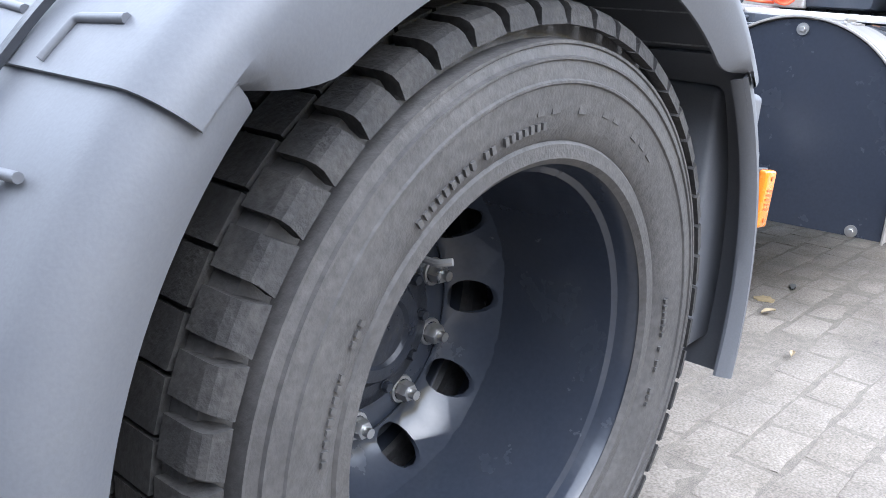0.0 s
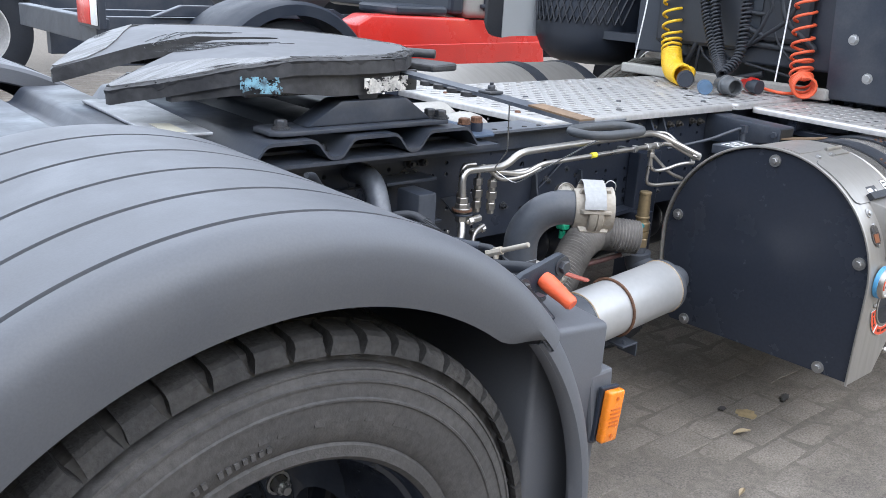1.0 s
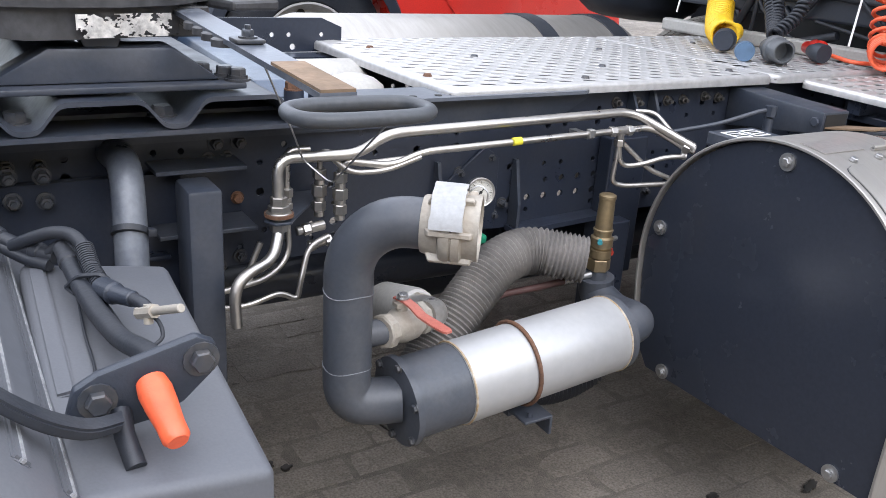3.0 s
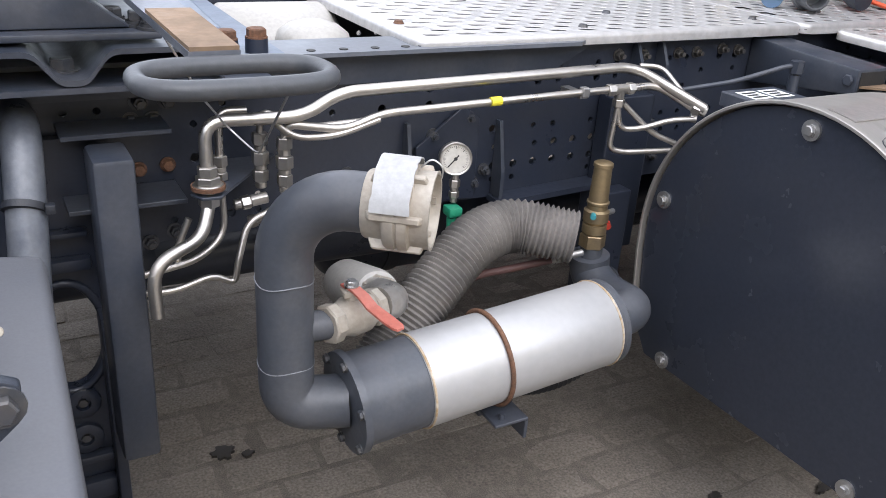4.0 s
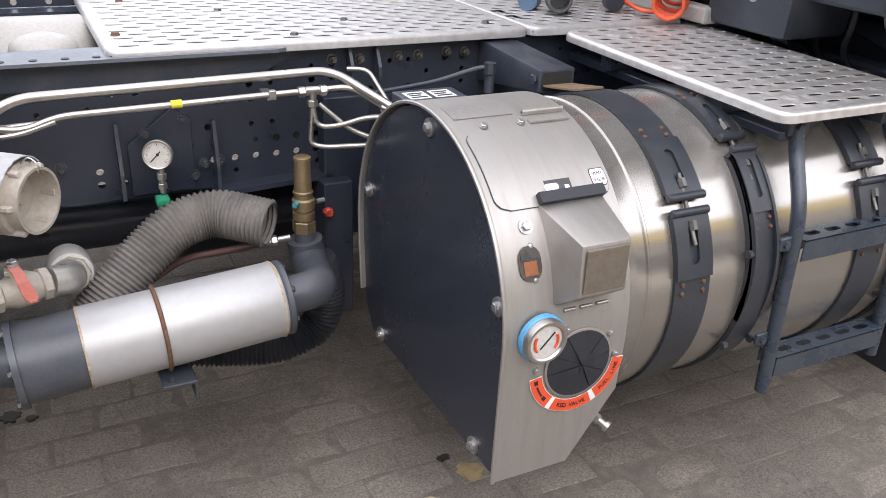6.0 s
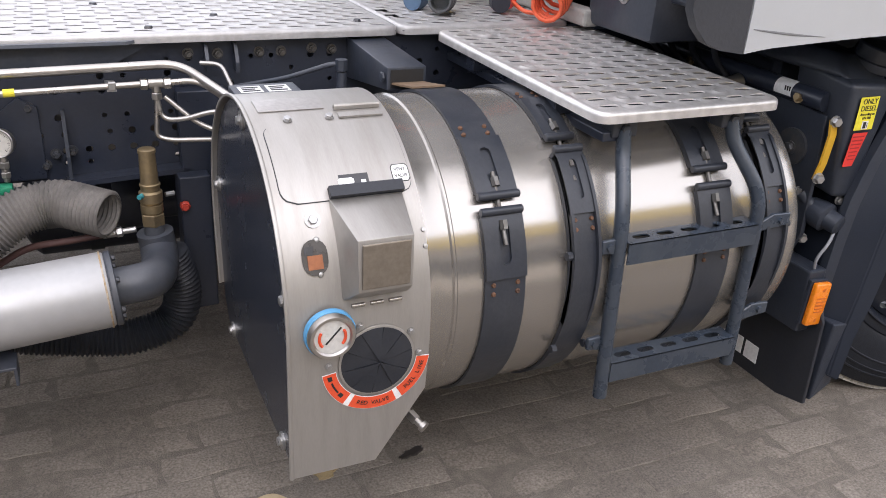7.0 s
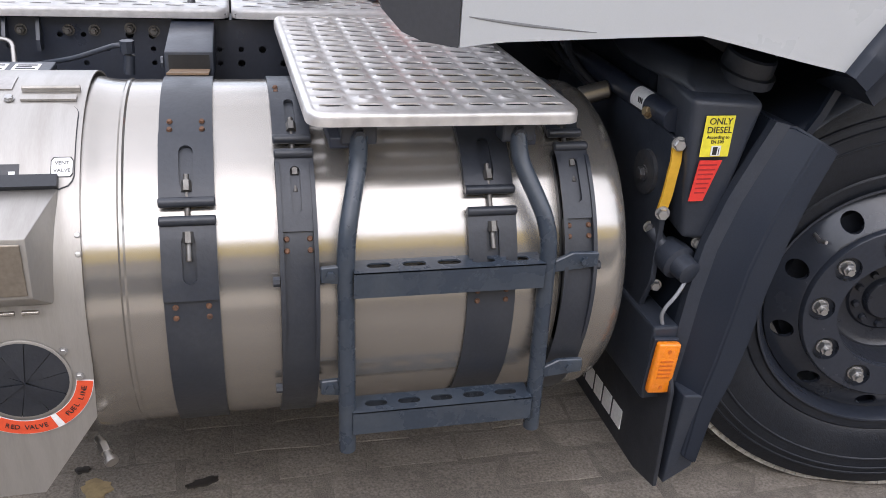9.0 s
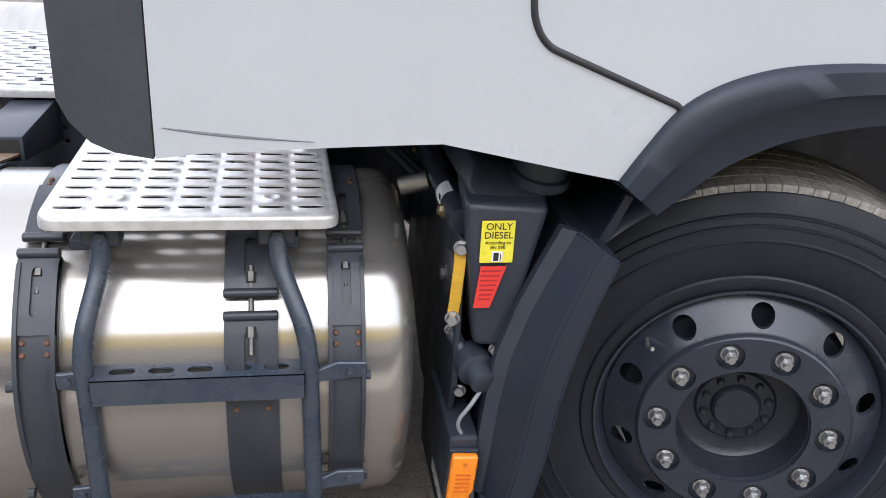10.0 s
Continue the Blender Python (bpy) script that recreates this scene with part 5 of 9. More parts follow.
def guard_section(a0, a1, lip_fn, r_off, grooved, n, y_in=0.56, y_out=-0.186, t=0.004, r_edge=0.045):
    """A bent plastic shell: angles in degrees about the axle, from the front over the top."""
    prof = [(y_in, -0.05), (y_in - 0.002, -0.012), (y_in - 0.012, -0.002), (y_in - 0.03, 0.0)]
    for gi, (gy, _, _) in enumerate(GROOVES):
        prof += [(gy + 0.042, 0.0), (gy + 0.026, -40.0 - gi), (gy + 0.0056, -20.0 - gi), (gy + 0.0048, -30.0 - gi), (gy - 0.0048, -30.0 - gi), (gy - 0.0056, 0.0)]
    prof += [(-0.150 + 0.0, 0.0)]
    for i in range(1, 7):
        b = math.pi / 2 * i / 6
        prof.append((-0.150 - math.sin(b) * 0.046, -(1 - math.cos(b)) * r_edge))
    prof += [(y_out - 0.004, -9.0), (y_out + 0.008, -10.0)]
    if not grooved:
        # the end pieces tuck under the top piece
        prof = [(y + (0.007 if y < -0.1 else 0.0), h) for y, h in prof]
    bm = B()
    grids = []
    for layer in (0, 1):
        rows = []
        for k in range(n + 1):
            a = a0 + (a1 - a0) * k / n
            ca, sa = math.cos(radians(a)), math.sin(radians(a))
            lip = lip_fn(a)
            row = []
            for y, h in prof:
                if h <= -20.0:
                    _, g0, g1 = GROOVES[int(-h) % 10]
                    m = max(0.0, min(1.0, (a - g0) / 0.5, (g1 - a) / 0.5)) if grooved else 0.0
                    r = shell_r(a) + r_off - {2: 0.0, 3: 0.0125, 4: 0.0}[int(-h) // 10] * m
                elif h == -9.0:
                    r = (shell_r(a) + r_off - r_edge + lip) / 2
                elif h == -10.0:
                    r = lip
                else:
                    r = shell_r(a) + r_off + h
                yy = y
                if layer:
                    r -= t if h > -9 or h <= -20 else 0
                    yy = y + (t if y < -0.152 else 0) - (t if y > y_in - 0.004 else 0)
                row.append(bm.verts.new((GX + ca * r, yy, GZ + sa * r)))
            rows.append(row)
        for p, q in zip(rows, rows[1:]):
            for i in range(len(prof) - 1):
                bm.faces.new((p[i], p[i + 1], q[i + 1], q[i]))
        grids.append(rows)
    A, C = grids
    m = len(prof) - 1
    for k in range(n):
        bm.faces.new((A[k][0], A[k + 1][0], C[k + 1][0], C[k][0]))
        bm.faces.new((A[k][m], A[k + 1][m], C[k + 1][m], C[k][m]))
    for k in (0, n):
        for i in range(m):
            bm.faces.new((A[k][i], A[k][i + 1], C[k][i + 1], C[k][i]))
    return bm


def lip_top(a):
    t = abs(a - 90) / 51
    return 0.512 + 0.02 * t * t + 0.075 * min(1.0, max(0, (t - 0.80) / 0.2)) ** 2


def build_mudguard(mirror, label):
    g = group_of("mudguard", truck, label)
    m = Matrix.Translation((0, 2 * MID, 0)) @ Matrix.Scale(-1, 4, (0, 1, 0)) if mirror else Matrix()

    def put(name, bm, mat, smooth=35, parent=None, lab=""):
        bm.transform(m)
        return part(name, bm, mat, parent or g, lab, smooth)
    put("top_section", guard_section(38.5, 144.2, lip_top, 0.0, True, 66), M_PLASTIC, 28)
    put("front_section", guard_section(-15, 41, lambda a: 0.560, -0.006, False, 30, t=0.005), M_PLASTIC)
    put("rear_section", guard_section(140, 196, lambda a: 0.568, -0.006, False, 30, t=0.005), M_PLASTIC)

    def on(a, y, off=0.0):
        r = shell_r(a) + off
        return Vector((GX + math.cos(radians(a)) * r, y, GZ + math.sin(radians(a)) * r))
    # rubber latch straps, front and rear
    for pts, wv in (([Vector(p) for p in ((-1.600, -0.034, 1.018), (-1.553, -0.028, 0.999), (-1.522, -0.020, 0.981), (-1.498, -0.026, 0.965), (-1.468, -0.060, 0.945), (-1.438, -0.086, 0.918), (-1.400, -0.090, 0.886), (-1.366, -0.077, 0.862), (-1.338, -0.066, 0.858))], 0.027),
                    ([on(127, 0.005, 0.003), on(132, 0.01, 0.010), on(139, 0.02, 0.008), on(148, 0.03, 0.006), on(156, 0.035, 0.006)], 0.013),
                    ([on(127, 0.42, 0.003), on(134, 0.42, 0.010), on(148, 0.43, 0.006), on(156, 0.43, 0.006)], 0.013)):
        bm = B()
        pp = rounded(pts, 0.03, 4)
        lean = (pp[-1] - pp[0]).normalized()
        side_v = Vector((0, 1, 0)) - lean * lean.y
        strip(bm, pp, side_v.normalized() * wv, side_v.cross(lean).normalized() * (0.012 if wv > 0.025 else 0.007))
        bmesh.ops.bevel(bm, geom=[e for e in bm.edges if abs((e.verts[1].co - e.verts[0].co).normalized().dot(lean)) > 0.5], offset=0.0025, segments=2, affect="EDGES")
        put("latch_strap", bm, M_BLACK2, 50)
    # moulded ribs near the latches
    for line in ([(143.5, -0.030), (139.8, -0.036), (139.4, -0.105)], [(139.0, 0.150), (139.6, 0.060)], [(153.5, -0.06), (151.5, -0.065), (151.3, -0.10)]):
        bm = B()
        tube(bm, rounded([on(a_, y_, 0.001) for a_, y_ in line], 0.006, 3), 0.0045, 8)
        put("moulded_rib", bm, M_PLASTIC, 60)
    # raised cross ridges where the pieces overlap in front, with pale crests
    for a_, y0, y1 in ((48.1, -0.14, 0.505), (41.8, -0.14, 0.505), (36.0, -0.13, 0.52), (31.0, -0.13, 0.52)):
        nrm = Vector((math.cos(radians(a_)), 0, math.sin(radians(a_))))
        tdir = Vector((-nrm.z, 0, nrm.x))
        for name, w_, h_, mt in (("moulded_rib", 0.020, 0.007, M_PLASTIC), ("rib_crest", 0.0055, 0.0092, M_CREST)):
            bm = B()
            pts = [on(a_, y0 + (y1 - y0) * k / 8, 0.0 if a_ > 40 else -0.006) for k in range(9)]
            strip(bm, pts, tdir * w_, nrm * h_)
            bmesh.ops.bevel(bm, geom=bm.edges[:], offset=0.0028 if w_ > 0.01 else 0.0012, segments=2, affect="EDGES")
            put(name, bm, mt, 60)
    return g


build_mudguard(False, "grey moulded plastic rear mudguard in three pieces with grooves")
build_mudguard(True, "grey moulded plastic rear mudguard on the far side")

# shelf box in front of the mudguard, plug bracket and marker
bm = B()
hull8(bm, [(-1.40, -0.118, 0.36), (-1.195, -0.112, 0.36), (-1.178, 0.33, 0.36), (-1.40, 0.36, 0.36)],
      [(-1.40, -0.125, 0.822), (-1.205, -0.122, 0.800), (-1.190, 0.372, 0.830), (-1.38, 0.40, 0.85)], 0.012, 3)
shelf = part("guard_shelf", bm, M_PLASTIC, truck, "grey moulded shelf box in front of the mudguard", smooth=40)
bm = B()
strip(bm, [(-1.362, 0.372, 0.8468), (-1.367, 0.20, 0.8362), (-1.371, 0.05, 0.8280)], (0.022, 0, 0.002), (0, 0, 0.010))
bmesh.ops.bevel(bm, geom=bm.edges[:], offset=0.003, segments=2, affect="EDGES")
part("moulded_rib", bm, M_PLASTIC, shelf, smooth=60)
bm = B()
prism(bm, [(-1.385, 0.838), (-1.372, 0.880), (-1.35, 0.892), (-1.255, 0.915), (-1.236, 0.905), (-1.240, 0.872), (-1.27, 0.845), (-1.30, 0.832), (-1.36, 0.826)], "y", -0.034, -0.020, 0.003)
plug_plate = part("plug_bracket", bm, M_BLACK, truck, "black oval bracket plate with two bolts", smooth=40)
for p in ((-1.352, -0.034, 0.866), (-1.252, -0.034, 0.890)):
    bm = B()
    bolt(bm, p, (0, -1, 0), 0.011, 0.012, 1.7)
    part("bolt", bm, M_BOLTD, plug_plate, smooth=40)
bm = B()
d = Vector((0.10, -0.9, -0.40)).normalized()
lathe(bm, (-1.302, -0.036, 0.876), d, [(0, 0.0), (0, 0.015), (0.012, 0.017), (0.03, 0.016), (0.055, 0.0135), (0.070, 0.0135), (0.075, 0.010), (0.075, 0)], 20)
part("hose_plug", bm, M_CORAL, plug_plate, "coral-red plastic plug", smooth=40)
bm = B()
tube(bm, [(-1.332, -0.036, 0.850), (-1.334, -0.06, 0.838), (-1.330, -0.088, 0.818)], 0.010, 12)
part("stub", bm, M_BLACK2, plug_plate, smooth=40)
# cables behind the bracket: a taped loom, a looped branch in a ribbed sleeve, a pipe to the plug
loom = group_of("cable_loom", truck, "black taped cable loom with a ribbed branch and a pale end fitting")
for name, pts, r in (("taped_loom", [(-1.575, 0.33, 1.018), (-1.545, 0.362, 1.006), (-1.512, 0.40, 0.982), (-1.467, 0.445, 0.940), (-1.429, 0.45, 0.905), (-1.403, 0.425, 0.882), (-1.368, 0.395, 0.869), (-1.336, 0.362, 0.866)], 0.0112),
                     ("branch", [(-1.429, 0.445, 0.893), (-1.40, 0.415, 0.872), (-1.369, 0.383, 0.858), (-1.345, 0.355, 0.857)], 0.0085),
                     ("branch", [(-1.385, 0.40, 0.874), (-1.366, 0.383, 0.887), (-1.338, 0.355, 0.904), (-1.316, 0.325, 0.908), (-1.307, 0.297, 0.895)], 0.0088),
                     ("branch", [(-1.345, 0.365, 0.872), (-1.328, 0.352, 0.889), (-1.318, 0.328, 0.888), (-1.318, 0.312, 0.872)], 0.0065),
                     ("plug_pipe", [(-1.329, 0.342, 0.884), (-1.324, 0.27, 0.869), (-1.317, 0.18, 0.861), (-1.306, 0.09, 0.863), (-1.291, 0.02, 0.878), (-1.288, -0.022, 0.882)], 0.0122),
                     ("branch", [(-1.320, 0.345, 0.872), (-1.311, 0.28, 0.862), (-1.303, 0.20, 0.853), (-1.296, 0.11, 0.852)], 0.0055),
                     ("boot_tail", [(-1.280, 0.168, 0.877), (-1.270, 0.14, 0.879), (-1.266, 0.124, 0.873)], 0.0078),
                     ("cord", [(-1.325, 0.275, 0.845), (-1.333, 0.17, 0.836), (-1.334, 0.10, 0.832), (-1.345, 0.02, 0.842)], 0.0018),
                     ("hook", [(-1.266, 0.122, 0.873), (-1.259, 0.108, 0.866), (-1.259, 0.098, 0.853), (-1.270, 0.094, 0.848)], 0.0024)):
    bm = B()
    line = rounded(pts, 0.03, 5)
    tube(bm, line, r, 12, radii=[r * min(1.0, 0.45 + 0.11 * k) for k in range(len(line))] if name == "taped_loom" else None)
    part(name, bm, M_BLACK2, loom, smooth=50)
# wraps of tape
for p, q in (((-1.49, 0.423, 0.962), (-1.472, 0.44, 0.945)), ((-1.434, 0.45, 0.910), (-1.42, 0.443, 0.897)), ((-1.412, 0.434, 0.890), (-1.395, 0.418, 0.879)), ((-1.362, 0.39, 0.868), (-1.350, 0.377, 0.867)), ((-1.327, 0.315, 0.879), (-1.326, 0.30, 0.876))):
    bm = B()
    rod(bm, p, q, 0.0138, 14, bevel=0.003)
    part("tape_wrap", bm, M_BLACK2, loom, smooth=40)
sleeve = group_of("ribbed_sleeve", loom)
sl = [Vector(p) for p in ((-1.308, 0.30, 0.897), (-1.307, 0.262, 0.881), (-1.301, 0.222, 0.870))]
bm = B()
for k in range(20):
    u = k / 10
    c0 = sl[0].lerp(sl[1], u) if u < 1 else sl[1].lerp(sl[2], u - 1)
    d0 = (sl[1] - sl[0] if u < 1 else sl[2] - sl[1]).normalized()
    rod(bm, c0, c0 + d0 * 0.0024, 0.0122, 12)
tagged(part("rib", bm, M_BLACK2, sleeve), kind="stuff")
bm = B()
tube(bm, sl, 0.0098, 12)
part("core", bm, M_BLACK2, sleeve, smooth=50)
bm = B()
rod(bm, (-1.302, 0.226, 0.870), (-1.292, 0.192, 0.874), 0.0150, 16, r2=0.0140, bevel=0.003)
rod(bm, (-1.293, 0.194, 0.874), (-1.277, 0.162, 0.877), 0.0115, 16, r2=0.0100, bevel=0.002)
part("cable_boot", bm, M_BLACK, loom, smooth=40)
bm = B()
rod(bm, (-1.272, 0.135, 0.871), (-1.247, 0.058, 0.905), 0.0052, 12, bevel=0.001)
rod(bm, (-1.275, 0.142, 0.868), (-1.264, 0.112, 0.881), 0.0085, 8)
rod(bm, (-1.268, 0.127, 0.884), (-1.270, 0.121, 0.862), 0.0055, 10)
part("end_fitting", bm, M_BEIGE, loom, "pale cast tee fitting", smooth=40)
bm = B()
tube(bm, rounded([(-1.338, 0.262, 0.862), (-1.325, 0.245, 0.882), (-1.300, 0.228, 0.887), (-1.288, 0.225, 0.873), (-1.300, 0.23, 0.856), (-1.326, 0.25, 0.852), (-1.338, 0.262, 0.862)], 0.008, 3), 0.0032, 6)
part("cable_tie", bm, M_BLACK2, loom)


def marker_lamp(x, y, z, h, w, tilt, parent, label):
    g = group_of("marker_lamp", parent, label)
    mt = Matrix.Translation((x, y, z)) @ Matrix.Rotation(radians(tilt), 4, "Y")
    bm = B()
    box(bm, -w / 2, w / 2, -0.012, 0.006, -h / 2, h / 2, 0.006, 3)
    bm.transform(mt)
    part("lens", bm, M_ORANGE, g, smooth=40)
    bm = B()
    box(bm, -w / 2 - 0.002, w / 2 + 0.002, 0.0065, 0.016, -h / 2 - 0.002, h / 2 + 0.002, 0.002)
    bm.transform(mt)
    part("base", bm, M_BLACK, g)
    bm = B()
    for k in (-1, 1):
        rod(bm, (0, -0.0125, k * h * 0.36), (0, -0.0135, k * h * 0.36), 0.004, 10)
    for k in range(5):
        box(bm, -w * 0.28, w * 0.28, -0.0133, -0.0121, h * (-0.16 + 0.08 * k) - 0.0015, h * (-0.16 + 0.08 * k) + 0.0015)
    bm.transform(mt)
    part("lens_rib", bm, material("amber_dark", (0.55, 0.12, 0.01), 0.35), g)
    return g


marker_lamp(-1.205, -0.145, 0.620, 0.105, 0.046, 6, truck, "orange side marker lamp beside the mudguard")
bm = B()
hull8(bm, [(-1.24, -0.12, 0.70), (-1.175, -0.12, 0.70), (-1.175, -0.05, 0.70), (-1.24, -0.05, 0.70)], [(-1.235, -0.135, 0.56), (-1.185, -0.135, 0.56), (-1.185, -0.05, 0.56), (-1.235, -0.05, 0.56)], 0.006)
part("marker_bracket", bm, M_PLASTIC, truck)

# round tube and post by the rail
bm = B()
tube(bm, rounded([(-1.19, 0.76, 0.90), (-1.185, 0.66, 0.905), (-1.195, 0.60, 0.80), (-1.215, 0.52, 0.60), (-1.23, 0.45, 0.45)], 0.06, 6), 0.028, 18)
part("round_strut", bm, M_WORN, truck, smooth=50)
bm = B()
rod(bm, (-1.1965, 0.598, 0.808), (-1.1985, 0.592, 0.800), 0.0300, 24)
box(bm, -1.172, -1.158, 0.574, 0.590, 0.797, 0.811, 0.002)
part("strut_clamp", bm, M_BLACK2, truck, smooth=40)
for p in ((-1.362, 0.878), (-1.310, 0.876), (-1.358, 0.836), (-1.308, 0.832), (-1.006, 0.905), (-0.962, 0.905)):
    bm = B()
    bolt(bm, (p[0], 0.718 if p[0] < -1.2 else 0.749, p[1]), (0, -1, 0), 0.0105, 0.018, 1.5, stud=0.008)
    part("bolt", bm, M_BOLTD, truck, smooth=40)
bm = B()
box(bm, -1.105, -1.045, 0.575, 0.668, 0.335, 0.868, 0.008)
part("box_post", bm, M_FRAME2, truck, "dark grey square post hanging from the rail", smooth=40)
bm = B()
box(bm, -1.135, -0.972, 0.668, 0.748, 0.872, 0.880, 0.001, 1)
part("post_bracket", bm, M_FRAME2, truck)
bm = B()
box(bm, -1.137, -0.957, 0.655, 0.748, 0.757, 0.765, 0.001, 1)
part("post_bracket", bm, M_FRAME2, truck)
for p in ((-1.014, 0.748, 0.790), (-0.967, 0.748, 0.794)):
    bm = B()
    bolt(bm, p, (0, -1, 0), 0.0095, 0.012, 1.4)
    part("rusty_bolt", bm, M_RUST, truck, smooth=40)
# perforated suspension bracket behind, dark
bm = B()
oval = [(-1.156 + 0.056 * math.cos(2 * math.pi * i / 32), 0.508 + 0.100 * math.sin(2 * math.pi * i / 32)) for i in range(32)]
plate_holes(bm, [(-1.42, 0.09), (-1.10, 0.09), (-1.092, 0.24), (-1.085, 0.60), (-1.075, 0.70), (-1.08, 0.86), (-1.42, 0.86)], [oval], lambda p, s: (p[0], 0.745 - s, p[1]), 0.02)
susp = part("suspension_bracket", bm, M_FRAME, truck, "navy cast suspension bracket with an oval opening", smooth=40)
bm = B()
tube(bm, [(x_ + (x_ + 1.156) * 0.10, 0.724, z_ + (z_ - 0.508) * 0.06) for x_, z_ in oval], 0.0075, 8, closed=True)
part("opening_rim", bm, M_FRAME, susp, smooth=60)
for bx_, bz_ in ((-1.148, 0.376), (-1.150, 0.300)):
    bm = B()
    lathe(bm, (bx_, 0.726, bz_), (0, -1, 0), [(0, 0.031), (0.010, 0.030), (0.012, 0.027), (0.012, 0.013), (0.004, 0.012), (0.004, 0.0)], 28)
    part("boss", bm, M_FRAME, susp, smooth=40)
    bm = B()
    rod(bm, (bx_, 0.723, bz_), (bx_, 0.716, bz_), 0.008, 6)
    part("bolt", bm, M_BOLTD, susp, smooth=30)
for z_, h_ in ((0.262, 0.016), (0.192, 0.040), (0.130, 0.014), (0.652, 0.022), (0.706, 0.012)):
    bm = B()
    box(bm, -1.205, -1.108, 0.700, 0.7255, z_ - h_ / 2, z_ + h_ / 2, 0.005)
    part("cast_rib", bm, M_FRAME, susp, smooth=40)
bm = B()
box(bm, -1.108, -1.088, 0.675, 0.7255, 0.09, 0.56, 0.004)
part("cast_rib", bm, M_FRAME, susp, smooth=40)
for p in ((-0.963, 0.748, 0.672), (-1.005, 0.748, 0.655)):
    bm = B()
    bolt(bm, p, (0, -1, 0), 0.0095, 0.012, 1.5, stud=0.006)
    part("bolt", bm, M_BOLTD, truck, smooth=40)

# ---- fifth wheel ----
fw = group_of("fifth_wheel", truck, "greasy steel fifth wheel coupling plate with forked rear")


def fw_z(x):
    return 1.196 if x > -1.42 else 1.196 - (-1.42 - x) * 0.20 - max(0, -1.55 - x) * 0.13


half = [(-0.93, 0.0), (-0.93, 0.16), (-0.955, 0.25), (-1.01, 0.35), (-1.09, 0.435), (-1.18, 0.478), (-1.30, 0.49), (-1.42, 0.474), (-1.50, 0.440), (-1.58, 0.384), (-1.66, 0.302), (-1.71, 0.238), (-1.735, 0.212),
        (-1.738, 0.190), (-1.715, 0.170), (-1.65, 0.140), (-1.56, 0.105), (-1.46, 0.068), (-1.36, 0.042), (-1.25, 0.030), (-1.215, 0.024), (-1.195, 0.0)]
outline = [(x, MID - y) for x, y in half] + [(x, MID + y) for x, y in half[-2:0:-1]]
bm = B()
def fw_place(p, s):
    return (p[0], p[1], fw_z(p[0]) - s)
plate_holes(bm, outline, [], fw_place, 0.034)
part("top_plate", bm, M_GRIME, fw, smooth=40)
# hanging skirt ring under the plate
bm = B()
rows = []
sk = [(-0.955, 0.16), (-1.03, 0.34), (-1.10, 0.42), (-1.20, 0.462), (-1.32, 0.474), (-1.44, 0.458), (-1.54, 0.405), (-1.64, 0.315)]
for sgn in (-1, 1):
    rows = []
    for x, y in sk:
        zt, dep = fw_z(x) - 0.032, 0.052 if x > -1.35 else 0.046 - 0.10 * (-1.35 - x)
        rows.append([bm.verts.new((x, MID + sgn * yy, zz)) for yy, zz in ((y, zt), (y - 0.03, zt), (y - 0.03, zt - dep), (y, zt - dep))])
    for a, b in zip(rows, rows[1:]):
        bridge(bm, a, b)
    bm.faces.new(rows[0][::-1])
    bm.faces.new(rows[-1])
part("skirt", bm, M_GRIME, fw, smooth=40)
# ribs and lock housing
bm = B()
box(bm, -1.42, -0.97, 0.96, 1.24, 1.085, 1.156, 0.01)
for yy in (0.72, 0.80, 1.40, 1.48):
    box(bm, -1.5, -1.02, yy - 0.008, yy + 0.008, 1.105, 1.156, 0.002)
part("lock_housing", bm, M_GREASE2, fw)
# torn sticker remains on the edge
for xa, xb, ya, yb, z0, mt in ((-1.535, -1.455, 0.671, 0.633, 1.122, M_CARTON), (-1.250, -1.100, 0.618, 0.650, 1.116, M_CARTON2)):
    bm = B()
    nx_, nz_ = 110, 34
    for i in range(nx_):
        for j in range(nz_):
            u_, v_ = (i + 0.5) / nx_, (j + 0.5) / nz_
            edge_ = min(u_, 1 - u_, v_ * 0.6, (1 - v_) * 0.6)
            if noise.noise((u_ * 7 + xa * 9, v_ * 3, 1.5)) + 0.6 * noise.noise((u_ * 26, v_ * 11, 4.5)) > (0.05 if mt is M_CARTON2 else -0.12) + min(edge_, 0.2) * 2.0:
                continue
            q0 = [(xa + (xb - xa) * (i + du) / nx_, ya + (yb - ya) * (i + du) / nx_ - 0.004, z0 + 0.036 * (j + dv_) / nz_) for du, dv_ in ((0, 0), (1, 0), (1, 1), (0, 1))]
            hull8(bm, q0, [(x_, y_ + 0.0015, z_) for x_, y_, z_ in q0])
    part("torn_sticker", bm, mt, fw)
# soft skin of grease over the plate, ragged and drooping at its edge
bm = B()
rng = random.Random(11)
dense = []
for (xa, ya), (xb, yb) in zip(outline, outline[1:] + outline[:1]):
    k = max(1, int(math.hypot(xb - xa, yb - ya) / 0.009))
    for i in range(k):
        dense.append((xa + (xb - xa) * i / k, ya + (yb - ya) * i / k))
skin, droop = [], []
cxm, cym = -1.30, MID
for x, y in dense:
    d_ = Vector((x - cxm, y - cym))
    in_slot = abs(y - MID) < 0.17 and x < -1.19
    k = -0.004 if in_slot else 0.001 + 0.004 * noise.noise((x * 60, y * 60, 0.0)) + 0.003 * noise.noise((x * 18, y * 18, 3.0))
    d_.normalize()
    skin.append((x + d_.x * k, y + d_.y * k))
    droop.append(0.006 + (0 if in_slot else 0.012 * max(0, noise.noise((x * 40, y * 40, 5.0)) + 0.1)))
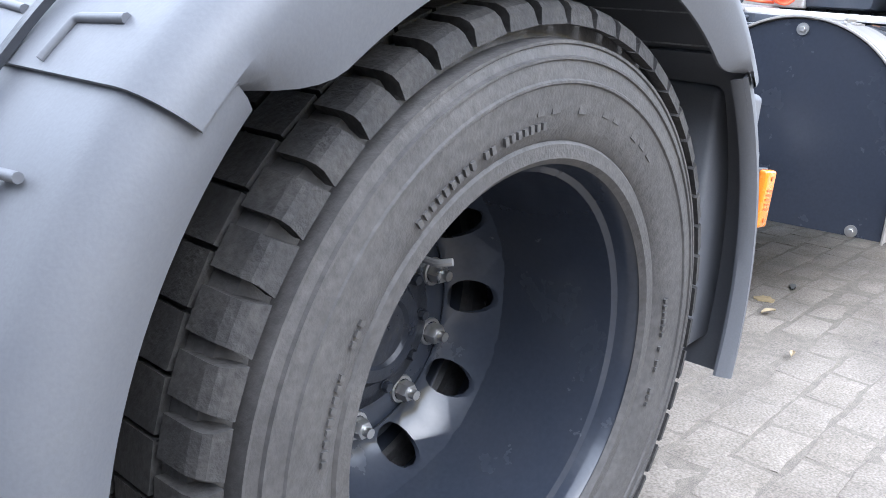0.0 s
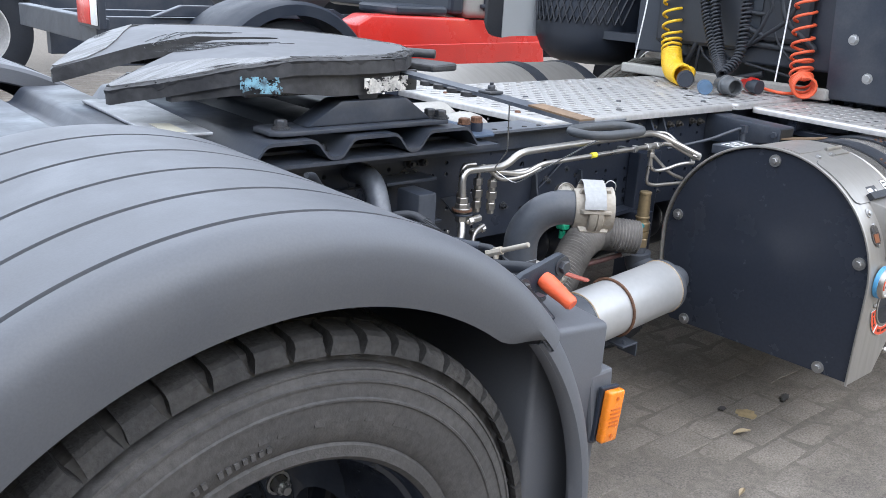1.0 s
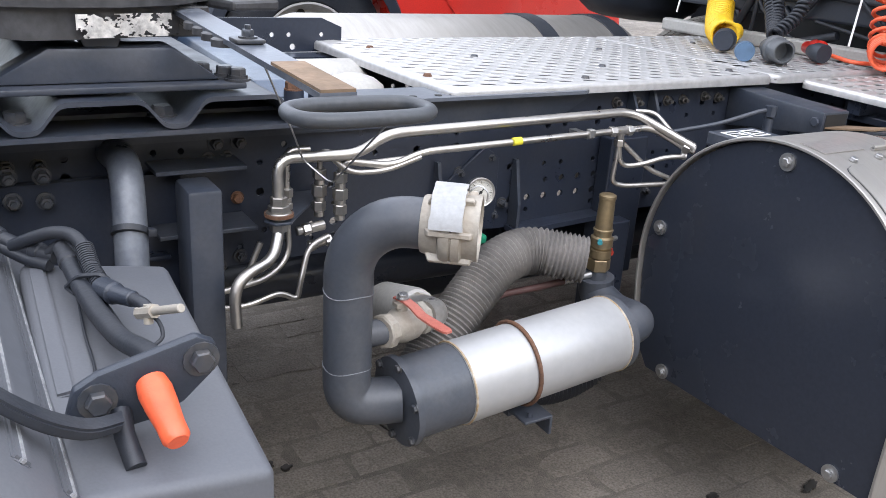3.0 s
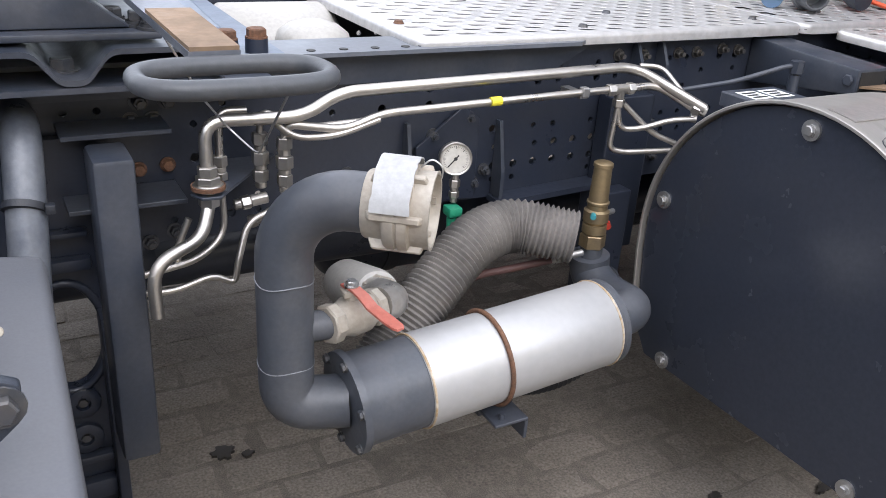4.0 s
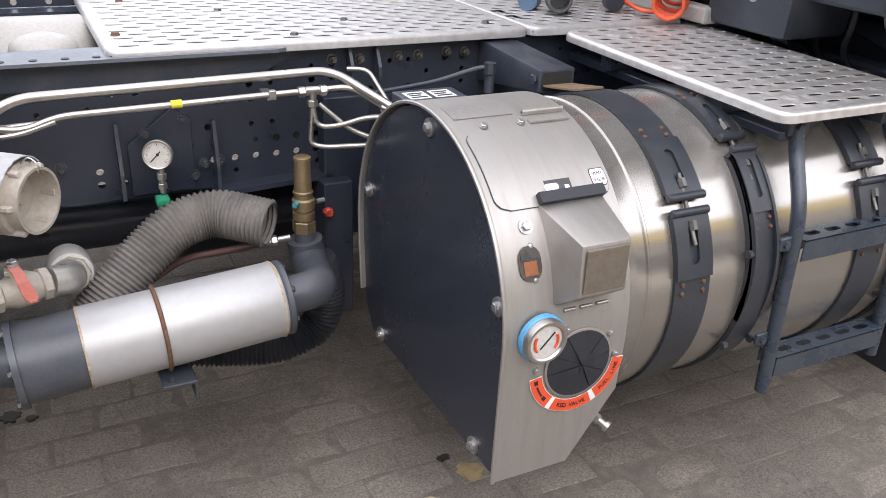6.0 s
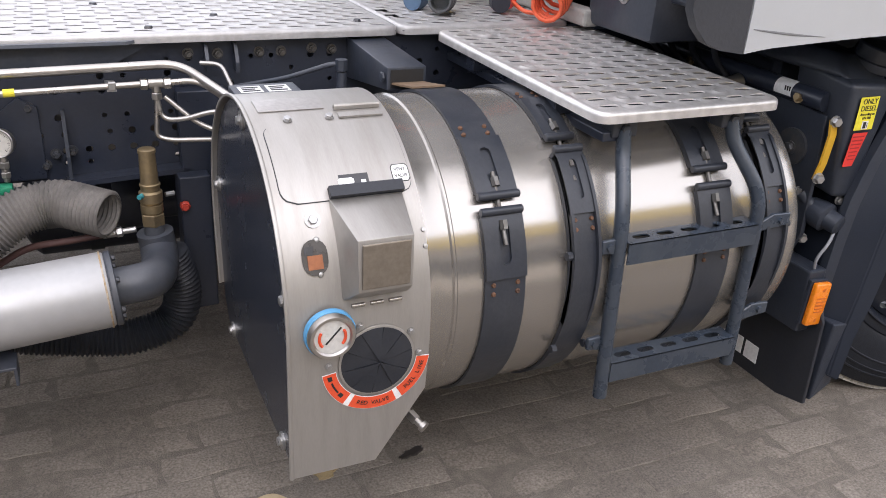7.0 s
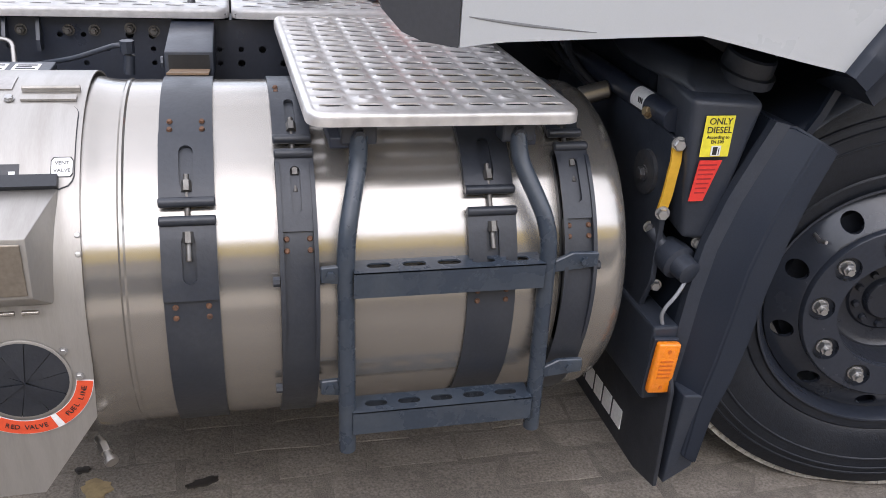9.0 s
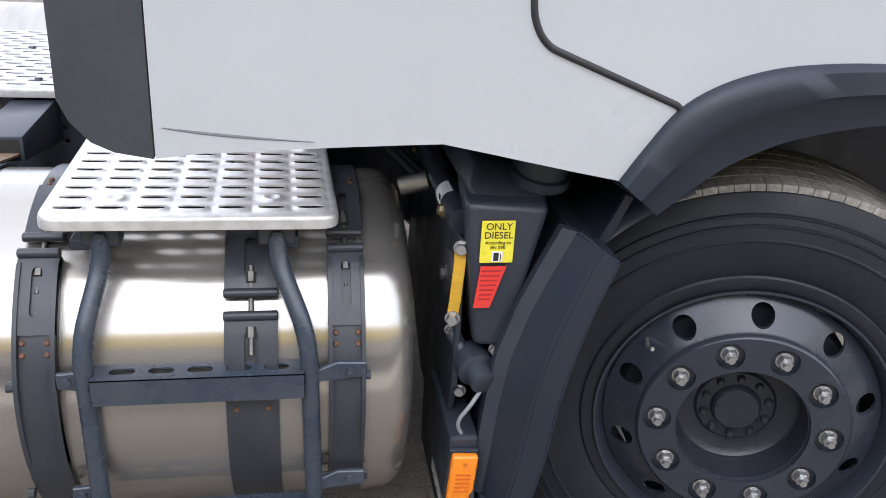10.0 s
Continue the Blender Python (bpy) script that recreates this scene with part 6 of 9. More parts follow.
top_loop = [bm.verts.new((x - (x - cxm) * 0.012, y - (y - cym) * 0.012, fw_z(x) + 0.0045 + 0.0015 * noise.noise((x * 15, y * 15, 2)))) for x, y in skin]
bmesh.ops.triangle_fill(bm, use_beauty=True, use_dissolve=False, edges=[bm.edges.new((top_loop[i], top_loop[(i + 1) % len(top_loop)])) for i in range(len(top_loop))])
part("grease_skin", bm, M_GREASE, fw, smooth=50)
bm = B()
rim_top = [bm.verts.new((x - (x - cxm) * 0.010, y - (y - cym) * 0.010, fw_z(x) + 0.0050)) for x, y in skin]
rim_mid = [bm.verts.new((x + (x - cxm) * 0.004, y + (y - cym) * 0.004, fw_z(x) - 0.002)) for x, y in skin]
rim_low = [bm.verts.new((x - (x - cxm) * 0.002, y - (y - cym) * 0.002, fw_z(x) - q)) for (x, y), q in zip(skin, droop)]
bridge(bm, rim_top, rim_mid)
bridge(bm, rim_mid, rim_low)
part("grease_edge", bm, M_GRIME, fw, smooth=50)
# scraped arcs near the throat, ragged strings of grease along the rim, bare ramps of the fork
bm = B()
for i in range(46):
    side_ = 1 if i % 2 else -1
    rx, ry = rng.uniform(0.13, 0.24), rng.uniform(0.10, 0.17)
    a0, a1 = sorted((rng.uniform(60, 200), rng.uniform(60, 200)))
    a1 = min(a1, a0 + 55)
    pts = [(-1.33 + rx * math.cos(radians(a0 + (a1 - a0) * k / 7)), MID + side_ * (0.03 + ry * abs(math.sin(radians(a0 + (a1 - a0) * k / 7))) + 0.004 * noise.noise((i, k * 0.7, 0))), 0) for k in range(8)]
    strip(bm, [(x, y, fw_z(x) + 0.0052) for x, y, _ in pts], (0, rng.uniform(0.0008, 0.0022), 0), (0, 0, 0.0014))
tagged(part("grease_scrape", bm, M_GREASE2, fw), kind="stuff")
bm = B()
nd = len(skin)
for i in range(230):
    k0 = rng.randrange(nd)
    x0, y0 = skin[k0]
    if abs(y0 - MID) < 0.21 and x0 < -1.0:
        continue
    inset, ln = rng.uniform(0.0, 0.028), rng.randrange(4, 16)
    pts = []
    for k in range(0, ln, 2):
        x, y = skin[(k0 + k) % nd]
        f_ = 1 - inset * (1 + 0.5 * noise.noise((k * 0.3, i, 1.0))) / 0.48
        xx, yy = cxm + (x - cxm) * f_, cym + (y - cym) * f_
        pts.append((xx, yy, fw_z(xx) + 0.0045 - (0.012 * rng.random() if inset < 0.004 else 0)))
    if len(pts) > 2:
        tube(bm, pts, rng.uniform(0.0008, 0.0024), 5)
tagged(part("grease_string", bm, M_GREASE2, fw, smooth=60), kind="stuff")
for side_ in (-1, 1):
    bm = B()
    outer_ = [(-1.43, 0.468), (-1.50, 0.438), (-1.58, 0.382), (-1.66, 0.300), (-1.71, 0.236), (-1.732, 0.210)]
    inner_ = [(-1.43, 0.455), (-1.49, 0.36), (-1.545, 0.26), (-1.60, 0.19), (-1.66, 0.160), (-1.728, 0.185)]
    rows = []
    for (xa, ya), (xb, yb) in zip(outer_, inner_):
        rows.append([bm.verts.new(p) for p in ((xa, MID + side_ * ya, fw_z(xa) + 0.001), (xa, MID + side_ * ya, fw_z(xa) + 0.0062), (xb, MID + side_ * yb, fw_z(xb) + 0.0072), (xb, MID + side_ * yb, fw_z(xb) + 0.001))])
    for p_, q_ in zip(rows, rows[1:]):
        bridge(bm, p_, q_)
    bm.faces.new(rows[0][::-1])
    bm.faces.new(rows[-1])
    part("fork_ramp", bm, M_RAMP, fw, smooth=40)
# bearing brackets
for side in (same_side, flip):
    bm = B()
    ya_, yb_ = sorted((side(0.618), side(0.73)))
    prism(bm, [(-1.485, ya_ + 0.02), (-1.465, ya_), (-0.985, ya_), (-0.985, yb_), (-1.465, yb_), (-1.485, yb_ - 0.02)], "z", 1.030, 1.041, 0.003)
    bracket = part("bearing_bracket", bm, M_FRAME2, fw, smooth=35)
    bm = B()
    prism(bm, [(-1.385, 1.0415), (-1.02, 1.0415), (-1.10, 1.098), (-1.29, 1.098)], "y", *sorted((side(0.645), side(0.72))), 0.006)
    part("bearing_block", bm, M_FRAME2, bracket, smooth=35)
    bm = B()
    rod(bm, (-1.21, side(0.655), 1.115), (-1.21, side(0.74), 1.115), 0.030, 24)
    part("pivot", bm, M_FRAME2, bracket, smooth=40)
    for p in ((-1.445, 0.655), (-1.04, 0.70), (-1.01, 0.665), (-0.995, 0.64)):
        bm = B()
        lathe(bm, (p[0], side(p[1]), 1.041), (0, 0, 1), [(0, 0.022), (0.004, 0.022), (0.004, 0.018), (0.008, 0.018)], 16)
        bolt(bm, (p[0], side(p[1]), 1.048), (0, 0, 1), 0.013, 0.015, 1.2)
        part("bolt", bm, M_BOLTD, bracket, smooth=40)
# release handle bar with loop grip
bar = group_of("release_handle", fw, "steel release bar with a grey rubber-coated loop grip")
bm = B()
strip(bm, [(-1.06, 0.74, 1.15), (-1.056, 0.38, 1.135), (-1.036, 0.125, 1.115)], (0.048, 0, 0), (0, 0, 0.008))
part("flat_bar", bm, M_WORN, bar)
# notched cam edge and the catch at the plate's rim
for k in range(4):
    bm = B()
    yk = 0.600 - 0.050 * k
    lathe(bm, (-1.074, yk, 1.124 + 0.014 * (yk - 0.38) / 0.36), (0, 0, 1), [(0, 0), (0, 0.019), (0.010, 0.019), (0.012, 0.016), (0.012, 0)], 16)
    part("cam_tooth", bm, M_GRIME, bar, smooth=40)
bm = B()
hull8(bm, [(-1.045, 0.83, 1.150), (-0.955, 0.80, 1.150), (-0.895, 0.70, 1.150), (-0.985, 0.69, 1.150)], [(-1.045, 0.83, 1.172), (-0.955, 0.80, 1.176), (-0.895, 0.70, 1.172), (-0.985, 0.69, 1.168)], 0.006)
catch = part("catch", bm, M_GRIME, bar, "greasy steel catch at the rim of the coupling")
bm = B()
rod(bm, (-1.00, 0.88, 1.188), (-0.905, 0.78, 1.186), 0.012, 14, bevel=0.003)
box(bm, -1.04, -1.00, 0.82, 0.90, 1.170, 1.198, 0.006)
part("catch_pin", bm, M_GRIME, catch, smooth=40)
bm = B()
strip(bm, [(-1.0475, 0.262, 1.1325), (-1.036, 0.125, 1.121)], (0.046, 0, 0), (0, 0, 0.004))
part("bar_end", bm, M_TAN, bar)
bm = B()
box(bm, -1.078, -1.036, 0.375, 0.415, 1.140, 1.146, 0.002)
bolt(bm, (-1.056, 0.395, 1.146), (0, 0, 1), 0.008, 0.012, 1.7, stud=0.006)
part("pivot_bolt", bm, M_BOLTD, bar, smooth=40)
bm = B()
loop = []
for i in range(48):
    a = 2 * math.pi * i / 48
    cx_ = math.copysign(min(1, abs(math.cos(a)) ** 0.55), math.cos(a))
    sx_ = math.copysign(min(1, abs(math.sin(a)) ** 0.75), math.sin(a))
    loop.append(Vector((-1.031 + 0.0845 * cx_, 0.076 + 0.043 * sx_, 1.107)))
tube(bm, loop, 0.0090, 14, closed=True)
part("loop_grip", bm, material("grey_rubber", (0.05, 0.055, 0.062), 0.5, mix=(0.08, 0.08, 0.085), mix_scale=30), bar, smooth=60)
bm = B()
tube(bm, rounded([(-1.06, 0.33, 1.13), (-0.985, 0.40, 1.00), (-0.93, 0.50, 0.93), (-0.90, 0.45, 0.90), (-0.96, 0.12, 1.09)], 0.02, 3), 0.0016, 5)
part("wire_cord", bm, M_BOLT, bar)

# corrugated mounting plate on the rails
bm = B()
wave = []
for k in range(-4, 3):
    x = -1.225 + 0.225 * k
    wave += [(x - 0.062, 1.024), (x + 0.062, 1.024), (x + 0.095, 0.982), (x + 0.130, 0.982)]
wave = [(max(-2.0, min(-0.90, x)), z) for x, z in wave if -2.05 < x < -0.89]
wave = [(p.x, p.y) for p in rounded([(x, z, 0) for x, z in wave], 0.013, 4)]
low = [(x, z - 0.008) for x, z in wave]
for side in (0,):
    a = [bm.verts.new((x, 0.592, z)) for x, z in wave]
    b = [bm.verts.new((x, 1.608, z)) for x, z in wave]
    c = [bm.verts.new((x, 0.592, z)) for x, z in low]
    e = [bm.verts.new((x, 1.608, z)) for x, z in low]
    for k in range(len(wave) - 1):
        bm.faces.new((a[k], a[k + 1], b[k + 1], b[k]))
        bm.faces.new((c[k], c[k + 1], e[k + 1], e[k]))
        bm.faces.new((a[k], a[k + 1], c[k + 1], c[k]))
        bm.faces.new((b[k], b[k + 1], e[k + 1], e[k]))
    for k in (0, -1):
        bm.faces.new((a[k], b[k], e[k], c[k]))
mount = part("corrugated_mount", bm, M_FRAME2, truck, "dark corrugated steel mounting plate under the coupling", smooth=30)
# pale cover plate with a cream label under the fork
bm = B()
hull8(bm, [(-1.70, 0.74, 1.026), (-1.575, 0.72, 1.026), (-1.535, 1.24, 1.026), (-1.68, 1.26, 1.026)], [(-1.70, 0.74, 1.033), (-1.575, 0.72, 1.033), (-1.535, 1.24, 1.033), (-1.68, 1.26, 1.033)], 0.002)
cover = part("cover_plate", bm, material("pale_scuffed_plate", (0.40, 0.41, 0.43), 0.38, metal=0.2, mix=(0.16, 0.165, 0.175), mix_scale=7, mix_amount=0.8, bump=0.1, bump_scale=60), truck, "pale scuffed plate under the coupling fork")
bm = B()
hull8(bm, [(-1.663, 0.863, 1.0335), (-1.62, 0.847, 1.0335), (-1.626, 0.708 + 0.03, 1.0335), (-1.669, 0.724 + 0.03, 1.0335)], [(-1.663, 0.863, 1.0345), (-1.62, 0.847, 1.0345), (-1.626, 0.738, 1.0345), (-1.669, 0.754, 1.0345)])
part("cream_label", bm, material("cream_label", (0.47, 0.45, 0.36), 0.55, mix=(0.5, 0.46, 0.36), mix_scale=30), cover)
bm = B()
strip(bm, [(-2.0, 0.66, 0.968), (-0.83, 0.66, 0.968)], (0, 0.14, 0), (0, 0, 0.008))
part("mount_flange", bm, M_FRAME2, truck)
bm = B()
strip(bm, [(-2.0, 1.54, 0.968), (-0.83, 1.54, 0.968)], (0, 0.14, 0), (0, 0, 0.008))
part("mount_flange", bm, M_FRAME2, truck)
for bx in (-1.345, -1.12):
    bm = B()
    bolt(bm, (bx, 0.66, 0.982), (0, 0, 1), 0.016, 0.018, 1.6)
    part("bolt", bm, M_BOLTD, mount, smooth=40)
# sloping cross channel with rusty bolts
bm = B()
prism(bm, [(-0.915, 0.665), (-0.895, 0.632), (-0.808, 0.632), (-0.783, 0.665), (-0.770, 1.57), (-0.885, 1.57)], "z", 0.982, 0.990, 0.002, 1)
hull8(bm, [(-0.93, 0.72, 0.991), (-0.84, 0.72, 0.991), (-0.80, 1.5, 0.991), (-0.90, 1.5, 0.991)], [(-0.92, 0.78, 1.014), (-0.86, 0.78, 1.014), (-0.82, 1.44, 1.014), (-0.885, 1.44, 1.014)], 0.004)
cross = part("cross_channel", bm, M_BLUE2, truck, "blue-grey cross channel bolted over the rails")
for p in ((-0.877, 0.680), (-0.826, 0.688), (-0.865, 1.53), (-0.81, 1.53)):
    bm = B()
    rod(bm, (*p, 0.990), (*p, 1.013), 0.0185, 16)
    part("spacer", bm, M_FRAME, cross, smooth=40)
    bm = B()
    bolt(bm, (*p, 1.013), (0, 0, 1), 0.0145, 0.016, 1.25)
    part("rusty_bolt", bm, M_RUST, cross, smooth=40)
# white air reservoir between the rails
bm = B()
lathe(bm, (-0.80, 1.19, 0.862), (1, 0, 0), [(0, 0), (0.005, 0.06), (0.02, 0.100), (0.05, 0.122), (0.27, 0.122), (0.295, 0.105), (0.312, 0.06), (0.316, 0)], 40)
part("air_reservoir", bm, M_WHITE, truck, "white cylindrical air reservoir between the rails", smooth=50)
bm = B()
lathe(bm, (-0.63, 0.955, 0.78), (0, 0, 1), [(0, 0), (0.005, 0.05), (0.03, 0.075), (0.165, 0.076), (0.185, 0.070), (0.200, 0.050), (0.208, 0.025), (0.210, 0)], 36)
part("air_reservoir", bm, M_WHITE, truck, "white rounded air reservoir between the rails", smooth=50)

# ---- filling pipework and silencer between mudguard and tank ----
def pipe(name, pts, r, mat, parent, rad=0.03, n=12, label="", smooth=50):
    bm = B()
    tube(bm, rounded(pts, rad, 7), r, n)
    return part(name, bm, mat, parent, label, smooth)


def fitting(parent, p, d, sizes, mat=None, n=6):
    """A row of hexagon nuts and collars along d from p: (length, radius, sides)."""
    bm = B()
    d = Vector(d).normalized()
    p = Vector(p)
    for ln, r, k in sizes:
        rod(bm, p, p + d * ln, r, k, bevel=min(0.0015, r * 0.15))
        p = p + d * ln
    return part("fitting", bm, mat or M_PIPE, parent, smooth=30)


lines = group_of("gas_lines", truck, "bent stainless steel gas pipes with screwed fittings")
pipe("pipe", [(-1.038, 0.54, 0.622), (-1.040, 0.545, 0.708), (-0.955, 0.575, 0.728), (-0.936, 0.60, 0.775)], 0.0105, M_PIPE, lines, 0.05)
pipe("pipe", [(-0.936, 0.603, 0.835), (-0.936, 0.610, 0.905), (-0.77, 0.622, 0.897), (-0.705, 0.632, 0.930), (-0.055, 0.655, 0.936), (0.05, 0.545, 0.870)], 0.0105, M_PIPE, lines, 0.045)
fitting(lines, (-0.936, 0.601, 0.770), (0, 0.02, 1), [(0.018, 0.017, 6), (0.010, 0.015, 16), (0.010, 0.024, 20), (0.012, 0.020, 6), (0.016, 0.016, 6)])
bm = B()
rod(bm, (-0.936, 0.601, 0.800), (-0.936, 0.601, 0.806), 0.027, 20)
part("rust_collar", bm, M_RUST, lines, smooth=40)
pipe("pipe", [(-0.905, 0.645, 0.835), (-0.905, 0.645, 0.91), (-0.86, 0.645, 0.908)], 0.007, M_PIPE, lines)
fitting(lines, (-0.905, 0.645, 0.795), (0, 0, 1), [(0.014, 0.012, 6), (0.010, 0.010, 12), (0.018, 0.0125, 6)])
pipe("pipe", [(-0.905, 0.645, 0.80), (-0.905, 0.63, 0.705), (-0.955, 0.61, 0.675), (-1.05, 0.60, 0.666)], 0.006, M_PIPE, lines, 0.03)
pipe("pipe", [(-0.965, 0.62, 0.745), (-0.985, 0.62, 0.70), (-0.99, 0.61, 0.67)], 0.006, M_PIPE, lines)
# upright fittings with elbows
for fx, fy, fz in ((-0.835, 0.655, 0.77), (-0.800, 0.635, 0.765)):
    fitting(lines, (fx, fy, fz), (0, 0, 1), [(0.012, 0.010, 12), (0.020, 0.0135, 6), (0.010, 0.011, 12), (0.022, 0.015, 6), (0.012, 0.010, 12), (0.020, 0.0135, 6)])
fitting(lines, (-0.885, 0.645, 0.748), (1, 0, 0.12), [(0.012, 0.009, 12), (0.016, 0.012, 6), (0.030, 0.010, 12)])
fitting(lines, (-0.862, 0.640, 0.715), (1, 0, 0.25), [(0.014, 0.011, 6), (0.020, 0.0085, 12), (0.014, 0.0125, 6)])
pipe("pipe", [(-0.825, 0.632, 0.735), (-0.87, 0.62, 0.725), (-0.895, 0.60, 0.66), (-0.90, 0.60, 0.625), (-0.935, 0.60, 0.648), (-1.00, 0.60, 0.63), (-1.05, 0.605, 0.632)], 0.0058, M_PIPE, lines, 0.03)
pipe("pipe", [(-0.835, 0.655, 0.865), (-0.835, 0.65, 0.905), (-0.76, 0.64, 0.872), (-0.66, 0.62, 0.882), (-0.62, 0.615, 0.892)], 0.0055, M_PIPE, lines, 0.03)
pipe("pipe", [(-0.800, 0.635, 0.862), (-0.795, 0.625, 0.885), (-0.70, 0.615, 0.870), (-0.635, 0.613, 0.894), (-0.12, 0.622, 0.902)], 0.0075, M_PIPE, lines, 0.03)
pipe("pipe", [(-0.83, 0.63, 0.902), (-0.79, 0.62, 0.862), (-0.715, 0.612, 0.862), (-0.64, 0.610, 0.885)], 0.0058, M_PIPE, lines, 0.03)
bm = B()
rod(bm, (-0.418, 0.6145, 0.8988), (-0.396, 0.6148, 0.8992), 0.0086, 14)
part("yellow_tape", bm, M_LABELY, lines)
# tee and the small bends beyond it
fitting(lines, (-0.145, 0.621, 0.9015), (1, 0, 0), [(0.016, 0.0125, 6), (0.034, 0.0105, 12), (0.016, 0.0125, 6)])
fitting(lines, (-0.112, 0.621, 0.900), (0, 0, -1), [(0.018, 0.010, 12), (0.016, 0.0125, 6)])
for pts, r in (([(-0.085, 0.622, 0.902), (-0.02, 0.62, 0.905), (0.045, 0.56, 0.862)], 0.0075),
               ([(-0.112, 0.621, 0.87), (-0.120, 0.62, 0.78), (-0.09, 0.61, 0.772), (0.02, 0.58, 0.775)], 0.006),
               ([(-0.112, 0.621, 0.87), (-0.105, 0.615, 0.82), (-0.06, 0.60, 0.822), (0.0, 0.58, 0.842), (0.045, 0.56, 0.845)], 0.006),
               ([(-0.095, 0.625, 0.87), (-0.03, 0.60, 0.81), (0.02, 0.58, 0.79)], 0.006),
               ([(0.0, 0.70, 0.925), (0.045, 0.68, 0.925), (0.06, 0.60, 0.87)], 0.006)):
    pipe("pipe", pts, r, M_PIPE, lines, 0.03)
fitting(lines, (0.035, 0.565, 0.872), (0.7, -0.6, -0.3), [(0.016, 0.015, 6), (0.014, 0.012, 12)])
fitting(lines, (0.04, 0.572, 0.848), (0.7, -0.6, -0.1), [(0.014, 0.012, 6)])
bm = B()
strip(bm, [(-0.205, 0.68, 0.895), (-0.205, 0.615, 0.895)], (0.02, 0, 0), (0, 0, 0.01))
box(bm, -0.212, -0.196, 0.609, 0.625, 0.893, 0.912, 0.002)
part("pipe_clip", bm, M_BOLT, lines)
bm = B()
prism(bm, [(-0.964, 0.602), (-0.952, 0.576), (-0.922, 0.574), (-0.904, 0.600), (-0.850, 0.665), (-0.780, 0.748), (-0.885, 0.748), (-0.930, 0.660)], "z", 0.789, 0.794, 0.001, 1)
part("bulkhead_bracket", bm, M_FRAME2, truck)

# silencer
sil = group_of("silencer", truck, "silver-painted cylindrical silencer with dark grey elbow pipes")
ax0, ax1 = Vector((-0.785, 0.398, 0.484)), Vector((-0.264, 0.408, 0.518))
dv = (ax1 - ax0).normalized()
bm = B()
lathe(bm, ax0, dv, [(0, 0), (0, 0.086), (0.012, 0.087), (0.0125, 0.079), (0.125, 0.079), (0.125, 0)], 48)
part("dark_end", bm, M_PVC, sil, smooth=40)
bm = B()
L = (ax1 - ax0).length
lathe(bm, ax0, dv, [(0.124, 0), (0.124, 0.0805), (0.128, 0.082), (L - 0.012, 0.082), (L - 0.004, 0.079), (L, 0.07), (L, 0)], 48)
part("body", bm, M_SILVER, sil, smooth=40)
for s in (0.1265, L - 0.010):
    bm = B()
    rg = [ax0 + dv * s + (frame_of(dv)[1] * math.cos(a) + frame_of(dv)[2] * math.sin(a)) * 0.0818 for a in [2 * math.pi * i / 48 for i in range(48)]]
    tube(bm, rg, 0.0022, 6, closed=True)
    part("rusty_seam", bm, material("seam_rust", (0.36, 0.25, 0.13), 0.7, mix=(0.5, 0.45, 0.38), mix_scale=60, mix_amount=0.8), sil, smooth=60)
bm = B()
lathe(bm, ax0, dv, [(L - 0.003, 0.0), (L - 0.003, 0.078), (L + 0.001, 0.0815), (L + 0.010, 0.0815), (L + 0.012, 0.079), (L + 0.012, 0.0)], 48)
end_flange = part("end_flange", bm, M_PVC, sil, "dark end flange with rust along its edge", smooth=40)
for a in (20, 80, 140, 200, 260, 320):
    u_, w_ = frame_of(dv)[1:]
    bm = B()
    bolt(bm, ax0 + dv * (L + 0.012) + (u_ * math.cos(radians(a)) + w_ * math.sin(radians(a))) * 0.066, dv, 0.006, 0.008, 1.3)
    part("bolt", bm, M_BOLTD, end_flange, smooth=40)
for a in (40, 100, 160, 220, 280, 340):
    u_, w_ = frame_of(dv)[1:]
    bm = B()
    bolt(bm, ax0 + (u_ * math.cos(radians(a)) + w_ * math.sin(radians(a))) * 0.079, -dv, 0.007, 0.008, 1.3)
    part("bolt", bm, M_BOLTD, sil, smooth=40)
# rusty clamp round the body, on a small foot
cs = 0.272
u_, w_ = frame_of(dv)[1:]
bm = B()
cl = []
for i in range(33):
    a = 2 * math.pi * i / 32
    cl.append(ax0 + dv * cs + (u_ * math.cos(a) + w_ * math.sin(a)) * 0.0855)
tube(bm, cl[:-1], 0.0045, 8, closed=True)
part("u_clamp", bm, M_RUST, sil, smooth=60)
bm = B()
box(bm, -0.530, -0.462, 0.330, 0.395, 0.402, 0.408, 0.001, 1)
box(bm, -0.468, -0.462, 0.330, 0.395, 0.365, 0.402)
box(bm, -0.525, -0.468, 0.395, 0.745, 0.385, 0.402)
rod(bm, (-0.510, 0.345, 0.40), (-0.510, 0.345, 0.42), 0.005, 8)
part("foot", bm, M_FRAME2, sil)
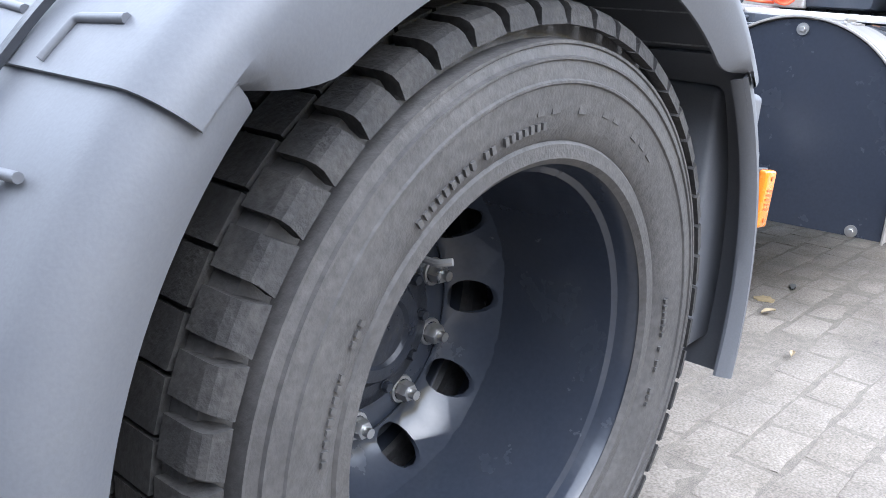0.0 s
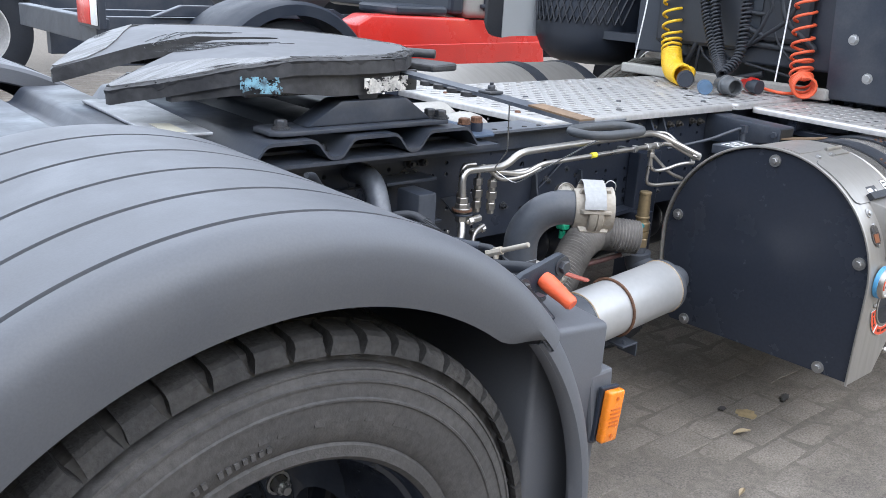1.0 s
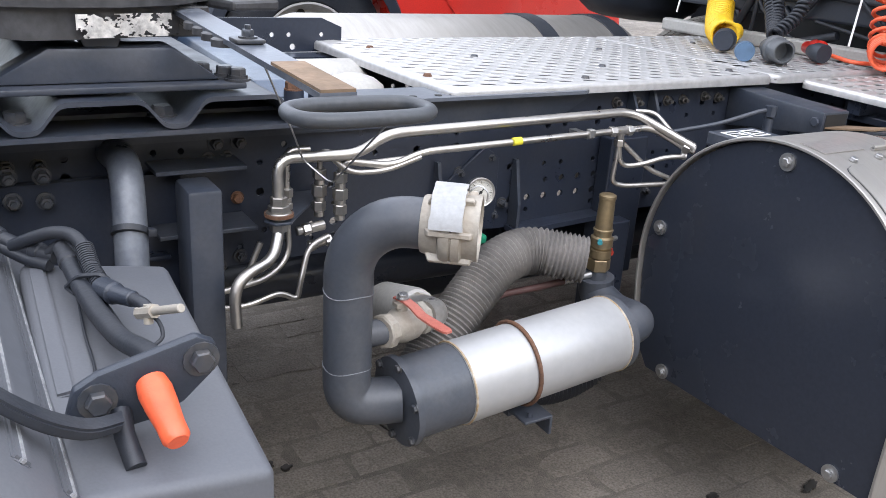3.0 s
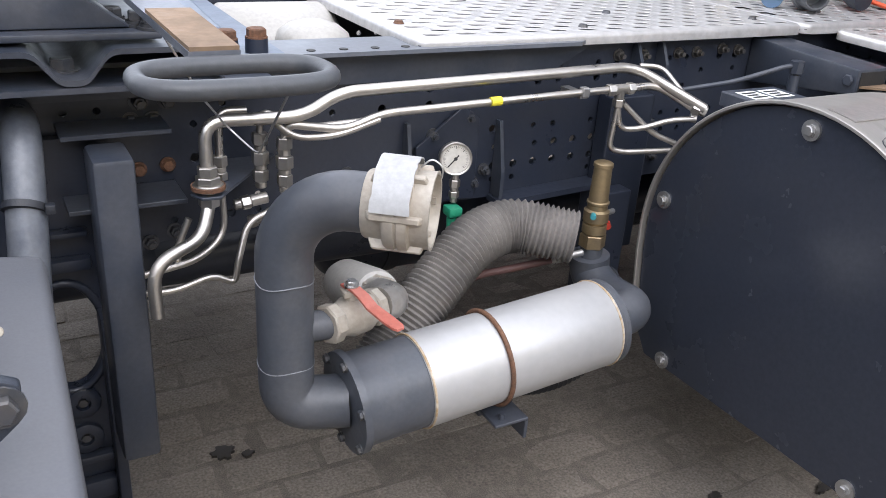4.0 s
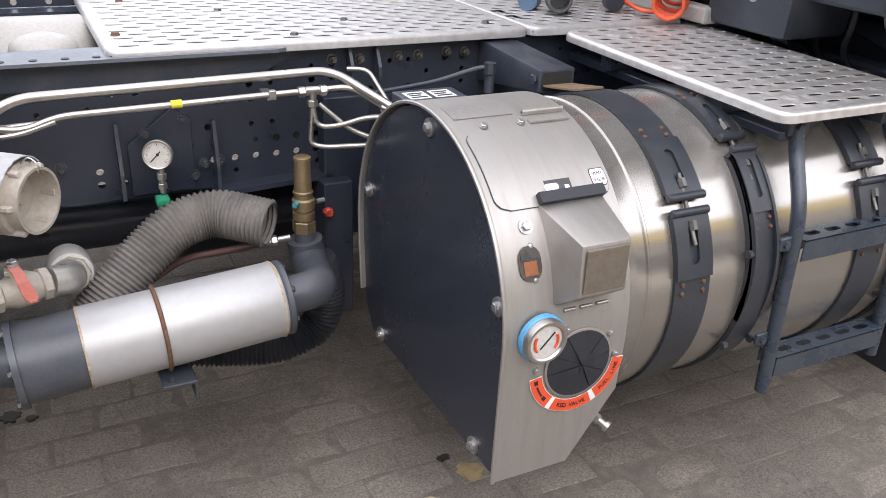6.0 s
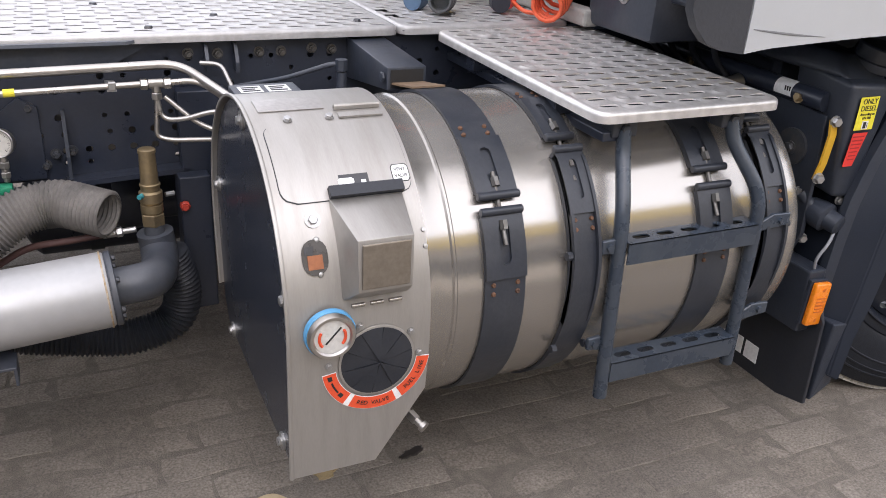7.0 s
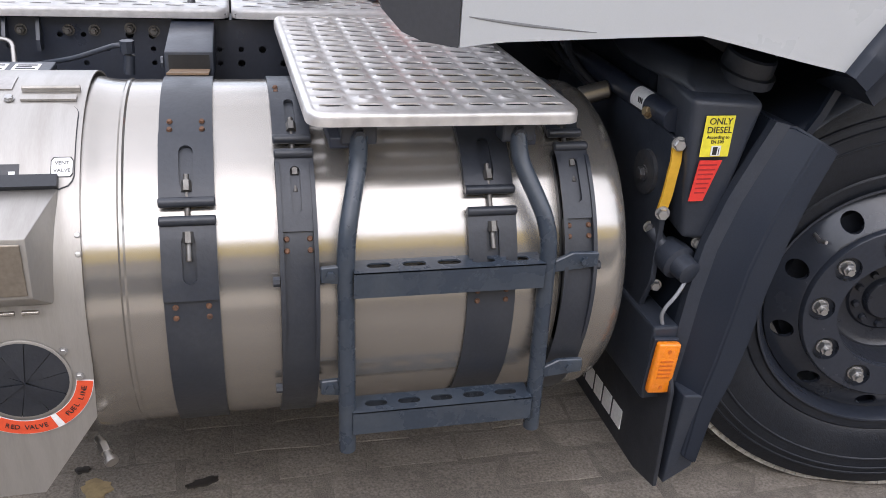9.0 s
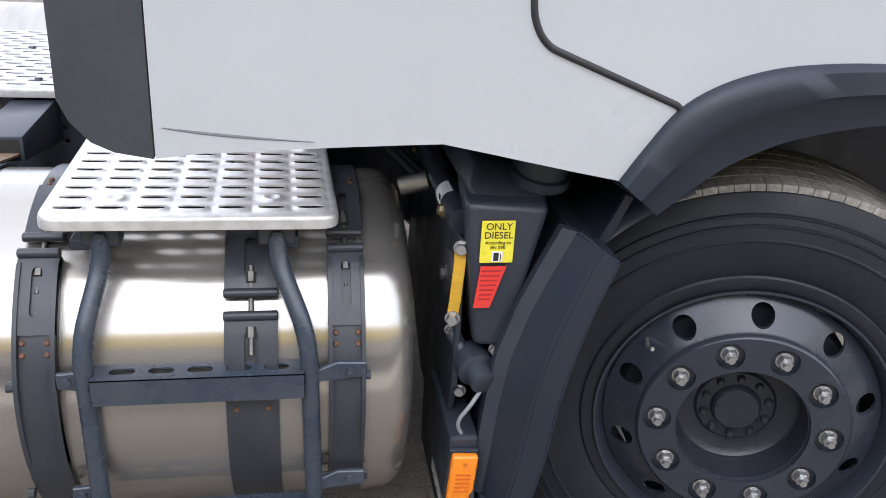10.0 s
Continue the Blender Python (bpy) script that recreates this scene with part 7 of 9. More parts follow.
# riser and elbows
bm = B()
cdv = Vector((0.79, -0.615, 0.0)).normalized()
foot_, zt, rb = Vector((-0.867, 0.444, 0.0)), 0.842, 0.105
riser = rounded([(-0.775, 0.402, 0.485), (-0.868, 0.438, 0.480), (-0.867, 0.443, 0.66)], 0.10, 12)
riser += [foot_ + cdv * (rb - rb * math.cos(math.pi / 2 * i / 12)) + Vector((0, 0, zt - rb + rb * math.sin(math.pi / 2 * i / 12))) for i in range(13)]
riser.append(riser[-1] + cdv * 0.03)
tube(bm, riser, 0.0440, 28)
part("riser_pipe", bm, M_PVC, sil, smooth=60)
for z in (0.560, 0.705):
    bm = B()
    rg = [Vector((-0.8675, 0.441 + 0.012 * (z - 0.56), z + 0.003 * math.sin(3 * a))) + Vector((math.cos(a) * 0.0442, math.sin(a) * 0.0442, 0)) for a in [2 * math.pi * i / 36 for i in range(36)]]
    tube(bm, rg, 0.0010, 6, closed=True)
    part("weld_seam", bm, material("pale_weld", (0.22, 0.23, 0.25), 0.5), sil, smooth=60)
# cast coupling with a square lug and open mouth
cp = riser[-1] - cdv * 0.006
bm = B()
lathe(bm, cp, cdv, [(-0.004, 0.0445), (-0.004, 0.048), (0.0, 0.050), (0.026, 0.0515), (0.029, 0.060), (0.034, 0.063), (0.046, 0.0635), (0.0475, 0.0605), (0.0495, 0.0605), (0.051, 0.0635), (0.064, 0.0625), (0.067, 0.0555), (0.090, 0.0560), (0.0935, 0.0572), (0.0935, 0.0520), (0.060, 0.0480), (0.050, 0.0420), (0.050, 0.0)], 48)
coup = part("coupling", bm, M_BEIGE, sil, "pale cast hose coupling with an open mouth", smooth=35)
u2, w2 = frame_of(cdv)[1:]
for a in (-5, 55, 115, 175, 235, 295):
    bm = B()
    rad = u2 * math.cos(radians(a)) + w2 * math.sin(radians(a))
    tan_ = u2 * -math.sin(radians(a)) + w2 * math.cos(radians(a))
    hull8(bm, [cp + cdv * s_ + rad * 0.048 + tan_ * k_ for s_, k_ in ((0.004, -0.006), (0.088, -0.006), (0.088, 0.006), (0.004, 0.006))], [cp + cdv * s_ + rad * 0.0645 + tan_ * k_ for s_, k_ in ((0.012, -0.0045), (0.082, -0.0045), (0.082, 0.0045), (0.012, 0.0045))], 0.0015, 1)
    part("lug", bm, M_BEIGE, coup)
# flat white wrap over the flange, with a ragged edge
bm = B()
rows = []
wrng = random.Random(8)
for i in range(19):
    a = radians(12 + 122 * i / 18)
    up = Vector((0, 0, 1)) * math.sin(a) + u2 * math.cos(a)
    j0, j1 = wrng.uniform(-0.0012, 0.0012), wrng.uniform(-0.0012, 0.0012)
    rr = 0.0675 + 0.004 * max(0.0, math.cos(2 * (a - radians(100))))
    rows.append([bm.verts.new(cp + cdv * s + up * r) for s, r in ((0.014 + j0, rr), (0.068 + j1, rr), (0.068 + j1, rr + 0.002), (0.014 + j0, rr + 0.002))])
for a, b in zip(rows, rows[1:]):
    bridge(bm, a, b)
bm.faces.new(rows[0][::-1])
bm.faces.new(rows[-1])
part("tape_wrap", bm, material("white_tape", (0.38, 0.385, 0.39), 0.6, mix=(0.31, 0.305, 0.295), mix_scale=20), coup, smooth=50)
bm = B()
tube(bm, rounded([cp + cdv * 0.07 + Vector((0, 0, 0.062)), cp + cdv * 0.085 + Vector((0, 0, 0.078)), cp + cdv * 0.102 + Vector((0, 0, 0.066)), cp + cdv * 0.100 + Vector((0, 0, 0.050))], 0.012, 4), 0.0014, 6)
part("wire_ring", bm, M_BOLT, coup, smooth=60)
bm = B()
rod(bm, cp + cdv * 0.049, cp + cdv * 0.062, 0.013, 16, bevel=0.003)
part("poppet", bm, M_BEIGE, coup, smooth=40)

# ball valve branch
val = group_of("ball_valve", truck, "cast ball valve with a worn red lever")
bm = B()
rod(bm, (-0.867, 0.443, 0.612), (-0.795, 0.434, 0.615), 0.0245, 20)
part("stub", bm, M_PVC, val, smooth=40)
vd = Vector((0.945, 0.325, -0.03)).normalized()
vp = Vector((-0.806, 0.429, 0.616))
bm = B()
rod(bm, vp, vp + vd * 0.022, 0.033, 8, bevel=0.003)
lathe(bm, vp + vd * 0.022, vd, [(0, 0.0), (0, 0.027), (0.010, 0.028), (0.026, 0.034), (0.055, 0.034), (0.068, 0.028), (0.075, 0.028), (0.075, 0)], 28)
rod(bm, vp + vd * 0.092, vp + vd * 0.112, 0.033, 8, bevel=0.003)
part("body", bm, M_BEIGE, val, smooth=35)
top = Vector((-0.756, 0.446, 0.666))
bm = B()
rod(bm, top - Vector((0, 0, 0.03)), top, 0.011, 12)
box(bm, top.x - 0.016, top.x + 0.012, top.y - 0.010, top.y + 0.012, top.z - 0.014, top.z - 0.004, 0.002)
part("stem", bm, M_BEIGE, val, smooth=40)
bm = B()
lev = [top + Vector(p) for p in ((-0.006, 0.014, 0.001), (0.002, -0.012, 0.0015), (0.008, -0.026, -0.004), (0.014, -0.050, -0.014), (0.022, -0.092, -0.016), (0.026, -0.116, -0.016), (0.0275, -0.124, -0.016))]
wid = (0.016, 0.018, 0.019, 0.020, 0.022, 0.020, 0.012)
rows = [[bm.verts.new(p + Vector((w_ * 0.5 * sx, w_ * 0.10 * sx, 0.002 * sz))) for sx, sz in ((-1, -1), (1, -1), (1, 1), (-1, 1))] for p, w_ in zip(lev, wid)]
for a, b in zip(rows, rows[1:]):
    bridge(bm, a, b)
bm.faces.new(rows[0][::-1])
bm.faces.new(rows[-1])
part("lever", bm, M_REDP, val)
bm = B()
bolt(bm, top + Vector((0, 0, 0.003)), (0, 0, 1), 0.009, 0.010, 1.4)
part("lever_nut", bm, M_BOLT, val, smooth=40)
bm = B()
e0 = vp + vd * 0.112
ctr = Vector((-0.660, 0.486, 0.603))
tube(bm, rounded([e0, ctr, ctr + Vector((0.0, 0.075, -0.022))], 0.04, 10), 0.031, 24)
part("elbow", bm, material("galvanised_elbow", (0.55, 0.53, 0.50), 0.36, metal=0.75, mix=(0.42, 0.38, 0.33), mix_scale=20, mix_amount=0.6), val, smooth=60)
bm = B()
lathe(bm, (-0.656, 0.550, 0.580), (0, 0.955, -0.29), [(-0.008, 0.0), (-0.008, 0.036), (0.0, 0.038), (0.01, 0.038)], 8)
part("union_nut", bm, M_BEIGE, val, smooth=30)
bm = B()
lathe(bm, (-0.656, 0.557, 0.578), (0, 0.955, -0.29), [(0, 0.0), (0, 0.034), (0.004, 0.043), (0.02, 0.046), (0.15, 0.046), (0.17, 0.040), (0.178, 0.02), (0.18, 0.0)], 32)
part("white_pipe", bm, M_WHITE, val, smooth=40)


def ribbed_hose(path, r, pitch, parent, name, label, mat, open_end=True):
    pts = rounded(path, 0.14, 14)
    # resample at an even pitch
    seg = [(b - a).length for a, b in zip(pts, pts[1:])]
    total = sum(seg)
    n = int(total / (pitch / 6))
    out, radii = [], []
    for i in range(n + 1):
        s = total * i / n
        k = 0
        while k < len(seg) - 1 and s > seg[k]:
            s -= seg[k]
            k += 1
        out.append(pts[k].lerp(pts[k + 1], min(1, s / max(seg[k], 1e-9))))
        ph = (total * i / n / pitch) % 1
        radii.append(r - 0.0066 * (0.5 - 0.5 * math.cos(2 * math.pi * ph)))
    bm = B()
    tube(bm, out, r, 24, cap=not open_end, radii=radii)
    if open_end:
        inner_r = [v * 0.93 for v in radii[-40:]]
        tube(bm, out[-40:], r * 0.9, 24, cap=False, radii=inner_r)
        tube(bm, out[-41:-39], r * 0.9, 24)
    return part(name, bm, mat, parent, label, 60)


ribbed_hose([(-0.76, 0.48, 0.38), (-0.66, 0.53, 0.45), (-0.55, 0.565, 0.555), (-0.44, 0.605, 0.632), (-0.35, 0.615, 0.650), (-0.245, 0.535, 0.636)], 0.0545, 0.0102, sil, "corrugated_hose", "dusty grey corrugated rubber hose", M_HOSE)
ribbed_hose([(-0.60, 0.66, 0.34), (-0.40, 0.62, 0.30), (-0.22, 0.60, 0.275), (-0.11, 0.60, 0.31), (-0.09, 0.60, 0.40), (-0.12, 0.59, 0.50)], 0.046, 0.011, sil, "lower_hose", "black corrugated rubber hose", M_BLACK2, False)
bm = B()
tube(bm, rounded([ax1 + dv * 0.005, ax1 + dv * 0.09, Vector((-0.148, 0.525, 0.497)), Vector((-0.142, 0.597, 0.512)), Vector((-0.147, 0.597, 0.556))], 0.08, 10), 0.042, 24)
part("outlet_elbow", bm, M_PVC, sil, smooth=60)
bm = B()
rod(bm, (-0.147, 0.595, 0.54), (-0.147, 0.595, 0.585), 0.0235, 20)
part("outlet_neck", bm, M_PVC, sil, smooth=40)
# relief valve
bm = B()
lathe(bm, (-0.148, 0.595, 0.602), (0, 0, 1), [(0, 0), (0, 0.020), (0.006, 0.020), (0.008, 0.0255), (0.026, 0.0255), (0.028, 0.021), (0.034, 0.0265), (0.056, 0.0265), (0.060, 0.021), (0.070, 0.0215), (0.072, 0.0235), (0.076, 0.0235), (0.078, 0.0205), (0.145, 0.0185), (0.150, 0.0185), (0.151, 0.0205), (0.158, 0.0200), (0.160, 0.017), (0.160, 0)], 24)
rod(bm, (-0.148, 0.595, 0.576), (-0.148, 0.595, 0.606), 0.0275, 6, bevel=0.002)
relief = part("relief_valve", bm, M_BRASS, truck, "dull brass relief valve standing upright", smooth=35)
bm = B()
rod(bm, (-0.168, 0.58, 0.655), (-0.176, 0.570, 0.655), 0.006, 10)
part("seal_tag", bm, material("teal_seal", (0.04, 0.25, 0.28), 0.5), relief)
bm = B()
rod(bm, (-0.115, 0.60, 0.645), (-0.095, 0.605, 0.645), 0.006, 8)
part("side_screw", bm, M_BOLT, relief)
# hose-mouth red tag, small hose with crimped end
pipe("small_hose", [(-0.50, 0.62, 0.50), (-0.42, 0.62, 0.545), (-0.34, 0.60, 0.555), (-0.26, 0.58, 0.57)], 0.008, material("maroon_hose", (0.10, 0.05, 0.045), 0.6), truck, 0.05)
fitting(truck, (-0.262, 0.58, 0.570), (0.9, -0.1, 0.1), [(0.030, 0.010, 12), (0.014, 0.012, 6), (0.03, 0.007, 12)], M_BOLT)

# dial gauge on the rail
dg = group_of("dial_gauge", truck, "small round dial gauge with a white face")
gc2 = Vector((-0.442, 0.690, 0.771))
g_ax = Vector((-0.30, -0.94, 0.16)).normalized()
g_m = Matrix.Translation(gc2) @ (g_ax.to_track_quat("-Y", "Z")).to_matrix().to_4x4() @ Matrix.Scale(0.87, 4)
bm = B()
lathe(bm, (0, 0, 0), (0, -1, 0), [(0, 0), (0, 0.036), (0.016, 0.036), (0.018, 0.0375), (0.023, 0.0375), (0.025, 0.0355), (0.024, 0.0325), (0.021, 0.0320)], 36)
part("case", bm, M_PIPE, dg, smooth=40, m=g_m)
bm = B()
lathe(bm, (0, 0, 0), (0, -1, 0), [(0.0200, 0.0325), (0.0205, 0)], 28)
part("face", bm, M_DIAL, dg, m=g_m)
bm = B()
for k in range(31):
    a = radians(-45 + 9 * k)
    dd = Vector((math.cos(a), 0, math.sin(a)))
    c0 = Vector((0, -0.0212, 0))
    strip(bm, [c0 + dd * (0.0225 if k % 5 == 0 else 0.0255), c0 + dd * 0.0285], Vector((-dd.z, 0, dd.x)) * (0.0013 if k % 5 == 0 else 0.0006), (0, 0.0006, 0))
part("scale_mark", bm, M_INK_SHADE, dg, m=g_m)
bm = B()
strip(bm, [Vector((0.007, -0.0218, 0.008)), Vector((-0.017, -0.0218, -0.018))], (0.002, 0, -0.002), (0, 0.0006, 0))
rod(bm, (0, -0.0212, 0), (0, -0.0225, 0), 0.004, 12)
part("needle", bm, M_INK_SHADE, dg, m=g_m)
fitting(truck, (-0.442, 0.680, 0.742), (0, 0, -1), [(0.012, 0.008, 12), (0.016, 0.011, 6), (0.008, 0.008, 12), (0.014, 0.0105, 6), (0.010, 0.007, 12)])
bm = B()
box(bm, -0.462, -0.432, 0.655, 0.688, 0.658, 0.678, 0.005)
rod(bm, (-0.449, 0.67, 0.655), (-0.449, 0.67, 0.63), 0.010, 10)
part("green_tap", bm, M_GREEN, truck, smooth=40)
# brake hose and sensor on the tank bracket
pipe("dark_line", [(0.06, 0.68, 0.868), (0.18, 0.60, 0.905), (0.272, 0.552, 0.944), (0.296, 0.548, 0.944), (0.298, 0.548, 0.925)], 0.0055, M_FRAME2, truck)
bm = B()
rod(bm, (0.295, 0.545, 0.885), (0.298, 0.548, 0.925), 0.012, 12)
rod(bm, (0.296, 0.546, 0.93), (0.296, 0.546, 0.955), 0.015, 8)
part("sensor", bm, M_BLACK, truck, smooth=40)
# red-orange clip beside the relief valve
bm = B()
rod(bm, (-0.066, 0.668, 0.588), (-0.066, 0.648, 0.588), 0.0125, 8, bevel=0.003)
rod(bm, (-0.066, 0.650, 0.588), (-0.066, 0.642, 0.588), 0.007, 8)
part("red_clip", bm, material("dull_red_clip", (0.45, 0.05, 0.03), 0.5), truck)

# ---- cab ----
M_LEG = material("dark_moulded_plastic", (0.016, 0.021, 0.032), 0.44, spec=0.38, mix=(0.022, 0.027, 0.038), mix_scale=5, grain=300, bump=0.06, bump_scale=300)
cab = group_of("cab", truck, "pale grey cab with dark plastic wheel arch and rear side deflector")
CY = -0.13
# side skin with wheel-arch cut, outer face at CY

def cab_y(x, z):
    """The cab's side: slightly tucked in towards its foot and its rear."""
    return CY - 0.030 * math.exp(-((x - 0.83) / 0.25) ** 2) + 0.022 * max(0.0, min(1.0, (x - 0.9) / 0.7)) * 1.0 + 0.02 * max(0, 1.2 - z) + 0.05 * max(0, z - 1.9)


def smooth_line(pts, steps=5):
    """A curve through the points."""
    P = [Vector((*p, 0)) for p in pts]
    P = [P[0] * 2 - P[1]] + P + [P[-1] * 2 - P[-2]]
    out = []
    for a, b, c, d in zip(P, P[1:], P[2:], P[3:]):
        for i in range(steps):
            t = i / steps
            q = 0.5 * (2 * b + (c - a) * t + (2 * a - 5 * b + 4 * c - d) * t * t + (3 * b - a - 3 * c + d) * t ** 3)
            out.append((q.x, q.y))
    return out + [tuple(pts[-1])]


ARCH = smooth_line([(1.520, 1.050), (1.557, 1.107), (1.603, 1.167), (1.665, 1.206), (1.745, 1.231), (1.83, 1.241), (1.92, 1.244), (2.02, 1.241), (2.12, 1.228), (2.22, 1.195), (2.30, 1.135), (2.36, 1.02)])
FOOT = [(0.829, 1.098), (0.865, 1.103), (0.90, 1.106), (0.965, 1.107), (1.03, 1.108), (1.10, 1.109), (1.17, 1.110), (1.233, 1.111), (1.31, 1.0945), (1.38, 1.079), (1.45, 1.064)] + ARCH + [(2.45, 0.995), (2.55, 0.965), (2.65, 0.955), (2.78, 1.0)]


def build_cab_side(mir):
    f = flip if mir else same_side
    bm = B()
    cols = []
    for x, z0 in FOOT:
        zs = [z0 + (2.55 - z0) * (k / 14) ** 1.3 for k in range(15)]
        cols.append(([bm.verts.new((x, f(cab_y(x, z)), z)) for z in zs], [bm.verts.new((x, f(cab_y(x, z) + 0.025), z)) for z in zs]))
    for (a, a2), (b, b2) in zip(cols, cols[1:]):
        for k in range(14):
            bm.faces.new((a[k], b[k], b[k + 1], a[k + 1]))
            bm.faces.new((a2[k], b2[k], b2[k + 1], a2[k + 1]))
        bm.faces.new((a[0], b[0], b2[0], a2[0]))
        bm.faces.new((a[14], b[14], b2[14], a2[14]))
    for a, a2 in (cols[0], cols[-1]):
        for k in range(14):
            bm.faces.new((a[k], a[k + 1], a2[k + 1], a2[k]))
    return part("side_panel", bm, M_CAB, cab, smooth=40)


near_side = build_cab_side(False)
build_cab_side(True)
# door panel edge: slightly proud black bead paints the shade of the gap
gap = [(1.352, 2.40), (1.352, 1.33), (1.356, 1.297), (1.368, 1.272), (1.385, 1.255), (1.598, 1.172), (1.605, 1.165)]
bm = B()
tube(bm, rounded([(x, cab_y(x, z) - 0.0002, z) for x, z in gap], 0.03, 5), 0.0055, 8)
part("door_gap", bm, M_INK_SHADE, near_side, smooth=60)
# pressed crease: tapering grey strip, the fold's shade put into its colour
bm = B()
rows = []
for k in range(17):
    t = k / 16
    x, z = 0.840 + 0.205 * t, 1.142 - 0.030 * t + 0.006 * t * t
    w = 0.0020 * math.sin(math.pi * min(1.0, 0.06 + 0.94 * t ** 0.8)) + 0.0003
    y = cab_y(x, z)
    rows.append([bm.verts.new(p) for p in ((x, y - 0.0005, z + w), (x, y - 0.0012, z), (x, y - 0.0005, z - w), (x, y + 0.004, z))])
for a, b in zip(rows, rows[1:]):
    bridge(bm, a, b)
bm.faces.new(rows[0][::-1])
bm.faces.new(rows[-1])
part("crease", bm, material("crease_shade_grey", (0.17, 0.175, 0.18), 0.6), near_side, smooth=60)
# rear wall, roof, front
bm = B()
box(bm, 1.06, 1.10, 0.10, 1.64, 1.10, 2.55, 0.01)
part("rear_wall", bm, M_BLACK, cab)
bm = B()
box(bm, 1.64, 1.72, 1.60, 2.22, 1.10, 2.55, 0.01)
part("recess_wall", bm, M_BLACK, cab)
bm = B()
box(bm, 1.103, 1.637, 1.60, 1.64, 1.10, 2.55, 0.01)
part("recess_side", bm, M_BLACK, cab)
bm = B()
box(bm, 0.829, 2.85, -0.08, 2.28, 2.555, 2.62, 0.03, 3)
part("roof", bm, M_CAB, cab, smooth=40)
bm = B()
box(bm, 2.785, 2.86, -0.08, 2.28, 0.55, 2.55, 0.03, 3)
part("front", bm, M_CAB, cab, smooth=40)
bm = B()
box(bm, 1.105, 2.78, -0.05, 2.25, 1.13, 1.17)
part("floor_pan", bm, M_BLACK, cab)
# black rear side deflectors
for f in (same_side, flip):
    bm = B()
    poly = [(0.706, 2.45), (0.706, 1.175), (0.72, 1.145), (0.745, 1.118), (0.775, 1.105), (0.8265, 1.0975), (0.8265, 2.45)]
    plate_holes(bm, poly, [], lambda p, s: (p[0], f(-0.158 + (0.829 - p[0]) * 0.10 + s), p[1]), 0.022)
    part("side_deflector", bm, material("deflector_black", (0.035, 0.038, 0.045), 0.5, mix=(0.05, 0.05, 0.055), mix_scale=5), cab, "black plastic side deflector", smooth=40)
# wheel-arch trim: a moulded band with a rolled outer lip
def arch_band():
    outer = ARCH
    inner = smooth_line([(1.592, 0.992), (1.642, 1.035), (1.701, 1.077), (1.781, 1.113), (1.864, 1.133), (1.948, 1.145), (2.02, 1.146), (2.08, 1.138), (2.14, 1.115), (2.19, 1.08), (2.22, 1.03), (2.24, 0.96)])
    bm = B()
    rows = []
    for k, ((xa, za), (xb, zb)) in enumerate(zip(outer, inner)):
        y = cab_y(xa, za)
        m1 = (xa + (xb - xa) * 0.10, za + (zb - za) * 0.10)
        m2 = (xa + (xb - xa) * 0.45, za + (zb - za) * 0.45)
        m3 = (xa + (xb - xa) * 0.52, za + (zb - za) * 0.52)
        rows.append([bm.verts.new(p) for p in ((xa, y + 0.02, za), (xa, y - 0.004, za), (m1[0], y - 0.020, m1[1]), (m2[0], y - 0.024, m2[1]), (m3[0], y - 0.016, m3[1]), (xb, y - 0.004, zb), (xb, y + 0.16, zb), (xb - 0.002, y + 0.16, zb + 0.006), (xa, y + 0.024, za - 0.01))])
    for a, b in zip(rows, rows[1:]):
        bridge(bm, a, b)
    bm.faces.new(rows[0][::-1])
    bm.faces.new(rows[-1])
    return bm


part("wheel_arch_trim", arch_band(), M_LEG, cab, "dark grey moulded wheel arch trim", smooth=50)

# ---- front mudguard rear leg, flap, filler box and brackets ----
legs = group_of("front_mudguard", truck, "dark grey moulded front mudguard leg behind the wheel")
inner_edge = [(1.478, 0.938), (1.448, 0.873), (1.412, 0.79), (1.384, 0.698), (1.370, 0.60), (1.362, 0.50), (1.352, 0.40), (1.35, 0.25)]
outer_edge = [(1.545, 0.912), (1.515, 0.83), (1.490, 0.74), (1.470, 0.64), (1.458, 0.53), (1.440, 0.44), (1.415, 0.36), (1.40, 0.24)]
bm = B()
rows = []
for (xa, za), (xb, zb) in zip(inner_edge, outer_edge):
    rows.append([bm.verts.new(p) for p in ((xa, 0.25, za), (xa, -0.045, za), (xa + 0.012, -0.056, za), ((xa + xb) / 2, -0.105, (za + zb) / 2 + 0.004), (xb - 0.006, -0.122, zb), (xb, -0.112, zb), (xb + 0.004, 0.24, zb), ((xa + xb) / 2 + 0.01, 0.245, (za + zb) / 2))])
for a, b in zip(rows, rows[1:]):
    bridge(bm, a, b)
bm.faces.new(rows[0][::-1])
bm.faces.new(rows[-1])
bmesh.ops.recalc_face_normals(bm, faces=bm.faces)
bmesh.ops.bevel(bm, geom=[e for e in bm.edges if len(e.link_faces) == 2 and e.calc_face_angle(0.0) > 0.35], offset=0.004, segments=2, affect="EDGES")
part("leg", bm, M_LEG, legs, smooth=30)
bm = B()
rows = []
for xa, za in inner_edge[:-1]:
    rows.append([bm.verts.new(p) for p in ((xa - 0.018, -0.040, za + 0.006), (xa + 0.006, -0.050, za + 0.002), (xa + 0.006, -0.030, za + 0.002), (xa - 0.018, -0.020, za + 0.006))])
for a, b in zip(rows, rows[1:]):
    bridge(bm, a, b)
bm.faces.new(rows[0][::-1])
bm.faces.new(rows[-1])
part("edge_rib", bm, M_BLACK, legs, smooth=40)
bm = B()
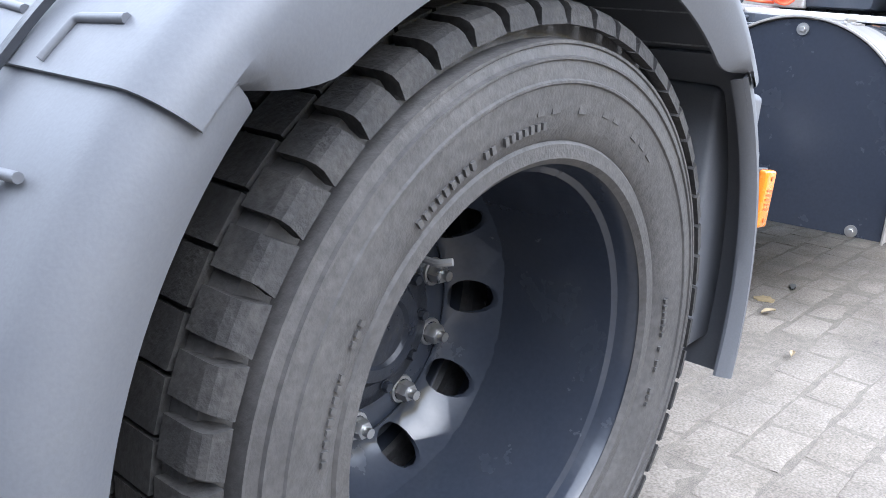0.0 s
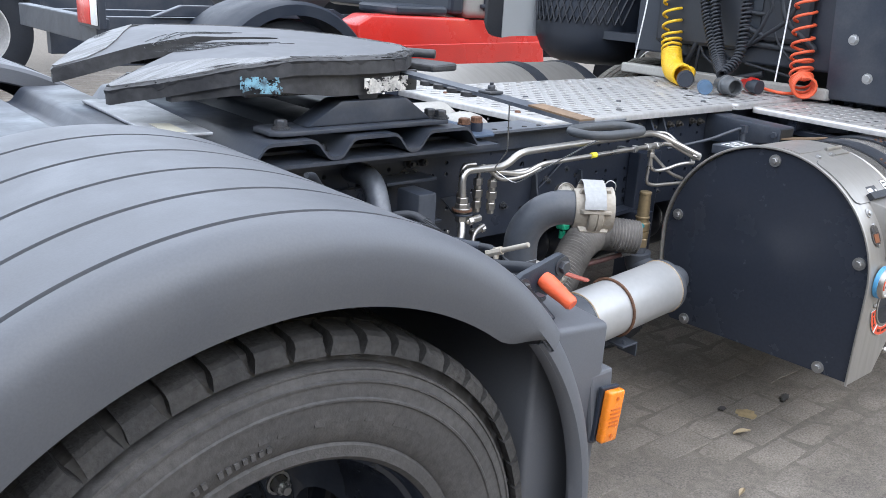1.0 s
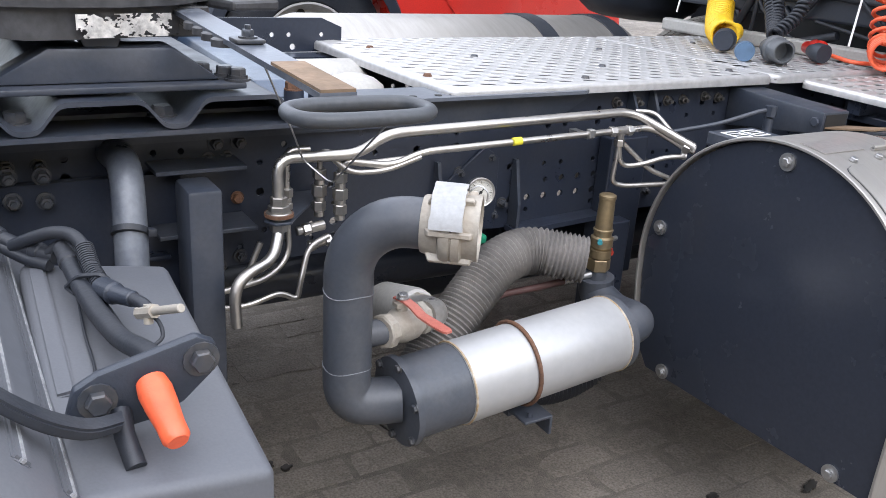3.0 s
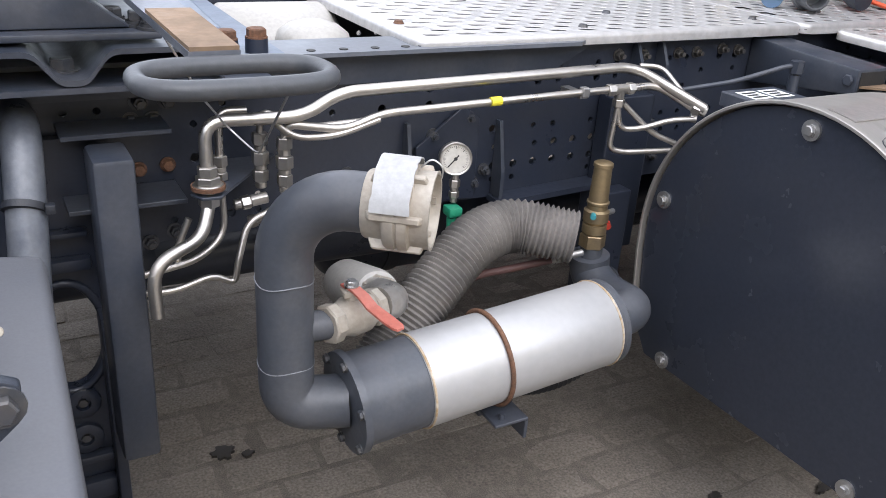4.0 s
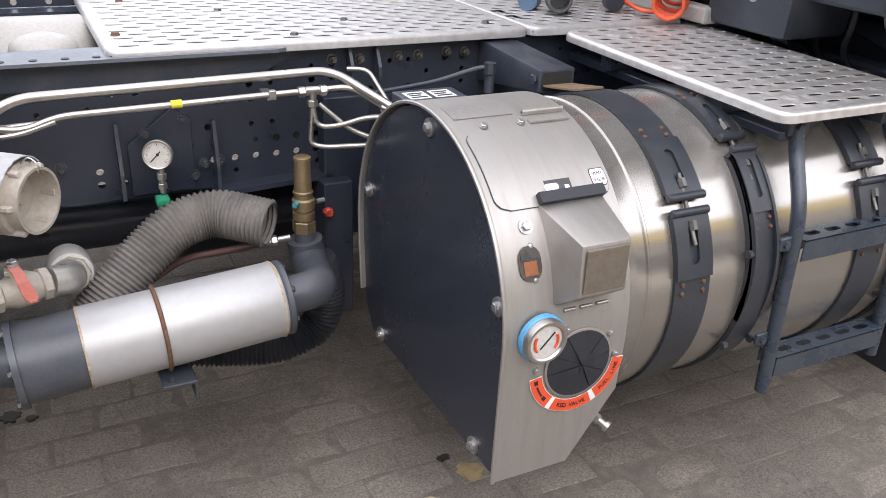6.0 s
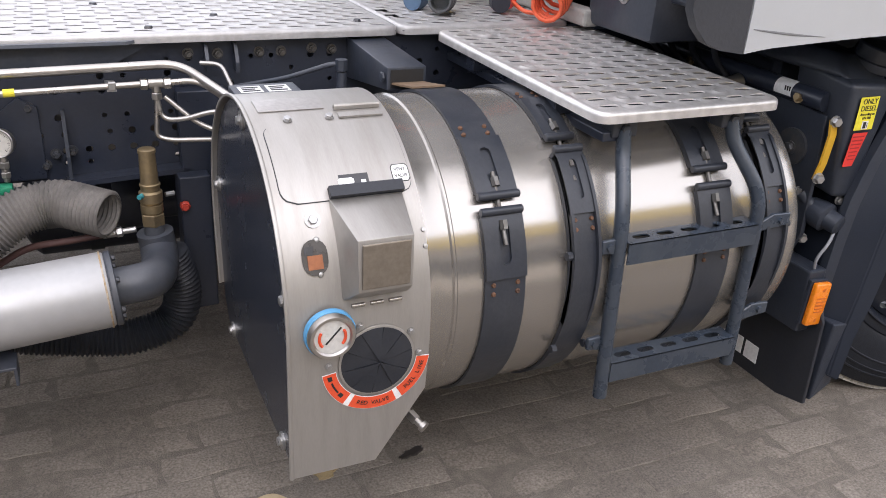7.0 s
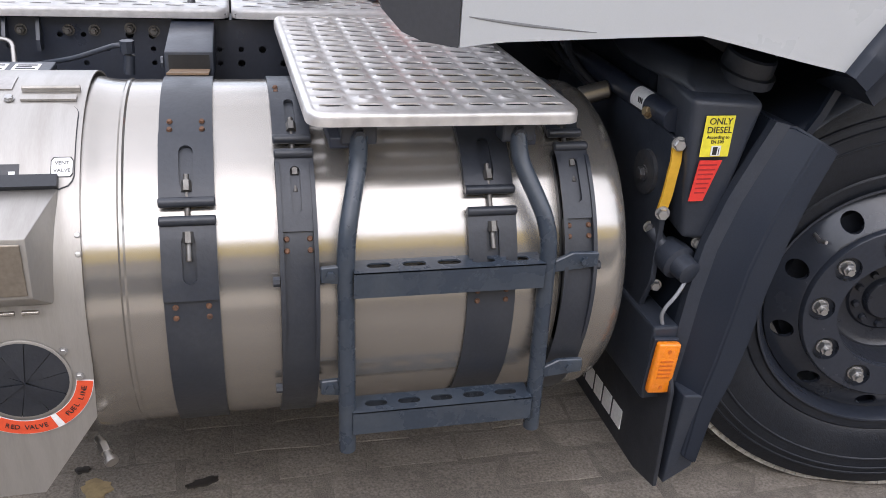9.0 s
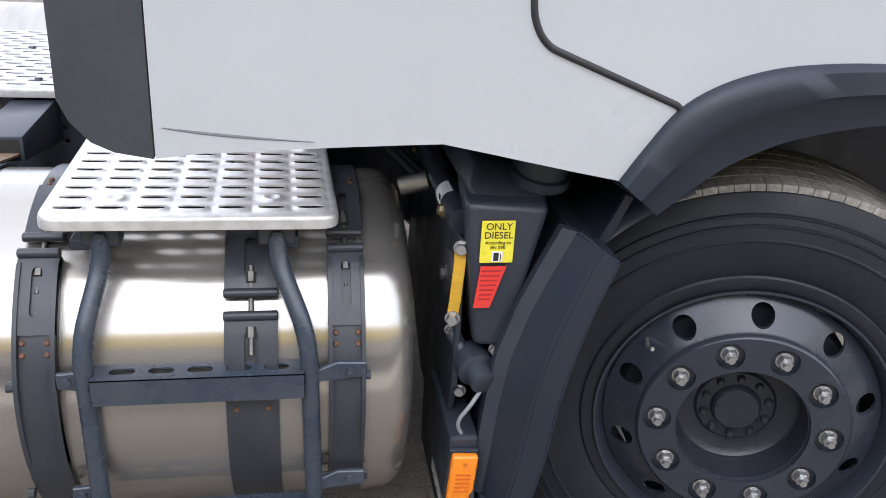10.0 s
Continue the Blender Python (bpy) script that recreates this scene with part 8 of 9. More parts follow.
prism(bm, [(-0.09, 0.165), (0.0, 0.142), (0.50, 0.140), (0.50, 0.50), (-0.04, 0.50), (-0.085, 0.40)], "x", 1.328, 1.338, 0.002, 1)
flap_ob = part("mud_flap", bm, M_BLACK2, legs, "black rubber mud flap with white marking")
# white marking as plain bars
for y0, y1 in ((0.318, 0.300), (0.290, 0.246), (0.236, 0.196), (0.186, 0.142), (0.132, 0.084)):
    bm = B()
    box(bm, 1.3262, 1.3278, y1, y0, 0.182, 0.232)
    part("marking_bar", bm, M_LABELW, flap_ob)
bm = B()
hull8(bm, [(1.35, -0.09, 0.17), (1.41, -0.09, 0.21), (1.41, 0.24, 0.21), (1.35, 0.24, 0.17)], [(1.352, -0.10, 0.40), (1.42, -0.11, 0.40), (1.42, 0.24, 0.40), (1.352, 0.24, 0.40)], 0.004)
part("flap_backing", bm, M_BLACK, legs)
# curved shell of the mudguard over the tyre
bm = B()
rows = []
for i in range(15):
    a = radians(152 - 41 * i / 14)
    rows.append([bm.verts.new((AXLE_F + math.cos(a) * r, y, 0.497 + math.sin(a) * r)) for y, r in ((0.27, 0.552), (0.02, 0.552), (0.004, 0.546), (-0.006, 0.530), (-0.002, 0.528), (0.010, 0.541), (0.022, 0.546), (0.27, 0.546))])
for a, b in zip(rows, rows[1:]):
    bridge(bm, a, b)
bm.faces.new(rows[0][::-1])
bm.faces.new(rows[-1])
part("shell", bm, M_LEG, legs, smooth=40)
bm = B()
strip(bm, [(1.535, -0.03, 0.915), (1.553, -0.035, 0.955), (1.572, -0.035, 1.000)], (0.014, 0.0, -0.006), (0, 0.010, 0))
part("shell_stay", bm, M_LEG, legs)
marker_lamp(1.313, -0.062, 0.449, 0.115, 0.050, 4, truck, "orange side marker lamp behind the front wheel")
bm = B()
box(bm, 1.29, 1.345, -0.045, 0.20, 0.36, 0.53, 0.006)
part("marker_bracket", bm, M_BLACK, truck)

# black filler housing with labels
fil = group_of("filler_housing", truck, "black moulded filler housing with warning labels")
bm = B()
hull8(bm, [(1.325, -0.020, 0.708), (1.385, -0.020, 0.700), (1.40, 0.16, 0.72), (1.34, 0.16, 0.72)], [(1.292, -0.028, 0.985), (1.440, -0.028, 0.975), (1.47, 0.16, 1.00), (1.31, 0.16, 1.00)], 0.014, 3)
part("body", bm, M_BLACK, fil, smooth=40)
bm = B()
hull8(bm, [(1.30, 0.0, 0.985), (1.44, 0.0, 0.975), (1.47, 0.30, 0.98), (1.30, 0.30, 0.98)], [(1.33, 0.06, 1.035), (1.46, 0.06, 1.015), (1.48, 0.55, 1.05), (1.31, 0.55, 1.05)], 0.014, 3)
part("neck_shoulder", bm, M_BLACK, fil, smooth=40)
bm = B()
lathe(bm, (1.437, 0.062, 1.00), (0.12, -0.25, 1), [(0, 0.0), (0, 0.058), (0.018, 0.058), (0.020, 0.050), (0.024, 0.050), (0.048, 0.048), (0.052, 0.044), (0.052, 0)], 28)
part("cap", bm, M_BLACK, fil, smooth=40)
bm = B()
box(bm, 1.3225, 1.3805, -0.0325, -0.0305, 0.877, 0.954, 0.0008, 1)
bm.transform(Matrix.Translation((1.35, 0, 0.915)) @ Matrix.Shear("XY", 4, (0, 0)) @ Matrix.Translation((-1.35, 0, -0.915)))
yl = part("yellow_label", bm, M_LABELY, fil, "yellow fuel warning label")
writing("print", "ONLY", 0.017, pose(1.3525, -0.0332, 0.9435, 90, 0, 0), M_INK_SHADE, yl)
writing("print", "DIESEL", 0.017, pose(1.3525, -0.0332, 0.9275, 90, 0, 0), M_INK_SHADE, yl)
writing("print", "According to", 0.0085, pose(1.3525, -0.0332, 0.9145, 90, 0, 0), M_INK_SHADE, yl)
writing("print", "EN 590", 0.0085, pose(1.3525, -0.0332, 0.9055, 90, 0, 0), M_INK_SHADE, yl)
bm = B()
box(bm, 1.343, 1.362, -0.0336, -0.0328, 0.8795, 0.8985)
sg = part("pump_sign", bm, M_LABELW, yl)
bm = B()
box(bm, 1.346, 1.355, -0.0342, -0.0337, 0.8815, 0.8965)
box(bm, 1.3575, 1.3590, -0.0342, -0.0337, 0.8815, 0.8940)
part("pump", bm, M_INK_SHADE, sg)
bm = B()
prism(bm, [(1.318, 0.791), (1.347, 0.791), (1.371, 0.870), (1.326, 0.870)], "y", -0.0320, -0.0302)
rl = part("red_label", bm, M_LABELR, fil, "red label with fine print")
bm = B()
for k in range(7):
    z = 0.862 - 0.009 * k
    box(bm, 1.3265, 1.3265 + 0.036 - 0.0026 * k, -0.0326, -0.0321, z - 0.0016, z + 0.0012)
part("fine_print", bm, material("dark_red_print", (0.35, 0.02, 0.02), 0.6), rl)
# amber strap with two bolts
bm = B()
strip(bm, [(1.297, 0.006, 0.894), (1.295, -0.002, 0.86), (1.292, 0.002, 0.79), (1.290, 0.010, 0.750)], (0.020, 0, 0), (0, 0.006, 0))
ys = part("amber_strap", bm, M_AMBER, truck, "amber plastic strap between two bolts", smooth=40)
for p in ((1.297, 0.001, 0.892), (1.290, 0.004, 0.754)):
    bm = B()
    bolt(bm, p, (-0.25, -1, 0), 0.010, 0.014, 1.4)
    part("bolt", bm, M_BOLT, ys, smooth=40)
# bracket plate and round tube across the truck
bm = B()
prism(bm, [(0.02, 0.60), (0.03, 0.895), (0.30, 0.915), (0.62, 0.92), (0.70, 0.60), (0.40, 0.42), (0.10, 0.40)], "x", 1.300, 1.312, 0.002, 1)
bp = part("bracket_plate", bm, M_BLACK, truck)
bm = B()
prism(bm, circle2(0.106, 0.80, 0.045, 18), "x", 1.292, 1.300)
bolt(bm, (1.292, 0.106, 0.797), (-1, 0, 0), 0.012, 0.012, 1.4)
part("boss", bm, M_BOLTD, bp, smooth=40)
bm = B()
tube(bm, [(1.300, 0.66, 0.935), (1.302, 0.40, 0.932), (1.303, 0.040, 0.925)], 0.0235, 18)
tb = part("cross_tube", bm, M_FRAME, truck, "dark painted cross tube with a white sticker", smooth=60)
bm = B()
rws = []
for i in range(9):
    a = radians(95 + 110 * i / 8)
    rws.append([bm.verts.new((1.303 + math.cos(a) * r, y, 0.927 + math.sin(a) * r)) for y, r in ((0.13, 0.0242), (0.185, 0.0242), (0.185, 0.0248), (0.13, 0.0248))])
for a, b in zip(rws, rws[1:]):
    bridge(bm, a, b)
st2 = part("sticker", bm, M_LABELW, tb, smooth=60)
bm = B()
for k in range(3):
    yy = 0.135 + 0.007 * k
    a = radians(165)
    strip(bm, [(1.303 + math.cos(a) * 0.0253, yy, 0.927 + math.sin(a) * 0.0253 - 0.005), (1.303 + math.cos(a) * 0.0253, yy, 0.927 + math.sin(a) * 0.0253 + 0.006)], (0, 0.004, 0), (0.0006, 0, 0))
part("bar_print", bm, M_INK_SHADE, st2)
for yy in (0.50, 0.105):
    bm = B()
    bolt(bm, (1.282, yy, 0.922), (-1, -0.1, 0.2), 0.009, 0.012, 1.6)
    part("bolt", bm, M_BRASS, tb, smooth=40)
# level sensor on the tank's front dome
bm = B()
rod(bm, (1.22, 0.31, 0.895), (1.285, 0.30, 0.915), 0.020, 16, bevel=0.005)
part("level_sensor", bm, M_PIPE, tank, smooth=40)
# brake chamber and small clutter below the filler
bm = B()
lathe(bm, (1.330, 0.04, 0.66), (0.2, -1, -0.2), [(0, 0), (0, 0.03), (0.03, 0.036), (0.05, 0.036), (0.055, 0.026), (0.085, 0.024), (0.088, 0.018), (0.088, 0)], 20)
rod(bm, (1.30, 0.05, 0.70), (1.34, 0.0, 0.64), 0.014, 12)
part("air_fitting", bm, M_BLACK, truck, smooth=40)
for p in ((1.372, -0.004, 0.692), (1.30, 0.06, 0.70), (1.318, 0.03, 0.585)):
    bm = B()
    bolt(bm, p, (-0.3, -1, 0), 0.009, 0.012, 1.4)
    part("bolt", bm, M_BOLT, truck, smooth=40)
bm = B()
tube(bm, rounded([(1.345, -0.035, 0.628), (1.325, -0.045, 0.60), (1.30, -0.04, 0.56), (1.318, -0.03, 0.52)], 0.03, 5), 0.004, 8)
part("thin_hose", bm, material("grey_hose", (0.25, 0.26, 0.28), 0.5), truck, smooth=60)
# dark mass of engine and wheel housing behind
bm = B()
box(bm, 1.36, 1.56, 0.25, 0.72, 0.42, 1.06, 0.03)
box(bm, 1.56, 2.6, 0.40, 1.8, 0.60, 1.12, 0.04)
part("engine_housing", bm, M_BLACK, truck)
bm = B()
for k in range(5):
    y = 0.30 + 0.09 * k
    tube(bm, rounded([(1.18, y, 1.14), (1.16, y - 0.02, 1.05), (1.20, y + 0.03, 0.97), (1.28, y + 0.02, 0.90)], 0.05, 4), 0.008, 8)
part("cab_harness", bm, M_BLACK2, truck, smooth=60)

# ---- coiled hoses behind the cab ----
def coil(name, path, R, r, pitch, mat, label, group, tail=()):
    pts = rounded(path, 0.12, 10)
    seg = [(b - a).length for a, b in zip(pts, pts[1:])]
    total = sum(seg)
    out = [Vector(p) for p in tail]
    s, a = 0.0, 0.0
    u = None
    step = 1 / 14
    pos = 0.0
    while pos < total:
        t, k, q = pos, 0, pos
        while k < len(seg) - 1 and q > seg[k]:
            q -= seg[k]
            k += 1
        c = pts[k].lerp(pts[k + 1], min(1, q / max(seg[k], 1e-9)))
        d = (pts[k + 1] - pts[k]).normalized()
        if u is None:
            _, u, _ = frame_of(d)
        u = (u - d * u.dot(d)).normalized()
        v = d.cross(u)
        out.append(c + (u * math.cos(a) + v * math.sin(a)) * R)
        a += 2 * math.pi * step
        pos += (pitch(pos / total) if callable(pitch) else pitch) * step
    bm = B()
    tube(bm, out, r, 7)
    ob = part(name, bm, mat, smooth=60)
    return tagged(ob, label, "hose", group)


COILS = "coiled lines behind the cab"
coil("coiled_hose", [(1.03, 1.43, 1.95), (1.02, 1.42, 1.35), (0.985, 1.37, 1.12), (0.90, 1.29, 1.045), (0.78, 1.15, 1.042)], 0.042, 0.0064, lambda t: 0.054 if t < 0.66 else (0.03 if t < 0.74 else 0.0142), M_YELLOW, "yellow coiled air hose resting on the catwalk", COILS, [(1.04, 1.44, 2.1)])
coil("coiled_hose", [(1.03, 0.80, 1.95), (1.02, 0.78, 1.35), (1.0, 0.75, 1.16), (0.965, 0.715, 1.055), (0.90, 0.66, 1.046)], 0.042, 0.0062, lambda t: 0.052 if t < 0.80 else (0.034 if t < 0.90 else 0.019), M_CORAL, "coral-red coiled air hose resting on the catwalk", COILS, [(1.04, 0.82, 2.1)])
bm = B()
tube(bm, rounded([(0.955, 0.73, 1.012), (0.90, 0.76, 1.012), (0.905, 0.82, 1.018), (0.925, 0.90, 1.026), (0.93, 0.945, 1.03)], 0.04, 6), 0.0062, 8)
tagged(part("hose_end", bm, M_CORAL, smooth=60), "coral-red hose end lying across the catwalk", "hose")
for dx, dy in ((0.0, 0.0), (0.0, 0.05), (-0.04, -0.19)):
    coil("coiled_cable", [(0.99 + dx, 1.20 + dy, 1.95), (0.975 + dx, 1.18 + dy, 1.35), (0.90, 1.06 + dy * 0.5, 1.13), (0.79, 0.97, 1.065)], 0.018, 0.0056, 0.0172, M_BLACK2, "black coiled electric cable hanging behind the cab", COILS)
# plugs lying on the catwalk
def plug(p, d, sizes, mat, label):
    bm = B()
    lathe(bm, p, d, sizes, 20)
    return tagged(part("connector_plug", bm, mat, smooth=40), label, "connector", "connector plugs on the catwalk")


M_SOCKET = material("grey_socket", (0.10, 0.105, 0.11), 0.45, mix=(0.06, 0.06, 0.065), mix_scale=20)
plug((0.735, 0.945, 1.036), (-0.50, -0.86, 0.0), [(0, 0), (0, 0.022), (0.04, 0.026), (0.06, 0.040), (0.075, 0.040), (0.08, 0.034), (0.135, 0.034), (0.14, 0.030), (0.14, 0.026), (0.10, 0.024), (0.10, 0)], M_SOCKET, "grey seven-pin connector plug lying on the catwalk")
plug((0.77, 1.13, 1.035), (-0.7, -0.5, 0), [(0, 0), (0, 0.02), (0.05, 0.024), (0.055, 0.036), (0.075, 0.036), (0.10, 0.030), (0.10, 0)], M_BLACK, "black connector plug lying on the catwalk")
plug((0.665, 0.965, 1.022), (-0.75, -0.66, 0), [(0, 0), (0, 0.028), (0.02, 0.030), (0.05, 0.028), (0.05, 0)], material("slate_blue_lid", (0.10, 0.17, 0.27), 0.45, mix=(0.06, 0.09, 0.13), mix_scale=30), "slate-blue lidded connector plug lying on the catwalk")
plug((0.93, 0.95, 1.03), (-0.4, -0.9, 0), [(0, 0), (0, 0.018), (0.04, 0.022), (0.05, 0.030), (0.08, 0.030), (0.08, 0)], M_RED, "red brake line coupling lying on the catwalk")
plug((0.87, 0.89, 1.030), (-0.2, -0.95, -0.05), [(0, 0), (0, 0.018), (0.03, 0.028), (0.06, 0.028), (0.06, 0)], M_BLACK, "black coupling head lying on the catwalk")
plug((0.86, 1.18, 1.05), (-0.8, -0.6, 0), [(0, 0), (0, 0.026), (0.05, 0.030), (0.07, 0.022), (0.07, 0)], M_YELLOW, "yellow brake line coupling lying on the catwalk")
# hanging thin cables
for pts, mt in (([(1.04, 1.56, 1.9), (1.02, 1.56, 1.35), (0.97, 1.56, 1.07)], M_LABELW), ([(1.04, 0.86, 1.5), (1.0, 0.84, 1.25), (0.95, 0.82, 1.05)], M_LABELW)):
    bm = B()
    tube(bm, rounded(pts, 0.1, 6), 0.0035, 6)
    tagged(part("thin_cable", bm, mt, smooth=60), "thin pale cable hanging behind the cab", "cable")

# cab rear furniture: intake canister, panels, white lip
back = group_of("cab_rear_gear", truck, "black intake ducts and panels behind the cab")
bm = B()
lathe(bm, (1.30, 2.12, 1.32), (0.08, 0.03, 1), [(-0.345, 0.0), (-0.34, 0.14), (-0.325, 0.20), (-0.28, 0.26), (-0.20, 0.30), (-0.08, 0.315), (0.7, 0.32), (0.7, 0.0)], 48)
can = part("intake_canister", bm, M_BLACK, back, "black ribbed intake canister", smooth=40)
bm = B()
for k in range(14):
    for sgn in (-1, 1):
        a0 = math.pi * (0.86 + 0.04 * k)
        pts = []
        for i in range(7):
            a, z = a0 + sgn * 0.08 * i, 1.20 + 0.06 * i
            pts.append((1.30 + 0.08 * (z - 1.32) + math.cos(a) * 0.318, 2.12 + 0.03 * (z - 1.32) + math.sin(a) * 0.318, z))
        tube(bm, pts, 0.006, 5)
tagged(part("mesh_rib", bm, M_BLACK2, can), kind="stuff")
bm = B()
box(bm, 1.0, 1.05, 0.62, 1.66, 0.995, 1.040, 0.008)
part("white_lip", bm, M_WHITE, back)
bm = B()
hull8(bm, [(1.02, 0.36, 1.0), (1.25, 0.36, 1.0), (1.25, 0.64, 1.0), (1.02, 0.64, 1.0)], [(1.00, 0.30, 1.9), (1.25, 0.30, 1.9), (1.25, 0.70, 1.9), (1.00, 0.70, 1.9)], 0.02)
part("corner_panel", bm, M_FRAME2, back, smooth=30)
for p in ((1.018, 0.48, 1.10), (1.015, 0.56, 1.24)):
    bm = B()
    bolt(bm, p, (-1, 0, 0), 0.014, 0.012, 1.5)
    part("bolt", bm, M_BOLT, back, smooth=40)
bm = B()
rng = random.Random(5)
for k in range(14):
    y0, z0 = rng.uniform(0.75, 1.35), rng.uniform(1.1, 1.7)
    tube(bm, rounded([(1.055, y0, z0 + 0.3), (1.03, y0 + rng.uniform(-0.1, 0.1), z0), (1.04, y0 + rng.uniform(-0.3, 0.3), z0 - rng.uniform(0.1, 0.25)), (1.055, y0 + rng.uniform(-0.3, 0.3), z0 - 0.1)], 0.08, 4), rng.uniform(0.006, 0.014), 8)
tagged(part("cable_loom", bm, M_BLACK2, back, smooth=60), kind="stuff")
bm = B()
box(bm, 1.02, 1.058, 1.05, 1.5, 1.15, 1.8, 0.02)
box(bm, 1.03, 1.058, 0.75, 0.98, 1.2, 1.9, 0.02)
part("rear_grille_panel", bm, M_BLACK2, back)

# dark boxes added on the far rail, to keep far-side light off the ground
for x0, x1 in ((-1.16, -0.90), (-0.88, -0.60)):
    bm = B()
    hull8(bm, [(x0, 1.50, 0.37), (x1, 1.50, 0.37), (x1, 2.02, 0.37), (x0, 2.02, 0.37)], [(x0, 1.49, 0.80), (x1, 1.49, 0.80), (x1, 2.04, 0.80), (x0, 2.04, 0.80)], 0.02, 3)
    part("battery_box", bm, M_BLACK, truck, "dark moulded box added on the far rail to block light", smooth=40)
# far-side tank, seen over the catwalk
far = group_of("far_tank", truck, "stainless steel tank on the far side with dark straps")
bm = B()
lathe(bm, (0, 1.93, 0.672), (1, 0, 0), [(-0.52, 0.0), (-0.515, 0.15), (-0.49, 0.26), (-0.44, 0.325), (-0.38, 0.342), (0.9, 0.342), (0.96, 0.325), (1.0, 0.26), (1.03, 0.15), (1.035, 0.0)], 64)
part("shell", bm, M_STEEL2, far, smooth=35)
for x0 in (0.50, 0.84):
    bm = B()
    lathe(bm, (0, 1.93, 0.672), (1, 0, 0), [(x0, 0.343), (x0, 0.348), (x0 + 0.07, 0.348), (x0 + 0.07, 0.343)], 64)
    part("strap", bm, M_STRAP, far, smooth=35)
bm = B()
box(bm, -0.30, 0.90, 1.49, 1.62, 0.60, 0.70, 0.006)
part("tank_carrier", bm, M_FRAME, far)

# ---- neighbouring vehicles ----
def neighbour(x, y, body, skirt, label, cab_from=-0.38, wheels=(-1.85, 1.9)):
    """Another tractor unit standing alongside: frame, wheels, mudguard, skirt and cab."""
    t = tagged(new("parked_tractor_unit"), label, "truck", "neighbouring trucks")
    t.location = (x, y, yard_z(y + 0.15))
    for yy in (0.65, 1.42):
        bm = B()
        box(bm, -2.9, 3.0, yy, yy + 0.08, 0.68, 0.98, 0.004)
        part("frame_rail", bm, M_FRAME2, t)
    bm = B()
    box(bm, -2.96, -2.88, 0.30, 1.9, 0.84, 0.99, 0.006)
    part("tail_beam", bm, M_FRAME2, t)
    bm = B()
    box(bm, -3.00, -2.96, 0.12, 0.48, 0.94, 1.12, 0.006)
    tl = part("tail_lamp", bm, M_BLACK, t)
    bm = B()
    box(bm, -3.012, -3.001, 0.24, 0.46, 0.96, 1.105, 0.006)
    part("red_lens", bm, M_RED, tl, smooth=40)
    bm = B()
    box(bm, -3.012, -3.001, 0.14, 0.235, 0.96, 1.105, 0.006)
    part("clear_lens", bm, M_LABELW, tl, smooth=40)
    bm = B()
    prism(bm, [(-2.5, 0.985), (-1.0, 0.985), (-1.15, 1.06), (-2.3, 1.06)], "y", 0.62, 0.68, 0.006)
    part("coupling_frame", bm, M_FRAME2, t)
    for wx in wheels:
        w = group_of("wheel", t)
        bm = B()
        lathe(bm, (wx, 0.0, 0.51), (0, 1, 0), [(0.02, 0.29), (0.0, 0.31), (-0.005, 0.40), (0.01, 0.46), (0.03, 0.505), (0.27, 0.505), (0.29, 0.46), (0.28, 0.29)], 56)
        part("tyre", bm, M_RUBBER_NEW, w, smooth=40)
        bm = B()
        lathe(bm, (wx, 0.0, 0.51), (0, 1, 0), [(0.012, 0.296), (0.0, 0.302), (0.0, 0.29), (0.02, 0.285), (0.05, 0.268), (0.12, 0.25), (0.14, 0.20), (0.10, 0.19), (0.10, 0.14), (0.06, 0.12), (0.06, 0)], 48)
        part("rim", bm, M_ALU, w, smooth=35)
        bm = B()
        lathe(bm, (wx, 0.0, 0.51), (0, 1, 0), [(0.098, 0.136), (0.05, 0.13), (0.03, 0.11), (0.02, 0.07), (0.0, 0.06), (0.0, 0.0)], 32)
        part("hub", bm, M_HUB, w, smooth=40)
        # hand holes as black plugs, the shade inside them made into colour
        for k in range(10):
            a = radians(36 * k + 18)
            bm = B()
            lathe(bm, (wx + math.cos(a) * 0.228, 0.126, 0.51 + math.sin(a) * 0.228), (0, -1, 0), [(-0.02, 0.024), (0.012, 0.024), (0.012, 0.0)], 14)
            part("hand_hole", bm, M_INK_SHADE, w)
        for k in range(10):
            a = radians(36 * k)
            bm = B()
            bolt(bm, (wx + math.cos(a) * 0.1675, 0.10, 0.51 + math.sin(a) * 0.1675), (0, -1, 0), 0.015, 0.02, 1.3)
            part("wheel_nut", bm, M_BOLTD, w)
    bm = B()
    rows = []
    for k in range(31):
        a = radians(5 + 170 * k / 30)
        ca, sa = math.cos(a), math.sin(a)
        rows.append([bm.verts.new((wheels[0] + ca * r, yy, 0.5 + sa * r)) for yy, r in ((0.55, 0.63), (-0.02, 0.635), (-0.055, 0.615), (-0.06, 0.55), (-0.055, 0.55), (-0.05, 0.605), (-0.02, 0.627), (0.55, 0.622))])
    for a, b in zip(rows, rows[1:]):
        bridge(bm, a, b)
    bm.faces.new(rows[0][::-1])
    bm.faces.new(rows[-1])
    part("mudguard", bm, M_LEG, t, smooth=40)
    bm = B()
    lathe(bm, (-1.45, 1.04, 1.10), (0, 0, 1), [(-0.1, 0.35), (0.02, 0.46), (0.04, 0.46), (0.045, 0.44), (0.045, 0.0)], 36)
    part("coupling_plate", bm, M_GREASE, t, smooth=40)
    if skirt:
        bm = B()
        prism(bm, [(-1.36, 1.00), (-1.30, 0.36), (0.55, 0.36), (0.40, 1.02), (-0.30, 1.02), (-0.42, 1.05), (-1.24, 1.06)], "y", 0.0, 0.25, 0.02, 3)
        sk_ = part("side_skirt", bm, skirt, t, smooth=30)
        bm = B()
